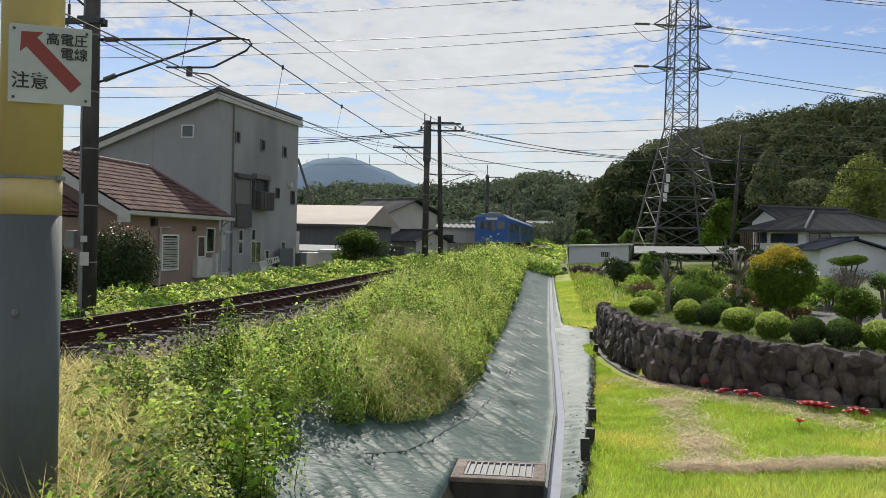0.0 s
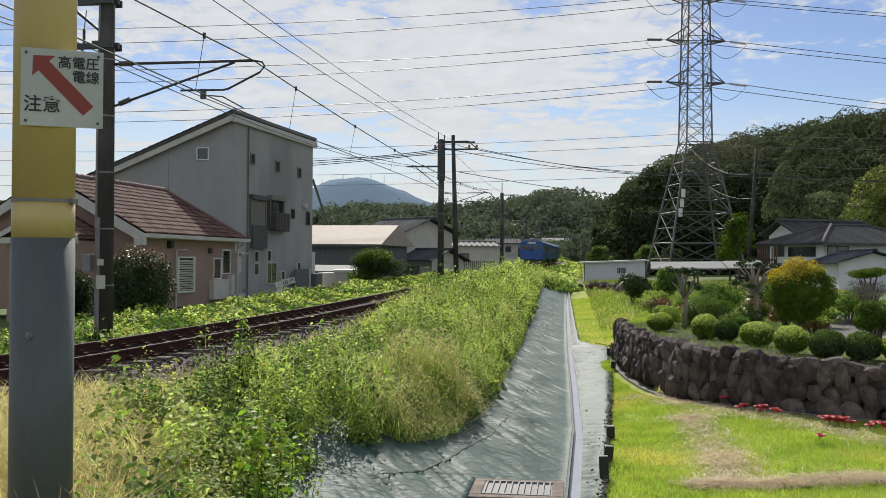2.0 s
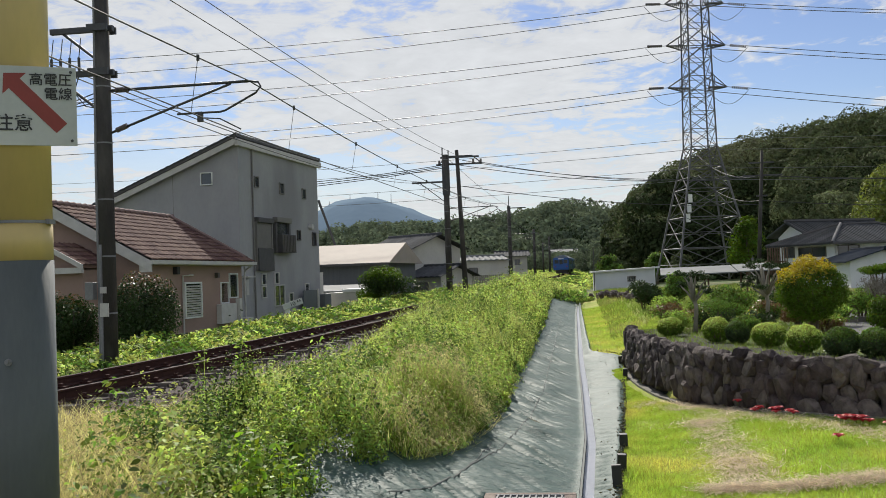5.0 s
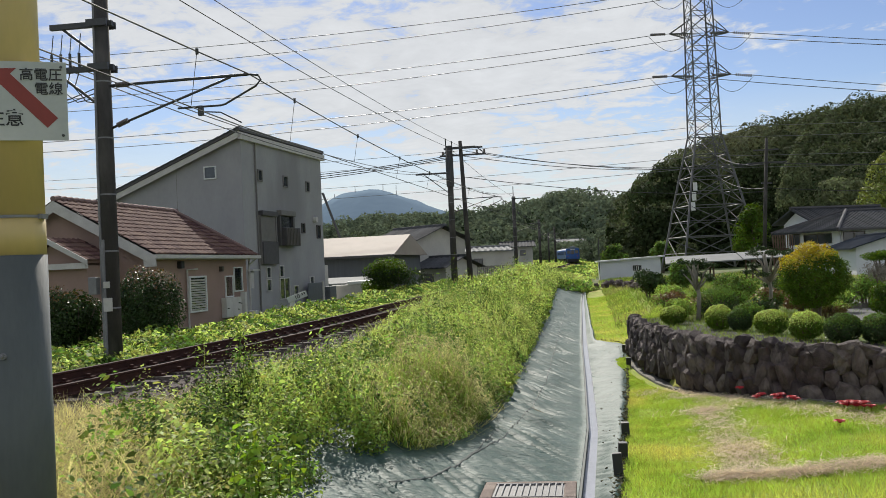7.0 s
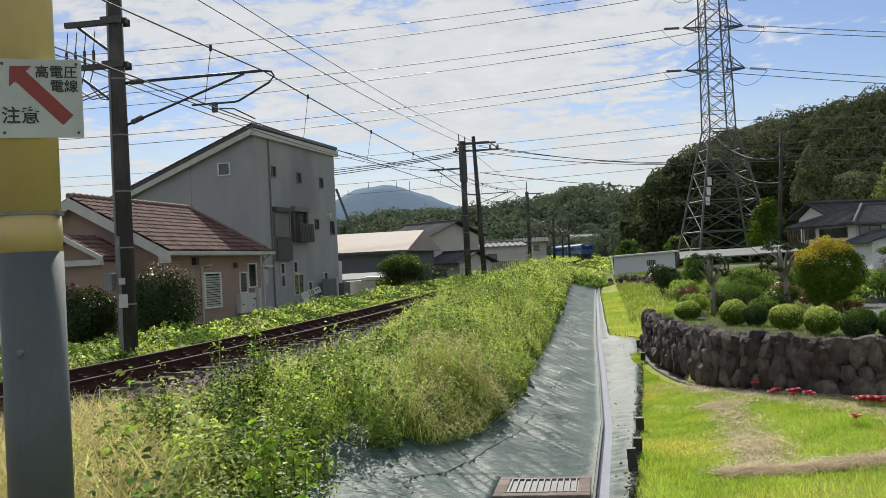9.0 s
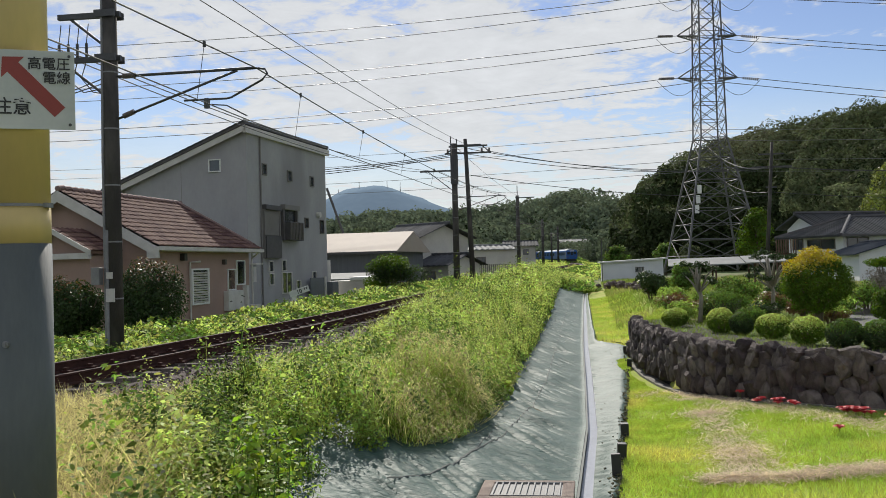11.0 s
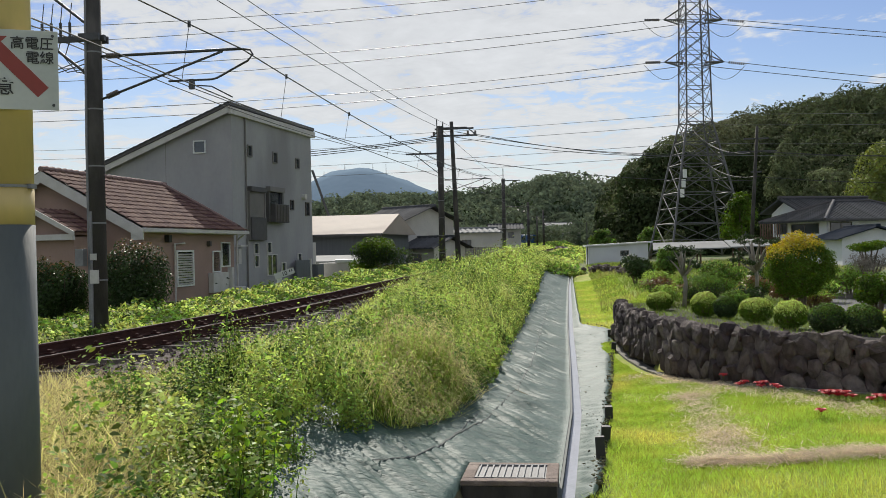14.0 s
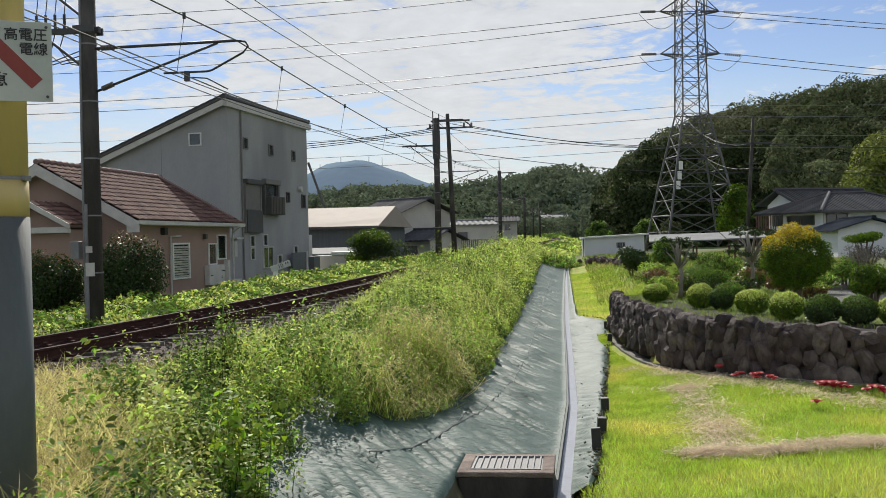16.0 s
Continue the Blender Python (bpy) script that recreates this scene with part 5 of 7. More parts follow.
def build_sign():
    # plate centre on the pole's face towards the crossing
    th = thing("warning_sign", "square white warning sign with red arrow on yellow pole", "sign", pose(-2.393, 4.505, 3.275, 0, 0, 28))
    S = 0.212
    part("plate", Geo().box(-S, S, 0, 0.004, -S, S), "signwhite", th, bevel=0.002)
    A = lambda pts: Geo().add([(x, -0.002, z) for x, z in pts], [tuple(range(len(pts)))])
    u = Vector((-0.70, 0.715)).normalized()
    n = Vector((u.y, -u.x))
    c = Vector((-0.005, 0.025))
    tip, tail = c + u * 0.195, c - u * 0.2
    h = 0.038
    neck = c + u * 0.13
    part("arrow", A([tail - n * h, tail + n * h, neck + n * h, neck + n * 0.082, tip + u * 0.01, neck - n * 0.082, neck - n * h]), "signred", th, "dull red diagonal arrow")
    for body, x, z, s in (("高電圧", 0.083, 0.138, 0.072), ("電線", 0.120, 0.062, 0.072), ("注意", -0.102, -0.098, 0.096)):
        part("lettering", text_mesh(body, s, "lettering"), "black", th, "black lettering", m=pose(x, -0.003, z, 90, 0, 0))
    for x in (-0.185, 0.185):
        for z in (-0.185, 0.185):
            part("rivet", Geo().tube([(x, 0, z), (x, -0.005, z)], 0.008, 10), "dark_steel", th)
    part("bracket", Geo().box(-0.2, 0.02, 0.004, 0.03, 0.1, 0.14).box(-0.2, 0.02, 0.004, 0.03, -0.14, -0.1), "steel", th)


build_sign_pole()
build_sign()


# ---- small things by the ditch ----
def build_ditch_things():
    th = thing("catch_pit", "raised concrete catch pit with a steel grating", "catch pit", pose(-0.125, 8.99, 0.15))
    g = Geo()
    for a in ((-0.445, 0.445, -0.39, -0.27), (-0.445, 0.445, 0.29, 0.39), (-0.445, -0.33, -0.27, 0.29), (0.33, 0.445, -0.27, 0.29)):
        g.box(*a, -0.05, 0.0)
    part("pit_rim", g, "old_concrete", th, "stained brown concrete rim", bevel=0.012)
    w = Geo()
    for a in ((-0.437, 0.437, -0.382, -0.27), (-0.437, 0.437, 0.29, 0.382), (-0.437, -0.33, -0.27, 0.29), (0.33, 0.437, -0.27, 0.29)):
        w.box(*a, -0.8, -0.05)
    # near-black colour is stain plus shade of the pit's sides, painted in
    part("pit_wall", w, "shaded_pit_concrete", th, "dark stained concrete wall, shade put into its colour", bevel=0.01)
    part("pit_floor", Geo().box(-0.34, 0.34, -0.28, 0.30, -0.8, -0.012), "lattice", th)
    for k in range(11):
        x = -0.315 + 0.0615 * k
        part("grating_bar", Geo().box(x, x + 0.014, -0.265, 0.285, -0.034, 0.004), "grating", th)
    for y in (-0.268, 0.27):
        part("grating_rim", Geo().box(-0.325, 0.325, y, y + 0.018, -0.034, 0.006), "grating", th)
    for x, y, h in ((1.28, 24.15, 0.2), (1.25, 20.93, 0.2), (0.9, 12.77, 0.16), (0.81, 11.12, 0.2), (0.74, 10.27, 0.24)):
        st = thing("edge_stake", "short dark square stake at the edge of the lawn", "stake", pose(x, y, ground_z(x, y), random.uniform(-4, 4), random.uniform(-4, 4), random.uniform(-20, 20)), "stakes along the lawn edge")
        part("post", Geo().box(-0.05, 0.05, -0.05, 0.05, -0.2, h), "black", st, bevel=0.006)
    km = thing("kilometre_post", "small white kilometre post with a slanted board by the track", "distance post", pose(-10.0, 33.6, 0.62, 0, 0, 10))
    part("post", Geo().box(-0.08, 0.08, -0.06, 0.06, -0.2, 0.85), "white", km, m=pose(0, 0, 0, 0, 8, 0), bevel=0.01)
    bd = part("board", Geo().box(-0.06, 0.66, -0.03, 0.0, -0.10, 0.11), "signwhite", km, m=pose(0, -0.08, 0.75, 0, -18, 0), bevel=0.01)
    part("figures", text_mesh("10", 0.2, "figures"), "black", bd, m=pose(0.3, -0.034, 0.0, 90, 0, 0))
    part("small_marks", Geo().box(0.48, 0.52, -0.034, -0.03, 0.0, 0.08).box(0.56, 0.6, -0.034, -0.03, 0.0, 0.08), "black", bd)


build_ditch_things()


# ---- wooded hills and distance ----
def big_mesh(name, verts, faces_n, material, slots=None):
    """A mesh from arrays: verts (n, 3), every faces_n vertices in a row make one face."""
    me = bpy.data.meshes.new(name)
    n = len(verts)
    f = n // faces_n
    me.vertices.add(n)
    me.vertices.foreach_set("co", np.ascontiguousarray(verts, dtype=np.float32).ravel())
    me.loops.add(n)
    me.loops.foreach_set("vertex_index", np.arange(n, dtype=np.int32))
    me.polygons.add(f)
    me.polygons.foreach_set("loop_start", np.arange(0, n, faces_n, dtype=np.int32))
    me.update(calc_edges=True)
    for k in ([material] if isinstance(material, str) else material):
        me.materials.append(M[k])
    if slots is not None:
        me.polygons.foreach_set("material_index", np.asarray(slots, dtype=np.int32))
    me.validate()
    return me


def leaf_verts(rnd, centres, size, flat=0.5, slim=0.45):
    """One pointed leaf (four corners) at each centre; flat: how much the leaves lie level."""
    n = len(centres)
    a = rnd.normal(size=(n, 3))
    a[:, 2] *= 1 - flat
    a /= np.linalg.norm(a, axis=1)[:, None]
    r = rnd.normal(size=(n, 3))
    r[:, 2] *= 1 - flat
    b = r - (r * a).sum(1)[:, None] * a
    b /= np.linalg.norm(b, axis=1)[:, None] + 1e-9
    s = (np.asarray(size) * rnd.uniform(0.6, 1.35, n))[:, None]
    droop = np.zeros((n, 3))
    droop[:, 2] = -0.25
    c = np.asarray(centres)
    return np.stack([c - a * s, c + b * s * slim, c + a * s + droop * s, c - b * s * slim], 1).reshape(-1, 3)


def leaf_facing(rnd, centres, normals, size, jitter=0.5, slim=0.45, six=False):
    """One leaf at each centre, lying roughly square to its normal; six: a fuller leaf with six corners."""
    n = len(centres)
    c = np.asarray(centres)
    nr = np.asarray(normals) + jitter * rnd.normal(size=(n, 3))
    nr /= np.linalg.norm(nr, axis=1)[:, None] + 1e-9
    a = np.cross(nr, rnd.normal(size=(n, 3)))
    a /= np.linalg.norm(a, axis=1)[:, None] + 1e-9
    b = np.cross(nr, a)
    s = (np.asarray(size) * rnd.uniform(0.6, 1.35, n))[:, None]
    a, b, d = a * s, b * s * slim, nr * s * 0.18
    if six:
        return np.stack([c - a, c - a * 0.35 + b + d, c + a * 0.35 + b * 0.8 + d * 0.6, c + a - d, c + a * 0.35 - b * 0.8 + d * 0.6, c - a * 0.35 - b + d], 1).reshape(-1, 3)
    return np.stack([c - a, c + b + d, c + a - d, c - b + d], 1).reshape(-1, 3)


def dome(rnd, c, r, h, n, deep=0.6, rough=0.3, low=-0.15):
    """Points and normals on an uneven dome of plants: centre of its foot, radius, height."""
    d = rnd.normal(size=(n, 3))
    d /= np.linalg.norm(d, axis=1)[:, None]
    d[:, 2] = np.where(d[:, 2] < low, -d[:, 2], d[:, 2])
    ph = rnd.uniform(0, 6.28, 6)
    w = 1 + rough * (np.sin(3.1 * d[:, 0] + ph[0]) * np.sin(2.7 * d[:, 1] + ph[1]) + 0.6 * np.sin(6.3 * d[:, 0] + ph[2]) * np.sin(5.9 * d[:, 1] + ph[3]) * np.sin(5 * d[:, 2] + ph[4]))
    k = (w * rnd.uniform(deep, 1.0, n) ** 0.5)[:, None]
    return np.array(c) + d * k * np.array((r, r, h)), d


def blade_verts(rnd, bases, height, width, lean=0.35):
    """One narrow triangle at each base."""
    n = len(bases)
    ang = rnd.uniform(0, 2 * np.pi, n)
    d = np.stack([np.cos(ang), np.sin(ang), np.zeros(n)], 1)
    h = (np.asarray(height) * rnd.uniform(0.6, 1.3, n))[:, None]
    tip = np.asarray(bases) + np.array([0, 0, 1]) * h + rnd.normal(size=(n, 3)) * np.array([1, 1, 0.1]) * h * lean
    w = np.asarray(width).reshape(-1, 1) if np.ndim(width) else width
    return np.stack([bases - d * w, bases + d * w, tip], 1).reshape(-1, 3)


def crown_points(rnd, c, r, n, lumps=7, hollow=0.75, low=-0.35):
    """Points on an uneven crown made of several lumps round the centre c with radii r."""
    c, r = np.array(c, float), np.array(r, float)
    k = rnd.normal(size=(lumps, 3))
    k /= np.linalg.norm(k, axis=1)[:, None]
    k[:, 2] = np.maximum(k[:, 2], low)
    which = rnd.randint(0, lumps, n)
    p = rnd.normal(size=(n, 3))
    p /= np.linalg.norm(p, axis=1)[:, None]
    p *= rnd.uniform(hollow, 1.0, n)[:, None]
    return c + (k[which] * 0.52 + p * 0.52) * r


hill_crest = curve_at([(-30, 0), (-2, 0), (6.0, 0.8), (9, 10.5), (11, 14), (16.3, 17.2), (22, 20.5), (28, 22.8), (37.5, 24.4), (45, 25.7), (53, 27.4), (61, 28.0), (66, 28.4), (95, 30), (150, 33), (230, 30), (330, 8)])
mid_crest = curve_at([(-700, 40), (-420, 30), (-240, 29), (-160, 18), (-118, 19), (-94, 22.5), (-77, 21.5), (-61, 21.5), (-45, 22), (-28, 25), (-10, 28.5), (0, 27), (12, 24), (40, 25), (120, 40), (400, 60), (900, 40)])
low_crest = curve_at([(-400, 14), (-160, 11), (-90, 9), (-60, 7), (-30, 8.5), (-16, 8), (-6, 9), (2, 11), (12, 12), (40, 8)])


def hill_z(x, y):
    return 0.4 + hill_crest(x - (y - 205) * 0.04) * smooth(124, 205, y) * (1 - 0.9 * smooth(260, 420, y))


def mid_z(x, y):
    return 0.4 + mid_crest(x) * smooth(330, 450, y) * (1 - 0.5 * smooth(470, 800, y))


def build_hills():
    for name, f, xs, ys, mk, label in (
            ("hill_ground", hill_z, np.arange(-30, 340, 6), np.arange(118, 430, 7), "hill", "dark slope under the woods"),
            ("hill_ground", mid_z, np.arange(-700, 900, 25), np.arange(322, 820, 16), "hill", "dark slope of the middle hills")):
        rows = [[(x, y, f(x, y) + 0.5 * soft_noise(x, y, 0.1) - 0.4) for x in xs] for y in ys]
        tagged(ribbon(name, rows, mk), label, "hillside", kind="structure")
    rnd = np.random.RandomState(3)
    # near wood on the right-hand hill
    pts, sz, nor = [], [], []
    for gy in np.arange(126, 262, 4.6):
        for gx in np.arange(-4, 150, 4.4):
            x, y = gx + rnd.uniform(-1.9, 1.9), gy + rnd.uniform(-1.9, 1.9)
            z = hill_z(x, y)
            if z < 1.0 or x > 0.34 * y + 25:
                continue
            if hill_crest(x - 1.0) < 3:
                continue
            r = rnd.uniform(2.4, 4.8)
            p, q = dome(rnd, (x, y, z), r, r * rnd.uniform(0.75, 1.05), 580, 0.85, 0.2)
            pts.append(p)
            nor.append(q)
            sz.append(np.full(580, 0.27))
    me = big_mesh("hill_woods", leaf_facing(rnd, np.concatenate(pts), np.concatenate(nor), np.concatenate(sz), 0.28, 0.62), 4, "wood_leaf")
    tagged(new("hill_woods", me), "dense grey-green evergreen woods on the hill", "woods", kind="stuff")
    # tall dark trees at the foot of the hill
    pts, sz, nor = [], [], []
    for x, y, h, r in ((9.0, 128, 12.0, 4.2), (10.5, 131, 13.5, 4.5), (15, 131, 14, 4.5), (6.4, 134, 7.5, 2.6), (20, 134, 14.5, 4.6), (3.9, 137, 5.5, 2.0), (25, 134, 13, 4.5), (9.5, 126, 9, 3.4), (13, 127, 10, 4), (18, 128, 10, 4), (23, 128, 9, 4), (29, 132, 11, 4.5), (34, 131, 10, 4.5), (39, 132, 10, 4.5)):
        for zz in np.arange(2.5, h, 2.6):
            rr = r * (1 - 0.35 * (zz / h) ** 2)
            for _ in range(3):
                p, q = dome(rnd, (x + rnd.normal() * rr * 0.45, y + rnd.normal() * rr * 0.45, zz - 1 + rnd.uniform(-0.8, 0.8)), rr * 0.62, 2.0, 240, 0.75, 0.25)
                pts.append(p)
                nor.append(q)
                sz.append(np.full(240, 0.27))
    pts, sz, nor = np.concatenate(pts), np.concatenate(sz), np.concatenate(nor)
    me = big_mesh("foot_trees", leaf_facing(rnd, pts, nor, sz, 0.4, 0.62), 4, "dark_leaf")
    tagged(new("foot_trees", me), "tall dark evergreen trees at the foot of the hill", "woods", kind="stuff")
    # farther woods
    pts, sz, nor = [], [], []
    for gy in np.arange(335, 480, 8):
        for gx in np.arange(-230, 120, 8.5):
            x, y = gx + rnd.uniform(-4, 4), gy + rnd.uniform(-4, 4)
            r = rnd.uniform(3.8, 7.0)
            p, q = dome(rnd, (x, y, mid_z(x, y)), r, r * rnd.uniform(0.8, 1.15), 170, 0.8, 0.2)
            pts.append(p)
            nor.append(q)
            sz.append(np.full(170, 0.75))
    for _ in range(260):
        x, y = rnd.uniform(-95, 12), rnd.uniform(230, 330)
        if abs(x - track_x(y)) < 14 and y < 300:
            continue
        h = low_crest(x) * (0.55 + 0.45 * (y - 230) / 100)
        r = rnd.uniform(2.0, 3.6)
        for zz in np.arange(1.0, h - 1.2, 2.4):
            p, q = dome(rnd, (x + rnd.uniform(-0.8, 0.8), y, zz), r, 2.6, 120, 0.75, 0.25)
            pts.append(p)
            nor.append(q)
            sz.append(np.full(120, 0.45))
    pts, sz, nor = np.concatenate(pts), np.concatenate(sz), np.concatenate(nor)
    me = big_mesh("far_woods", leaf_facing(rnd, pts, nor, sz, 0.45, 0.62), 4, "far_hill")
    tagged(new("far_woods", me), "green woods on the middle hills, haze in their colour", "woods", kind="stuff")
    # lighter thicket and bamboo
    pts, nor = [], []
    for x, y, z, r, h in ((31.9, 108, 9.3, 2.4, 2.6), (30.4, 107, 7.0, 2.2, 2.2), (33.6, 107, 7.4, 2.4, 2.4), (31.2, 106, 4.6, 2.2, 2.4), (33.8, 105, 4.6, 2.6, 2.6), (29.8, 105, 2.8, 1.8, 2.0), (32.6, 104, 2.4, 2.4, 2.2), (35.4, 106, 9.0, 2.6, 2.6), (36.4, 105, 5.5, 2.8, 2.6)):
        p, q = dome(rnd, (x, y, z), r, h, 1500, 0.6, 0.32, -0.5)
        pts.append(p)
        nor.append(q + np.array((0, 0, 0.3)))
    me = big_mesh("bamboo_grove", leaf_facing(rnd, np.concatenate(pts), np.concatenate(nor), 0.2, 0.6, 0.4), 4, "bamboo")
    tagged(new("bamboo_grove", me), "pale yellow-green bamboo grove below the woods", "bamboo", kind="stuff")
    # paler broad-leaved trees standing before the woods
    pts, nor = [], []
    for x, y, z, r, h in ((29.2, 118, 8.0, 2.6, 2.6), (27.4, 118, 6.2, 2.2, 2.2), (31.0, 119, 6.6, 2.4, 2.4), (28.6, 117, 4.0, 2.6, 2.4), (26.0, 118, 3.6, 2.0, 2.0), (24.6, 119, 10.6, 1.8, 2.6), (23.8, 118, 8.0, 1.8, 2.2)):
        p, q = dome(rnd, (x, y, z), r, h, 1300, 0.75, 0.3, -0.5)
        pts.append(p)
        nor.append(q)
    me = big_mesh("pale_trees", leaf_facing(rnd, np.concatenate(pts), np.concatenate(nor), 0.2, 0.4, 0.5), 4, "pale_leaf")
    tagged(new("pale_trees", me), "paler grey-green trees before the dark woods", "trees", kind="stuff")
    # distant mountain, its blue is air haze put into the colour
    crest = curve_at([(-2600, 60), (-1500, 90), (-1000, 125), (-800, 150), (-690, 172), (-640, 196), (-600, 206), (-560, 211), (-520, 208), (-470, 190), (-420, 168), (-360, 145), (-280, 118), (-150, 85), (200, 60), (1500, 50)])
    rows = []
    for y, k in ((1900, 0.0), (2050, 0.3), (2200, 0.62), (2350, 0.88), (2500, 1.0), (2700, 0.6)):
        rows.append([(x, y, crest(x * (2500 / y)) * k + 7 * noise.noise(Vector((x * 0.02, y * 0.02, 1))) * k) for x in np.arange(-2600, 1500, 25)])
    tagged(ribbon("mountain", rows, "mountain"), "distant mountain in haze-blue colour, masts on top", "mountain", kind="structure")
    for x, h in ((-585, 14), (-512, 18), (-478, 26), (-640, 10)):
        mm = thing("radio_mast", "tiny lattice radio mast on the distant mountain", "radio mast", pose(x, 2490, crest(x) - 3))
        part("shaft", Geo().tube([(0, 0, 0), (0, 0, h)], [1.0, 0.5], 5), "steel", mm)


build_hills()


# ---- garden wall ----
def along_wall(step):
    pts = [Vector((x, y)) for x, y in WALL]
    out, carry = [], 0.0
    for a, b in zip(pts, pts[1:]):
        L = (b - a).length
        s = carry
        while s < L:
            out.append((a.lerp(b, s / L), (b - a).normalized()))
            s += step
        carry = s - L
    return out


def stone_mesh(rnd, w, h, d):
    """A rough boulder face, flat at the back."""
    bm = bmesh.new()
    bmesh.ops.create_icosphere(bm, subdivisions=2, radius=1.0)
    o = Vector(rnd.uniform(-50, 50, 3))
    for v in bm.verts:
        p = v.co.copy()
        q = Vector([math.copysign(abs(c) ** 0.6, c) for c in p])
        q *= 1 + 0.42 * noise.noise(p * 1.2 + o) + 0.12 * noise.noise(p * 3.6 + o)
        v.co = Vector((q.x * w / 2, q.y * d / 2, q.z * h / 2))
    me = bpy.data.meshes.new("stone")
    bm.to_mesh(me)
    bm.free()
    me.materials.append(M["stone"])
    return me


def build_wall():
    rnd = np.random.RandomState(11)
    rows = []
    for p, d in along_wall(0.25):
        n = Vector((d.y, -d.x))
        if n.y > 0 and n.x > 0:
            n = -n
        n = Vector((-d.y, d.x)) * -1 if Vector((-d.y, d.x)).y > 0 else Vector((-d.y, d.x))
        if d.y < -0.9:
            n = Vector((d.y, -d.x))
        inner = -n
        rows.append([(p.x + inner.x * 0.12, p.y + inner.y * 0.12, 0.0), (p.x + inner.x * 0.16, p.y + inner.y * 0.16, 0.88), (p.x + inner.x * 0.4, p.y + inner.y * 0.4, 0.91), (p.x + inner.x * 1.1, p.y + inner.y * 1.1, 0.93)])
    wall = ribbon("wall_garden", rows, "mortar", False)
    tagged(wall, "low retaining wall of dark rough stones round the garden", "wall", kind="structure")
    kinds = [stone_mesh(rnd, 1, 1, 1) for _ in range(16)]
    for row, (z, h, step) in enumerate(((0.24, 0.34, 0.27), (0.46, 0.36, 0.25), (0.70, 0.34, 0.26), (0.84, 0.20, 0.27))):
        for k, (p, d) in enumerate(along_wall(step)):
            n = Vector((d.y, -d.x))
            if p.x > 8.2:
                continue
            hh = h * rnd.uniform(0.85, 1.25)
            w = step * rnd.uniform(0.85, 1.5)
            yaw = math.degrees(math.atan2(d.y, d.x)) + rnd.uniform(-14, 14)
            off = -0.15 + rnd.uniform(-0.03, 0.04) + 0.08 * (1 - z)
            part("stone", kinds[rnd.randint(16)], "stone", wall,
                 m=pose(p.x + n.x * off, p.y + n.y * off, z + 0.03 + rnd.uniform(-0.05, 0.05), rnd.uniform(-14, 14), rnd.uniform(-38, 38), yaw) @ Matrix.Diagonal((w * 0.92, rnd.uniform(0.2, 0.3), hh * 0.95, 1)))
    # kerb at the foot of the wall
    rows = []
    for p, d in along_wall(0.4):
        n = Vector((d.y, -d.x))
        z = ground_z(p.x + n.x * 0.25, p.y + n.y * 0.25)
        rows.append([(p.x + n.x * q, p.y + n.y * q, z + h) for q, h in ((0.09, -0.1), (0.09, 0.02), (0.0, 0.025), (-0.1, 0.02))])
    tagged(ribbon("wall_kerb", rows, "concrete", False), "thin concrete kerb at the foot of the wall", "kerb", kind="structure")


# ---- weeds on the bank ----
weed_edge = curve_at([(4, -1.45), (6, -1.6), (6.5, -1.75), (7.4, -1.85), (8.5, -1.8), (9.3, -1.65), (9.9, -1.3), (11.0, -1.02), (12.2, -0.94), (13, -0.88), (16, -0.85), (20.5, -0.92), (29, -1.02), (40, -1.2), (57, -1.6), (66, -1.7), (70, -1.2), (72, 0.6), (75, 2.5)])


def weed_height(x, y):
    """Height of the weed canopy over the ground."""
    e = weed_edge(y) - x
    t = x - (track_x(y) + 1.35)
    if y > 72:
        h = 0.3
    else:
        h = 0.52 + 0.5 * soft_noise(x, y, 0.75) + 0.42 * soft_noise(x + 9, y - 4, 1.9)
        h += 0.25 * smooth(16, 30, y)
    h *= 0.35 * smooth(-0.05, 0.05, e) + 0.65 * smooth(0.0, 0.5, e)
    near = smooth(27, 20, y)
    h *= (1 - near) * smooth(-0.3, 0.5, t) + near * (0.12 * smooth(0.0, 0.4, t) + 0.88 * smooth(0.9, 2.6, t))
    # one tall leafy stand and the dry patch near the crossing
    h += 0.33 * math.exp(-((x + 2.85) ** 2 + (y - 9.0) ** 2) / 0.2)
    return max(0.0, h)


def scatter(rnd, n, x0, x1, y0, y1, power=1.0):
    y = y0 + (y1 - y0) * rnd.rand(n) ** power
    f = rnd.rand(n)
    lo = np.array([x0(v) for v in y])
    hi = np.array([x1(v) for v in y])
    return lo + (hi - lo) * f, y


def is_dry(x, y):
    """The straw-coloured patch near the crossing."""
    return 5.0 < y < 10.3 and x < -0.25 - 0.38 * y + 0.25 * math.sin(y * 3)


def is_foxtail(x, y):
    if y < 9.6 or y > 34:
        return False
    if y < 12.8 and x > -1.8 - 0.1 * (y - 10) + 0.5 * soft_noise(x, y, 1.6):
        return True
    return soft_noise(x + 13, y - 8, 0.7) > 0.3


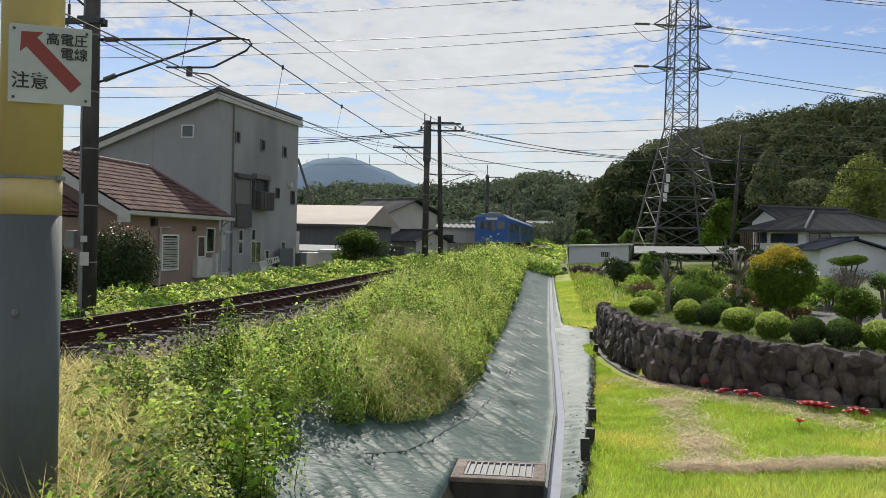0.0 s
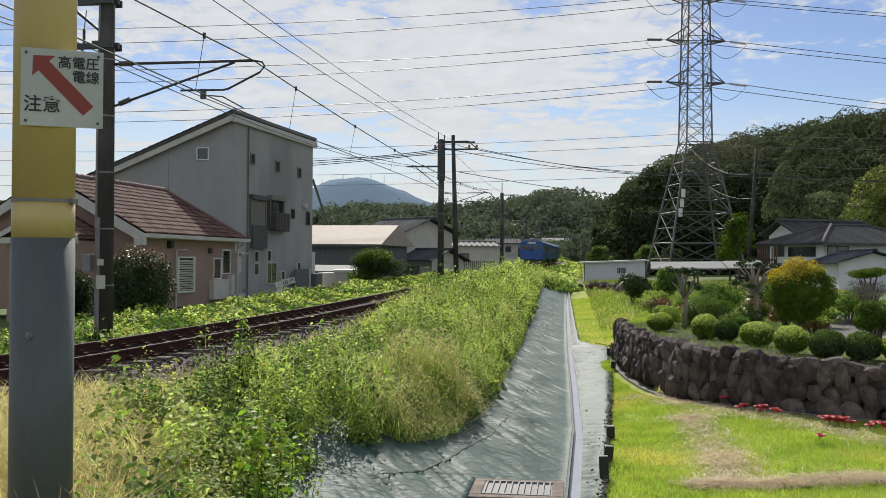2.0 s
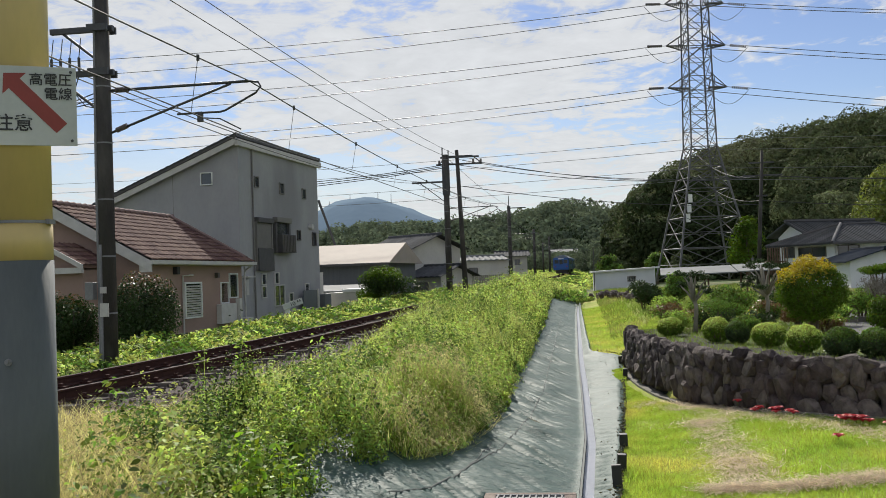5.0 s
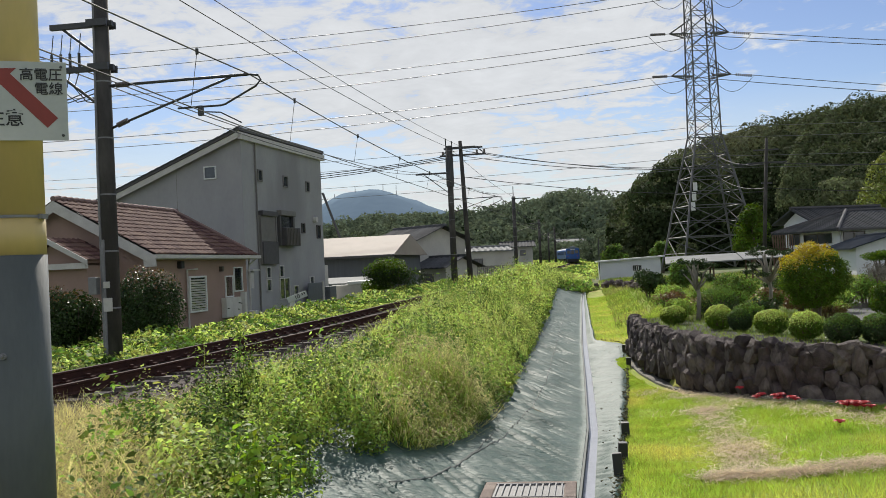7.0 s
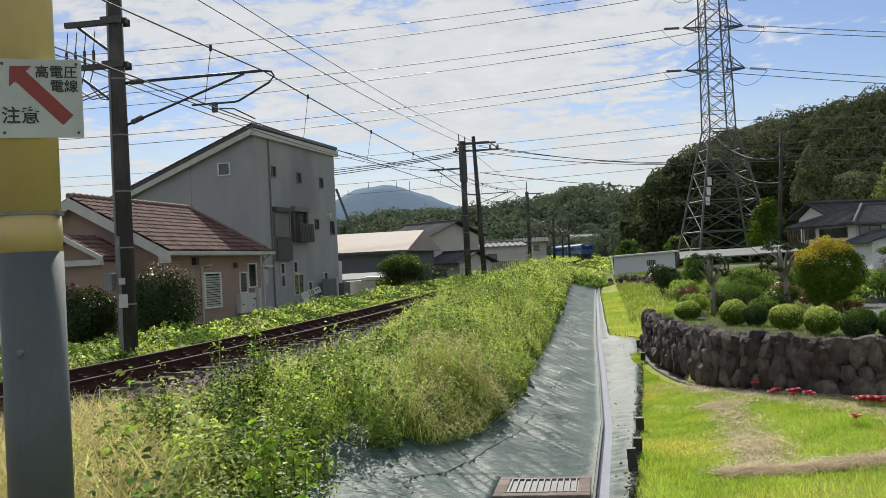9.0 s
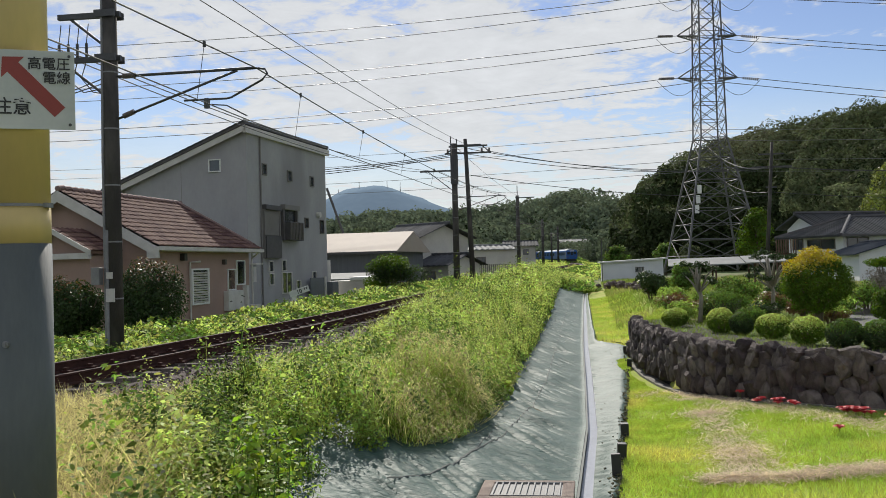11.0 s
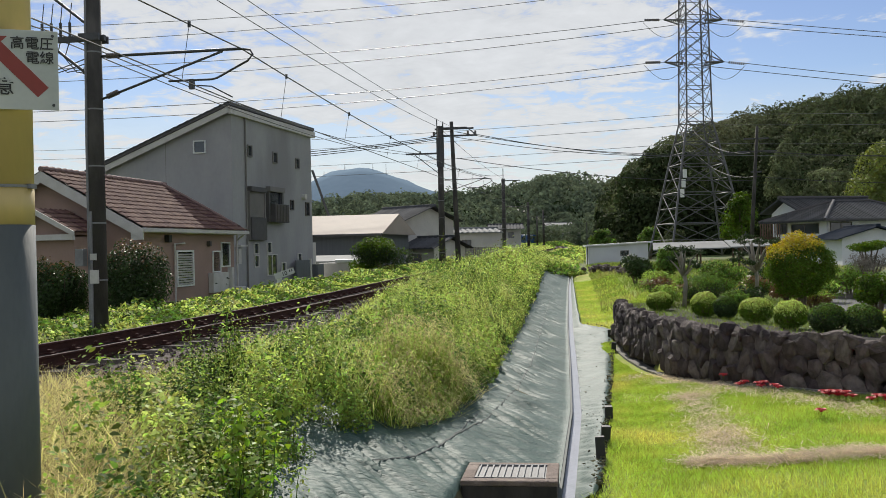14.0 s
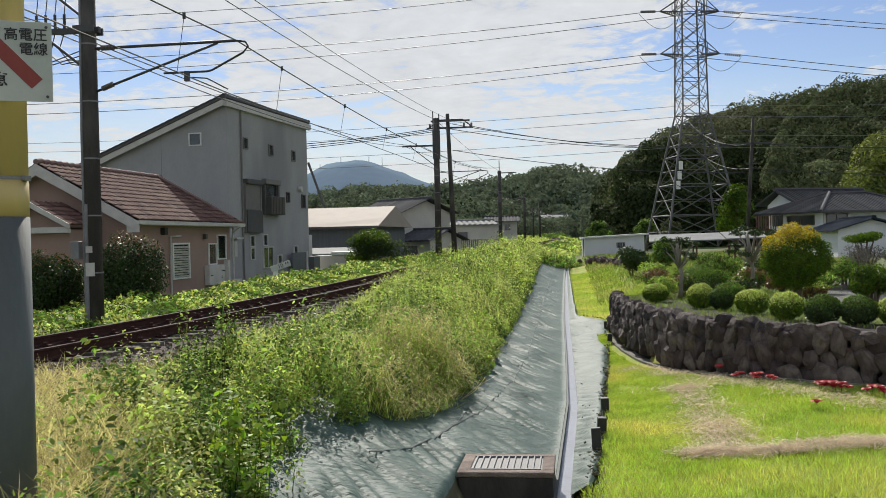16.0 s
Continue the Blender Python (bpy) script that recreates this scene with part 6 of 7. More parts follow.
def build_weeds():
    rnd = np.random.RandomState(21)
    tx = lambda y: track_x(y) + 1.4
    # mounds of broad leaves, each mound of one plant; finer farther off
    for y0, y1, count, n, size, r0, r1, six in ((4.2, 14, 620, 300, 0.019, 0.13, 0.34, True), (14, 30, 800, 240, 0.027, 0.2, 0.48, False), (30, 75, 950, 150, 0.05, 0.3, 0.8, False)):
        pts, nor, sz, slot = [], [], [], []
        x, y = scatter(rnd, count, tx, weed_edge, y0, y1)
        for px, py in zip(x, y):
            h = weed_height(px, py)
            if h < 0.06 or py < 5.7 and px < -2.1 or is_dry(px, py) and rnd.rand() < 0.88 or is_foxtail(px, py) and rnd.rand() < 0.45:
                continue
            h *= rnd.uniform(0.75, 1.35)
            r = min(rnd.uniform(r0, r1), 0.08 + max(0.05, weed_edge(py) - px))
            stand = math.hypot(px + 2.85, py - 9.0) < 0.45
            tone = soft_noise(px - 5, py, 0.8) + 0.3 * rnd.normal()
            k = int(n * (0.6 + r / r1))
            p, q = dome(rnd, (px, py, ground_z(px, py) + 0.02), r, max(0.12, h), k, 0.45, 0.4, -0.05)
            pts.append(p)
            nor.append(q * np.array((0.8, 0.8, 0.8)) + np.array((0, 0, 0.55)))
            sz.append(np.full(k, size * rnd.choice((0.7, 1.0, 1.0, 1.5))))
            # upper leaves get brighter slots, so sunlight on the mounds is painted in
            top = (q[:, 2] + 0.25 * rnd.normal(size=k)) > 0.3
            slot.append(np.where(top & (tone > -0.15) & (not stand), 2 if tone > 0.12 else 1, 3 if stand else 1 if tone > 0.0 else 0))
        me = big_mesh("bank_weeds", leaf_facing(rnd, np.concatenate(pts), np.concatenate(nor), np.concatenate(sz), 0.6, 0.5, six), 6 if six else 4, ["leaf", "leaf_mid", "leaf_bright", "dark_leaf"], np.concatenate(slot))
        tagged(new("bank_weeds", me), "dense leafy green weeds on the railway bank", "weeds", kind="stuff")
    # tall single shoots that stand out of the mounds
    lp, ln, st = [], [], Geo()
    for k in range(170):
        b = 8.4 + 36 * rnd.rand() ** 1.3
        a = rnd.uniform(tx(b) + 0.6, weed_edge(b) - 0.25)
        if k < 14:
            a, b = rnd.normal(-2.85, 0.16), rnd.normal(9.0, 0.2)
        hh = weed_height(a, b)
        if hh < 0.2:
            continue
        z0, z1 = ground_z(a, b), ground_z(a, b) + hh * 1.0 + rnd.uniform(0.06, 0.24)
        dx = rnd.uniform(-0.1, 0.1)
        st.tube([(a, b, z0), (a + dx * 0.4, b, z0 + (z1 - z0) * 0.6), (a + dx, b, z1)], [0.0035, 0.003, 0.002], 4)
        for j in range(70):
            u = rnd.uniform(0.3, 1.0)
            ang = rnd.uniform(0, 6.28)
            w = 0.13 * (1.15 - u) + 0.02
            lp.append((a + dx * u + math.cos(ang) * w, b + math.sin(ang) * w, z0 + (z1 - z0) * u))
            ln.append((math.cos(ang) * 0.5, math.sin(ang) * 0.5, 0.8))
    lp = np.array(lp)
    sh = tagged(new("weed_shoots", big_mesh("weed_shoots", leaf_facing(rnd, lp, np.array(ln), 0.02 + 0.0006 * lp[:, 1], 0.45, 0.42), 4, ["leaf_mid", "leaf"], (rnd.rand(len(lp)) < 0.45).astype(int))), "tall leafy shoots standing out of the bank weeds", "weeds", kind="stuff")
    part("stem", st, "leaf", sh)
    # long thin grasses through the weeds
    bp, bh = [], []
    for n, y0, y1, hh in ((3000, 9, 16, 0.12), (7000, 16, 40, 0.26), (6000, 40, 74, 0.4)):
        x, y = scatter(rnd, n, tx, weed_edge, y0, y1)
        for a, b in zip(x, y):
            h = weed_height(a, b)
            if h < 0.05 or (is_dry(a, b) and rnd.rand() < 0.8):
                continue
            bp.append((a, b, ground_z(a, b) + h * 0.55))
            bh.append(hh + h * 0.35)
    me = big_mesh("bank_grass", blade_verts(rnd, np.array(bp), np.array(bh), 0.0035 + 0.006 * (np.array(bp)[:, 1] > 20), 0.45), 3, "leaf_bright")
    tagged(new("bank_grass", me), "long green grass among the bank weeds", "grass", kind="stuff")
    # dry seeding grass: fringe over the sheet, and the straw-coloured patch near the crossing
    bp, bh = [], []
    for _ in range(42000):
        a, b = rnd.uniform(-7.2, -2.0), rnd.uniform(4.3, 10.4)
        if a > -0.2 - 0.38 * b + 0.25 * rnd.normal() or a < track_x(b) + 1.75 or (b > 9.6 and a < -5.4):
            continue
        bp.append((a, b, ground_z(a, b) + 0.02 + (0.2 + 0.2 * max(0, soft_noise(a, b, 1.1) + 0.3)) * rnd.rand()))
        bh.append(0.13 + 0.12 * soft_noise(a, b, 1.5) + 0.12 * rnd.rand())
    for _ in range(2400):
        b = rnd.uniform(9.4, 30) if rnd.rand() < 0.5 else rnd.uniform(9.6, 14)
        e = weed_edge(b)
        a = e - abs(rnd.normal()) * 0.55 + 0.06
        if soft_noise(a, b, 0.55) < 0.02 and b > 13.5:
            continue
        bp.append((a, b, ground_z(a, b) + weed_height(a, b) * rnd.uniform(0.3, 1.0)))
        bh.append(0.2)
    for _ in range(4500):
        a, b = rnd.uniform(-5.6, -3.4), rnd.uniform(11.5, 20)
        if a < track_x(b) + 1.5:
            continue
        bp.append((a, b, ground_z(a, b) + weed_height(a, b) * 0.6))
        bh.append(0.16)
    me = big_mesh("dry_grass", blade_verts(rnd, np.array(bp), np.array(bh), 0.0042, 1.0), 3, "seed")
    tagged(new("dry_grass", me), "straw-coloured seeding grass at the edge of the bank", "grass", kind="stuff")
    # foxtail grass: arching blades and drooping pale seed heads
    rows, slot = [], []

    def arch(c, d, ln, rise, w, m, steps=4, droop=1.3):
        side = d.cross(Vector((0, 0, 1))) * w
        pr = None
        for k in range(steps + 1):
            t = k / steps
            p = c + d * ln * t + Vector((0, 0, rise * (1.9 * t - droop * t * t)))
            e = side * (1.0 - 0.8 * t if m < 2 else 0.4 + 1.2 * math.sin(math.pi * min(1, t + 0.1)))
            if pr:
                rows.extend([pr[0], pr[1], p + e, p - e])
                slot.append(m)
            pr = (p - e, p + e)
        return p
    made = 0
    while made < 4200:
        b = rnd.uniform(9.7, 13) if rnd.rand() < 0.22 else 12 + 20 * rnd.rand() ** 1.4
        e = weed_edge(b)
        a = rnd.uniform(-2.1, e) if b < 12.8 else rnd.uniform(tx(b) + 0.3, e)
        edge = e - a < 0.35 and b < 18 and rnd.rand() < 0.5
        if not (is_foxtail(a, b) or edge):
            continue
        made += 1
        h = max(0.16, weed_height(a, b)) * rnd.uniform(0.5, 1.05)
        d = Vector((rnd.uniform(-0.3, 1.0), rnd.uniform(-0.9, 0.5), 0)).normalized()
        c = Vector((a, b, ground_z(a, b) + h * 0.25))
        fat = 1 + 0.03 * (b - 10)
        arch(c, d, rnd.uniform(0.1, 0.3), h * 0.75, 0.006 * fat, int(rnd.rand() < 0.45), 4, 1.25)
        if rnd.rand() < 0.5:
            tip = arch(c, d, rnd.uniform(0.05, 0.15), h * 0.95, 0.0018 * fat, 1, 3, 0.75)
            arch(tip, d, rnd.uniform(0.05, 0.09), 0.022, 0.0065 * fat, 2, 4, 3.4)
    me = big_mesh("foxtail_grass", np.array([tuple(v) for v in rows]), 4, ["leaf_bright", "leaf_mid", "seed"], slot)
    tagged(new("foxtail_grass", me), "arching foxtail grass with pale seed heads", "grass", kind="stuff")
    # weeds on the far side of the track
    lp, lm = [], []
    for _ in range(60000):
        b = 11 + 75 * rnd.rand() ** 1.5
        t = rnd.rand()
        a = track_x(b) - 1.75 - 4.6 * t
        h = (0.16 + 0.42 * smooth(0.05, 0.45, t)) * (0.8 + 0.7 * soft_noise(a, b, 1.1)) * smooth(1.0, 0.85, t)
        if h < 0.05:
            continue
        lp.append((a, b, ground_z(a, b) + 0.03 + h * (1 - 0.8 * rnd.rand() ** 2)))
        lm.append(1 if soft_noise(a, b + 50, 0.9) > -0.1 and rnd.rand() < 0.7 else 0)
    lp = np.array(lp)
    me = big_mesh("trackside_weeds", leaf_verts(rnd, lp, 0.04 + 0.0011 * lp[:, 1], 0.4, 0.42), 4, ["leaf", "leaf_bright"], lm)
    tagged(new("trackside_weeds", me), "low bright green weeds beyond the track", "weeds", kind="stuff")
    # rank grass and brush farther along the line, both sides
    lp, lm = [], []
    for _ in range(60000):
        b = rnd.uniform(66, 330)
        d = rnd.uniform(1.6, 9)
        a = track_x(b) + (d if rnd.rand() < 0.6 else -d)
        if 0.6 < a < 9 and 66 < b < 101:
            continue
        h = 0.5 + 0.5 * soft_noise(a, b, 0.25) + 0.55 * smooth(2, 5, d) * (0.3 if 66 < b < 100 else 1)
        lp.append((a, b, max(ground_z(a, b), 0.3) + max(0.1, h) * rnd.rand()))
        lm.append(1 if soft_noise(a, b, 0.12) > 0 else 0)
    lp = np.array(lp)
    me = big_mesh("line_brush", leaf_verts(rnd, lp, 0.09 + 0.0008 * lp[:, 1], 0.3, 0.4), 4, ["leaf", "leaf_bright"], lm)
    tagged(new("line_brush", me), "rank grass and brush along the far line", "weeds", kind="stuff")
    # bright lobed plant and lower leafy growth near the crossing
    for name, label, cx, cy, sx, sy, stems, h0, h1, size, mk, per in (("broadleaf_shoots", "bright broad-leaved shoots at the end of the bank", -1.78, 6.2, 0.12, 0.16, 9, 0.45, 0.78, 0.034, "leaf_fresh", 34),
                                                                 ("leafy_growth", "low leafy growth with pale tips near the crossing", -2.35, 6.2, 0.42, 0.36, 70, 0.14, 0.36, 0.021, "leaf_mid", 34),
                                                                 ("leafy_growth", "low leafy growth with pale tips near the crossing", -2.75, 7.9, 0.34, 0.6, 80, 0.2, 0.46, 0.022, "leaf_mid", 30)):
        lp, ln = [], []
        st = Geo()
        for k in range(stems):
            bx, by = rnd.normal(cx, sx), rnd.normal(cy, sy)
            h = rnd.uniform(h0, h1)
            z = ground_z(bx, by)
            lx = rnd.uniform(-0.08, 0.08)
            st.tube([(bx, by, z - 0.02), (bx + lx * 0.4, by, z + h * 0.6), (bx + lx, by, z + h)], [0.005, 0.004, 0.002], 4)
            for j in range(per):
                u = 0.12 + 0.88 * rnd.rand() ** 0.8
                ang = rnd.uniform(0, 6.28)
                w = rnd.uniform(0.03, 0.1) * (1.2 - 0.6 * u)
                lp.append((bx + lx * u + math.cos(ang) * w, by + math.sin(ang) * w, z + h * u))
                ln.append((math.cos(ang) * 0.45, math.sin(ang) * 0.45, 0.85))
        pl = big_mesh(name, leaf_facing(rnd, np.array(lp), np.array(ln), size, 0.45, 0.5, True), 6, mk)
        sh = tagged(new(name, pl), label, "plant", kind="stuff")
        part("stem", st, "leaf", sh)


# ---- lawn ----
def build_lawn():
    rnd = np.random.RandomState(8)
    bp = []
    lim = lambda y: min(8.5, wall_x_of_y(y) - 0.3) if 12 < y < 22.6 else (8.5 if y <= 12 else 2.6)
    for n, y0, y1 in ((50000, 5.6, 9.2), (120000, 9.2, 14), (70000, 14, 24), (30000, 24, 60)):
        y = rnd.uniform(y0, y1, n)
        f = rnd.rand(n)
        for yy, ff in zip(y, f):
            lo = edge_x(yy) + 0.03 if yy > 8.8 else gutter_x(max(8, yy)) + 0.2
            hi = lim(yy)
            x = lo + (hi - lo) * ff
            if x > 0.25 * yy + 3.2:
                continue
            bp.append((x, yy, ground_z(x, yy) - 0.02))
    bp = np.array(bp)
    tuft = np.array([max(0.0, soft_noise(a, b, 1.3) + 0.5 * soft_noise(a, b, 4.0)) for a, b, _ in bp])
    h = 0.038 + 0.055 * tuft + 0.02 * (bp[:, 1] > 24) + 0.03 * (bp[:, 1] < 9.2)
    me = big_mesh("lawn_grass", blade_verts(rnd, bp, h, 0.004 + 0.004 * (bp[:, 1] > 16), 0.5), 3, "blade")
    tagged(new("lawn_grass", me), "bright yellow-green mown lawn grass", "grass", kind="stuff")
    # grass in the garden
    bp = []
    for _ in range(40000):
        y = rnd.uniform(13.5, 34)
        x = rnd.uniform(1.6, 8)
        if not in_garden(x, y) or x > 0.3 * y + 2:
            continue
        bp.append((x, y, ground_z(x, y) - 0.02))
    low = len(bp)
    for _ in range(34000):
        y = rnd.uniform(32, 92)
        x = rnd.uniform(1.3, 16)
        if x > 0.3 * y or (1.0 < x < 8 and y > 91):
            continue
        bp.append((x, y, ground_z(x, y) - 0.03))
    hh = np.full(len(bp), 0.07)
    hh[low:] = 0.2
    ww = np.full(len(bp), 0.006)
    ww[low:] = 0.02
    me = big_mesh("garden_grass", blade_verts(rnd, np.array(bp), hh, ww, 0.5), 3, "meadow")
    tagged(new("garden_grass", me), "short grass between the garden shrubs", "grass", kind="stuff")
    # raked lines of straw
    lines = [([(2.02, 14.4), (2.11, 14.0), (2.13, 12.7), (2.08, 11.4), (2.1, 10.7), (2.02, 10.1)], 0.19, 3400, 0.04),
             ([(1.62, 9.95), (2.05, 9.75), (2.6, 9.62), (3.0, 9.66), (3.5, 9.75), (4.2, 9.8)], 0.13, 4200, 0.05),
             ([(1.5, 16.8), (2.0, 15.9), (2.48, 14.9), (3.38, 13.3), (4.14, 11.8)], 0.24, 3600, 0.02)]
    for pts, w, n, pile in lines:
        v = []
        pv = [Vector(p) for p in pts]
        for _ in range(n):
            k = rnd.randint(len(pv) - 1)
            p = pv[k].lerp(pv[k + 1], rnd.rand()) + Vector(rnd.normal(size=2)) * w * (0.6 + 0.6 * rnd.rand())
            z = ground_z(p.x, p.y) + 0.01 + pile * rnd.rand() ** 2
            a = rnd.uniform(0, 2 * math.pi)
            d = Vector((math.cos(a), math.sin(a), rnd.uniform(-0.25, 0.35))) * rnd.uniform(0.04, 0.12)
            s = Vector((-d.y, d.x, 0)).normalized() * 0.005
            c = Vector((p.x, p.y, z))
            v += [c - d - s, c - d + s, c + d + Vector((0, 0, 0.0))]
        me = big_mesh("straw_row", np.array([tuple(q) for q in v]), 3, "straw")
        tagged(new("straw_row", me), "raked row of dry brown cut grass", "cut grass", kind="stuff")
    # red spider lilies along the wall foot
    for x, y, n in ((2.70, 15.4, 1), (2.84, 14.75, 2), (3.06, 14.3, 3), (3.22, 14.05, 2), (3.72, 13.4, 5), (3.84, 13.3, 5), (3.95, 13.25, 3), (4.2, 12.98, 2), (4.33, 12.9, 3), (4.05, 12.2, 0), (3.35, 12.05, 1)):
        for k in range(n):
            fx, fy = x + rnd.uniform(-0.06, 0.06), y - 0.35 + rnd.uniform(-0.04, 0.04)
            z = ground_z(fx, fy)
            fl = thing("spider_lily", "red spider lily on a thin green stem", "flower", pose(fx, fy, z), "red flowers at the wall foot")
            h = rnd.uniform(0.05, 0.11)
            part("stem", Geo().tube([(0, 0, -0.02), (0, 0, h)], 0.0028, 5), "leaf", fl)
            g = Geo()
            for j in range(16):
                a = j * 2 * math.pi / 16 + rnd.uniform(-0.2, 0.2)
                d = Vector((math.cos(a), math.sin(a), 0))
                s = Vector((-d.y, d.x, 0)) * 0.013
                b0, b1, b2 = Vector((0, 0, h)), d * 0.055 + Vector((0, 0, h + 0.04)), d * 0.085 + Vector((0, 0, h + 0.015))
                g.add([b0 - s, b0 + s, b1 + s, b1 - s], [(0, 1, 2, 3)]).add([b1 - s, b1 + s, b2], [(0, 1, 2)])
            part("petals", g, "red", fl)


# ---- shrubs and trees ----
def shrub(name, label, category, base, r, height, mk, n, size, rnd, stem=0.3, group="", lumps=9, bark="bark", tips=None, hollow=0.86, round_it=True):
    """A clipped or loose shrub: stems and a crown of many small leaves."""
    x, y = base
    z = ground_z(x, y)
    th = thing(name, label, category, pose(x, y, z), group)
    g = Geo()
    cz = height - r[2]
    for k in range(5):
        a = k * 1.256 + rnd.uniform(-0.3, 0.3)
        g.tube([(0.02 * math.cos(a), 0.02 * math.sin(a), -0.05), (0.25 * r[0] * math.cos(a), 0.25 * r[1] * math.sin(a), cz * 0.7), (0.55 * r[0] * math.cos(a), 0.55 * r[1] * math.sin(a), cz + 0.2 * r[2])], [0.035 * stem * 3, 0.025 * stem * 3, 0.01], 6)
    part("stem", g, bark, th)
    if round_it:
        p = rnd.normal(size=(n, 3))
        p /= np.linalg.norm(p, axis=1)[:, None]
        o = Vector(rnd.uniform(-9, 9, 3))
        bump = np.array([1 + 0.10 * noise.noise(Vector(q) * 2.2 + o) + 0.05 * noise.noise(Vector(q) * 6 + o) for q in p])
        p = p * (rnd.uniform(hollow, 1.0, n) * bump)[:, None] * np.array(r) + np.array([0, 0, cz])
    else:
        p = crown_points(rnd, (0, 0, cz), np.array(r) * 1.0, n, lumps, hollow)
    slots = None
    mats = [mk]
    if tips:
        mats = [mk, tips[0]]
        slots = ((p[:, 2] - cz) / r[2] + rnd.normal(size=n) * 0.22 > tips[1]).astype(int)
    nor = (p - np.array([0, 0, cz])) / np.array(r)
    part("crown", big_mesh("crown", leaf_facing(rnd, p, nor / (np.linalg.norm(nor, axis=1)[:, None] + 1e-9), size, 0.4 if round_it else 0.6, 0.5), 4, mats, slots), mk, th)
    return th


def garden_at(x, y):
    """Moves a plan point out to the garden's level."""
    return 0.54 + (x - 0.54) * 1.08, -0.42 + (y + 0.42) * 1.08


def build_plants():
    rnd = np.random.RandomState(77)
    balls = [((2.65, 16.8), 0.27, 0.24, 0.56, "bush"), ((2.93, 16.38), 0.22, 0.21, 0.48, "camellia"), ((3.27, 15.51), 0.29, 0.22, 0.52, "bush"), ((3.54, 14.33), 0.27, 0.23, 0.5, "bush"), ((3.88, 13.66), 0.27, 0.225, 0.48, "camellia"),
             ((4.29, 13.46), 0.275, 0.22, 0.46, "camellia"), ((2.03, 18.48), 0.27, 0.20, 0.48, "bush"), ((3.01, 19.76), 0.43, 0.36, 0.74, "camellia"), ((4.72, 13.3), 0.26, 0.22, 0.46, "bush")]
    for p, r, rz, h, mk in balls:
        # sunlit tops put into the colour: upper leaves take a lighter leaf material
        shrub("clipped_bush", "round clipped bush, coloured dark below and sunlit on top" if mk == "bush" else "round clipped bush with dark green leaves", "bush", garden_at(*p), (r, r, rz), rz * 1.88, mk, 4600, 0.017, rnd, group="clipped garden bushes", tips=("leaf_bright" if mk == "bush" else "leaf", 0.25))
    # big tree with yellow tips
    bx, by = garden_at(4.27, 17.0)
    z = ground_z(bx, by)
    th = thing("garden_tree", "rounded garden tree with yellow-orange autumn tips", "tree", pose(bx, by, z))
    g = Geo()
    for k in range(6):
        a = k * 1.05 + 0.3
        g.tube([(0.03 * math.cos(a), 0.03 * math.sin(a), -0.05), (0.06 * math.cos(a), 0.06 * math.sin(a), 0.35), (0.4 * math.cos(a), 0.4 * math.sin(a), 0.85)], [0.035, 0.03, 0.012], 7)
    part("trunk", g, "bark", th)
    p = rnd.normal(size=(19000, 3))
    p /= np.linalg.norm(p, axis=1)[:, None]
    lump = np.array([1 + 0.24 * noise.noise(Vector(q) * 2.4) + 0.14 * noise.noise(Vector(q) * 6) for q in p])
    p = p * (rnd.uniform(0.55, 1.0, len(p)) ** 0.5 * lump)[:, None] * np.array((0.60, 0.58, 0.58)) + np.array((-0.02, 0, 0.88))
    sl = (p[:, 2] - 0.25 * p[:, 0] + rnd.normal(size=len(p)) * 0.09 > 1.2).astype(int)
    nor = p - np.array((0, 0, 0.88))
    part("crown", big_mesh("crown", leaf_facing(rnd, p, nor / (np.linalg.norm(nor, axis=1)[:, None] + 1e-9), 0.024, 0.55, 0.4), 4, ["bush", "yellow_leaf"], sl), "bush", th)
    # spreading pruned trees with pale trunks
    for (px, py), h, spread, cl in (((2.58, 19.45), 1.25, 0.42, 7), ((4.06, 20.2), 1.35, 0.75, 11)):
        x, y = garden_at(px, py)
        th = thing("pruned_tree", "sparse pruned garden tree with a pale crooked trunk", "tree", pose(x, y, ground_z(x, y)), "pruned trees")
        g = Geo()
        top = Vector((-0.06, 0, h))
        g.tube([(0, 0, -0.05), (0.04, 0, h * 0.4), (-0.02, 0, h * 0.72), top], [0.05, 0.042, 0.036, 0.022], 8)
        pp = []
        for k in range(cl):
            a = k * 2.4
            c = Vector((math.cos(a) * spread * rnd.uniform(0.35, 1), math.sin(a) * spread * 0.7, h * rnd.uniform(0.62, 1.08)))
            g.tube([(0.0, 0, h * 0.5), Vector((c.x * 0.5, c.y * 0.5, c.z * 0.85)), c], [0.03, 0.02, 0.008], 6)
            pp.append(crown_points(rnd, tuple(c), (0.2, 0.2, 0.1), 380, 6, 0.3))
        part("trunk", g, "pale_bark", th, smooth=True)
        part("crown", big_mesh("crown", leaf_verts(rnd, np.concatenate(pp), 0.022, 0.3, 0.45), 4, "camellia"), "camellia", th)
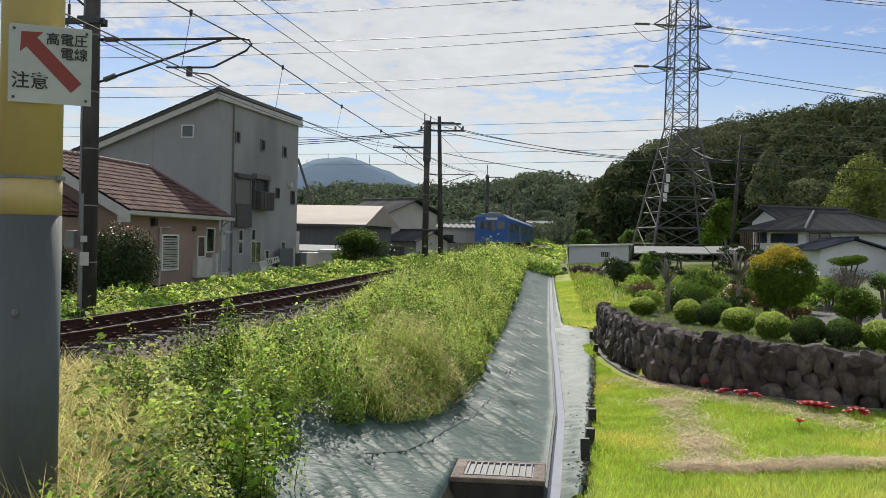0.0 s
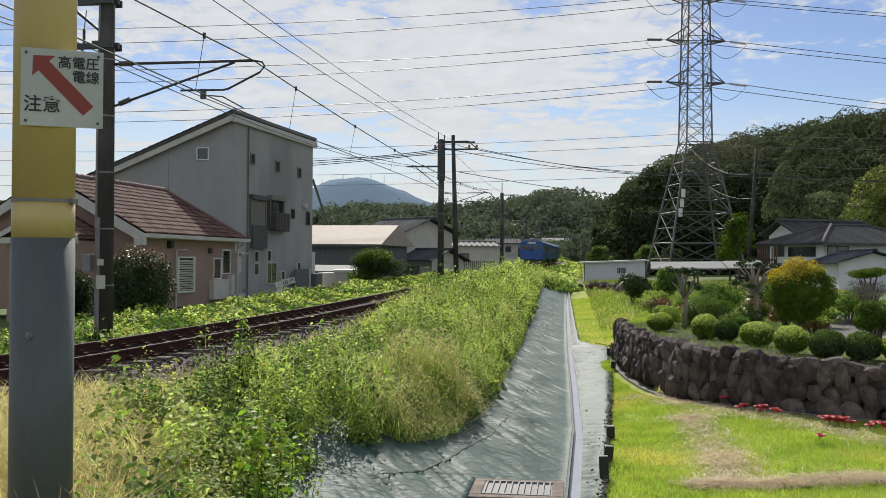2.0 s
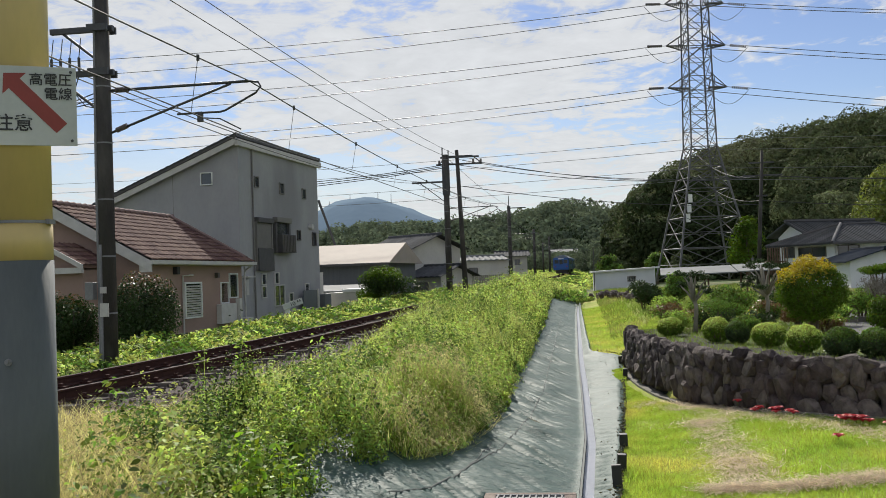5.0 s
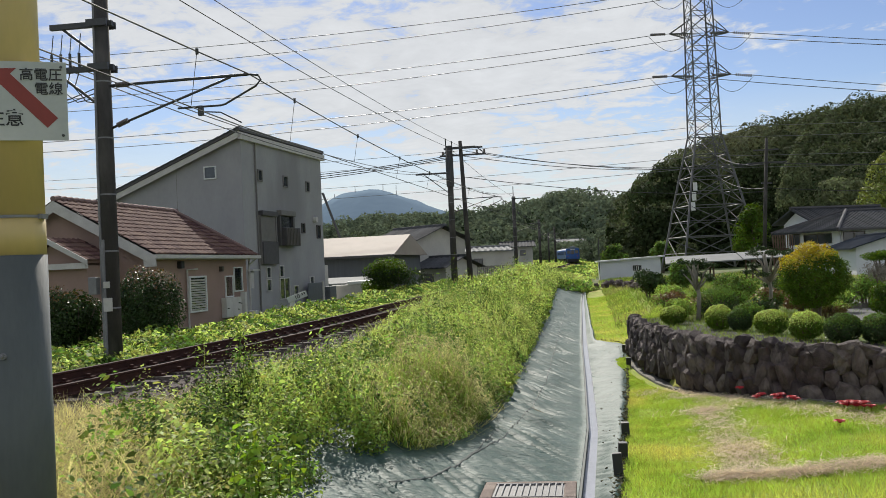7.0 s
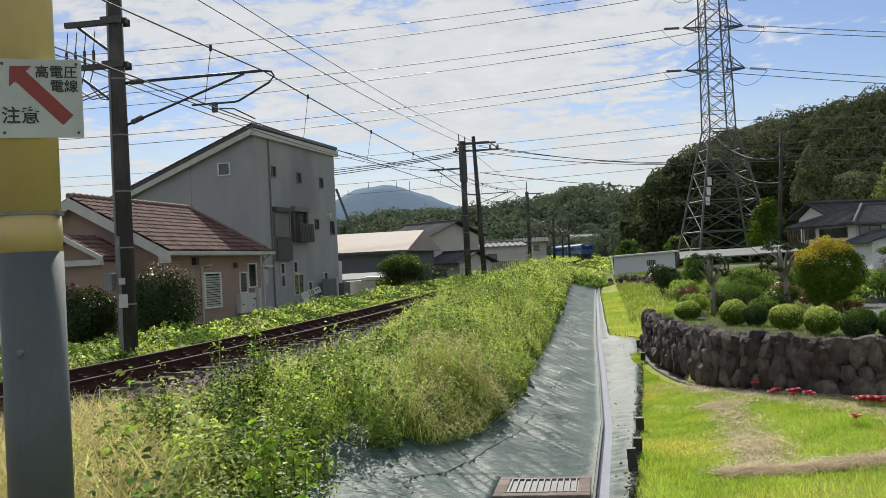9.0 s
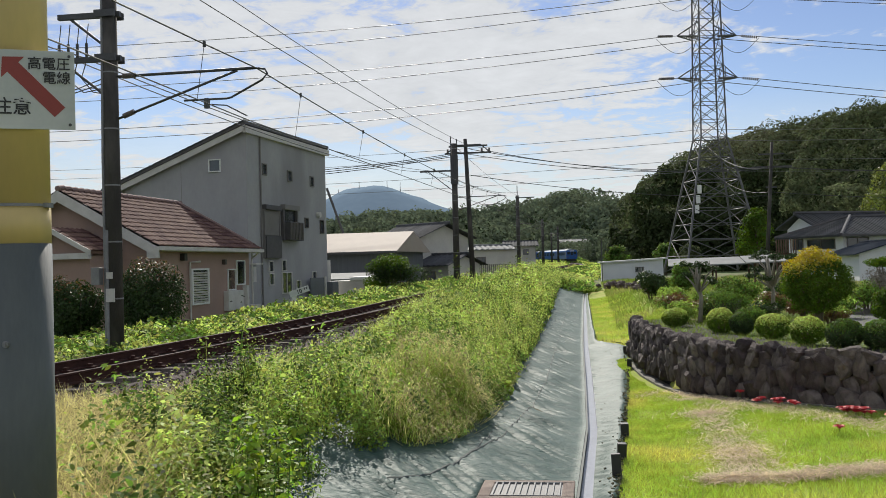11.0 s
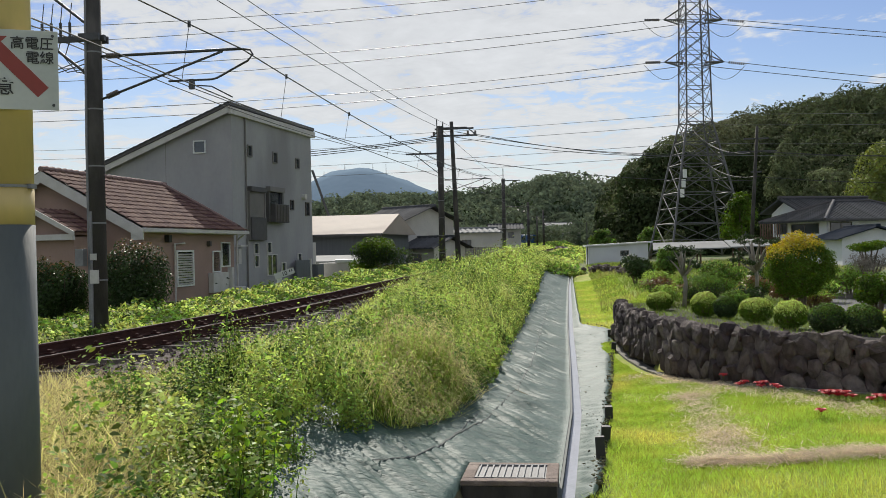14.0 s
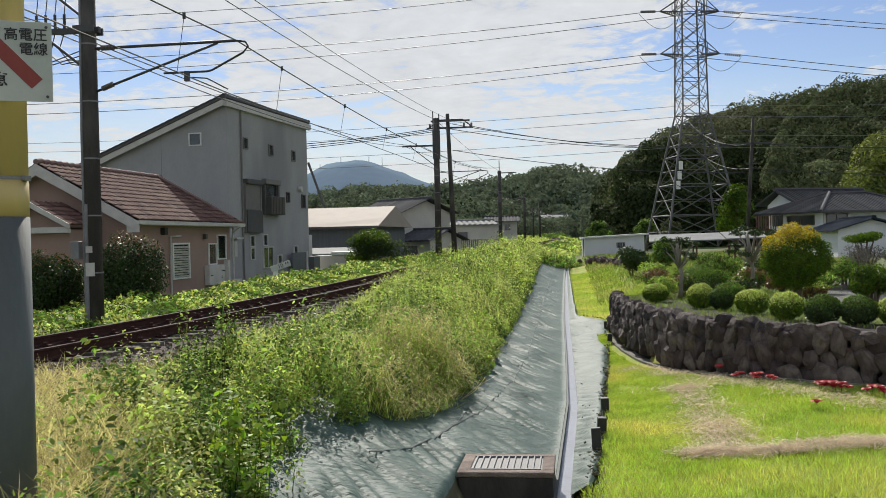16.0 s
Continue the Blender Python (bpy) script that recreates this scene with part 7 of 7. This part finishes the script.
    loose = [((5.08, 15.61), (0.42, 0.4, 0.34), 0.82, "bush", 6000, 0.024, None), ((4.65, 20.12), (0.4, 0.36, 0.24), 0.5, "bud", 2500, 0.026, None), ((2.2, 21.0), (0.5, 0.4, 0.3), 0.6, "leaf", 2600, 0.026, ("bud", 0.2)), ((3.5, 22.0), (0.6, 0.4, 0.34), 0.7, "leaf", 2600, 0.028, None),
             ((4.4, 21.6), (0.5, 0.4, 0.3), 0.62, "leaf", 2400, 0.028, ("bud", 0.2)), ((5.6, 22.5), (0.6, 0.5, 0.25), 0.6, "bush", 3000, 0.028, None), ((2.9, 27), (0.5, 0.5, 0.55), 1.3, "leaf", 3200, 0.04, None), ((5.9, 18.9), (0.5, 0.4, 0.3), 1.15, "pale_bark", 1500, 0.02, None),
             ((6.0, 19.4), (0.42, 0.4, 0.16), 1.35, "bush", 2400, 0.024, None), ((6.6, 19.0), (0.4, 0.4, 0.3), 1.1, "leaf", 2000, 0.026, None), ((3.3, 24), (0.5, 0.4, 0.3), 0.55, "bush", 2000, 0.03, None), ((2.75, 20.3), (0.4, 0.35, 0.28), 0.5, "leaf_mid", 2200, 0.024, ("bud", 0.4)), ((3.35, 18.2), (0.34, 0.3, 0.2), 0.4, "leaf", 2000, 0.022, None),
             ((3.75, 19.0), (0.42, 0.36, 0.3), 0.55, "camellia", 2600, 0.024, ("yellow_leaf", 0.75)), ((4.75, 18.3), (0.4, 0.34, 0.24), 0.46, "bud", 2200, 0.022, ("leaf_mid", 0.1)), ((5.3, 19.6), (0.5, 0.4, 0.3), 0.6, "leaf", 2600, 0.026, ("leaf_mid", 0.3)), ((2.25, 19.6), (0.36, 0.3, 0.26), 0.5, "leaf_mid", 2000, 0.024, None),
             ((6.1, 21.0), (0.6, 0.5, 0.4), 0.85, "leaf", 2600, 0.03, None), ((4.0, 24.5), (0.8, 0.5, 0.45), 0.9, "leaf", 3000, 0.035, None), ((5.4, 25.5), (0.8, 0.6, 0.5), 1.0, "camellia", 3000, 0.035, None), ((2.4, 24.5), (0.5, 0.5, 0.35), 0.7, "leaf_mid", 2200, 0.03, None)]
    for p, r, h, mk, n, s, tips in loose:
        x, y = garden_at(*p)
        shrub("garden_shrub", "loose leafy garden shrub behind the clipped bushes" if mk != "pale_bark" else "bare twiggy grey garden shrub", "shrub", (x, y), r, h, mk, n, s, rnd, group="garden shrubs", round_it=False, hollow=0.55, tips=tips)
    shrub("garden_shrub", "dark round shrub beside the shed", "shrub", (3.2, 47), (0.95, 0.9, 0.75), 1.5, "camellia", 4000, 0.06, rnd, round_it=False, hollow=0.6, group="garden shrubs")
    # camellias beside the pink house
    for x, y, r, h, t in ((-12.9, 24.2, 1.0, 2.6, 0.6), (-11.15, 24.6, 1.05, 2.55, 0.8), (-13.9, 25.0, 0.9, 1.9, 0.6)):
        shrub("camellia_bush", "tall dark glossy camellia bush beside the pink house", "bush", (x, y), (r, r, 1.42), h, "camellia", 17000, 0.04, rnd, group="camellias", round_it=False, hollow=0.6, tips=("bud", t))
    shrub("trackside_shrub", "loose dark shrub beside the track", "shrub", (-9.5, 51), (2.0, 1.2, 1.0), 2.35, "camellia", 7000, 0.06, rnd, round_it=False, hollow=0.5, tips=("bush", 0.2))
    shrub("trackside_shrub", "loose dark shrub beside the track", "shrub", (-10.9, 52.5), (1.0, 0.9, 0.6), 1.5, "bush", 3000, 0.06, rnd, round_it=False, hollow=0.5)
    for x, y, r, h, mk in ((15.1, 92, 2.0, 6.2, "bush"), (-14, 100, 2.0, 4.5, "wood_leaf"), (-18, 110, 2.5, 6.0, "wood_leaf"), (-12, 118, 2.0, 3.8, "leaf"), (-22, 120, 3.0, 6.5, "wood_leaf"), (-15, 135, 2.2, 4.0, "leaf"), (-30, 130, 3.5, 7, "wood_leaf"),
                        (8.5, 112, 1.8, 3.5, "leaf"), (11, 110, 2.0, 3.2, "wood_leaf"), (22, 88, 2.2, 4.2, "wood_leaf"), (26, 92, 2.6, 5, "wood_leaf"), (3.5, 118, 2.0, 3.5, "leaf")):
        zb = ground_z(x, y)
        th = thing("tree", "leafy green tree standing beyond the gardens", "tree", pose(x, y, zb), "trees beyond the gardens")
        part("trunk", Geo().tube([(0, 0, -0.2), (0.1, 0, h * 0.4), (0, 0.1, h * 0.75)], [0.2, 0.15, 0.06], 8), "bark", th)
        p = np.concatenate([crown_points(rnd, (0, 0, h * q), (r * w, r * w, h * 0.24), 900, 8, 0.5) for q, w in ((0.42, 1.0), (0.62, 0.95), (0.82, 0.6))])
        nor = (p - np.array((0, 0, h * 0.55))) / np.array((r, r, h * 0.4))
        part("crown", big_mesh("crown", leaf_facing(rnd, p, nor / (np.linalg.norm(nor, axis=1)[:, None] + 1e-9), 0.15, 0.5, 0.5), 4, mk), mk, th)


def build_paving():
    rows = [[(5.2 + 0.22 * (y - 19) + dx, y, ground_z(5, 20) + 0.03) for dx in (0, 1.5, 3, 5)] for y in np.arange(18.5, 27, 1.0)]
    tagged(ribbon("garden_drive", rows, "asphalt"), "grey asphalt drive behind the garden", "drive", kind="structure")
    k = thing("drive_kerb", "low concrete block kerb along the drive", "kerb", pose(5.6, 22.6, 0.93, 0, 0, -5))
    for j in range(10):
        part("block", Geo().box(j * 0.4, j * 0.4 + 0.38, 0, 0.12, 0, 0.14), "concrete", k)
    rk = thing("rubble_pile", "dark heap of stones beside the shed", "rubble", pose(2.3, 66, 0.2))
    rnd = np.random.RandomState(4)
    st = stone_mesh(rnd, 0.28, 0.2, 0.25)
    for j in range(70):
        dy = rnd.uniform(-9, 9)
        part("stone", st, "stone", rk, m=pose(0.5 - 0.11 * dy + rnd.normal() * 0.45, dy, 0.16 + rnd.uniform(-0.04, 0.3), *rnd.uniform(0, 90, 3)) @ Matrix.Diagonal((1.4, 1.3, 1.2, 1)))


build_plants()
build_paving()
build_lawn()
build_weeds()
build_wall()


def motions():
    for n, car in enumerate(CARS):
        walk(car, [(t, track_pose(y + 10.4 + 20.9 * n)) for t, y in TAIL])


motions()
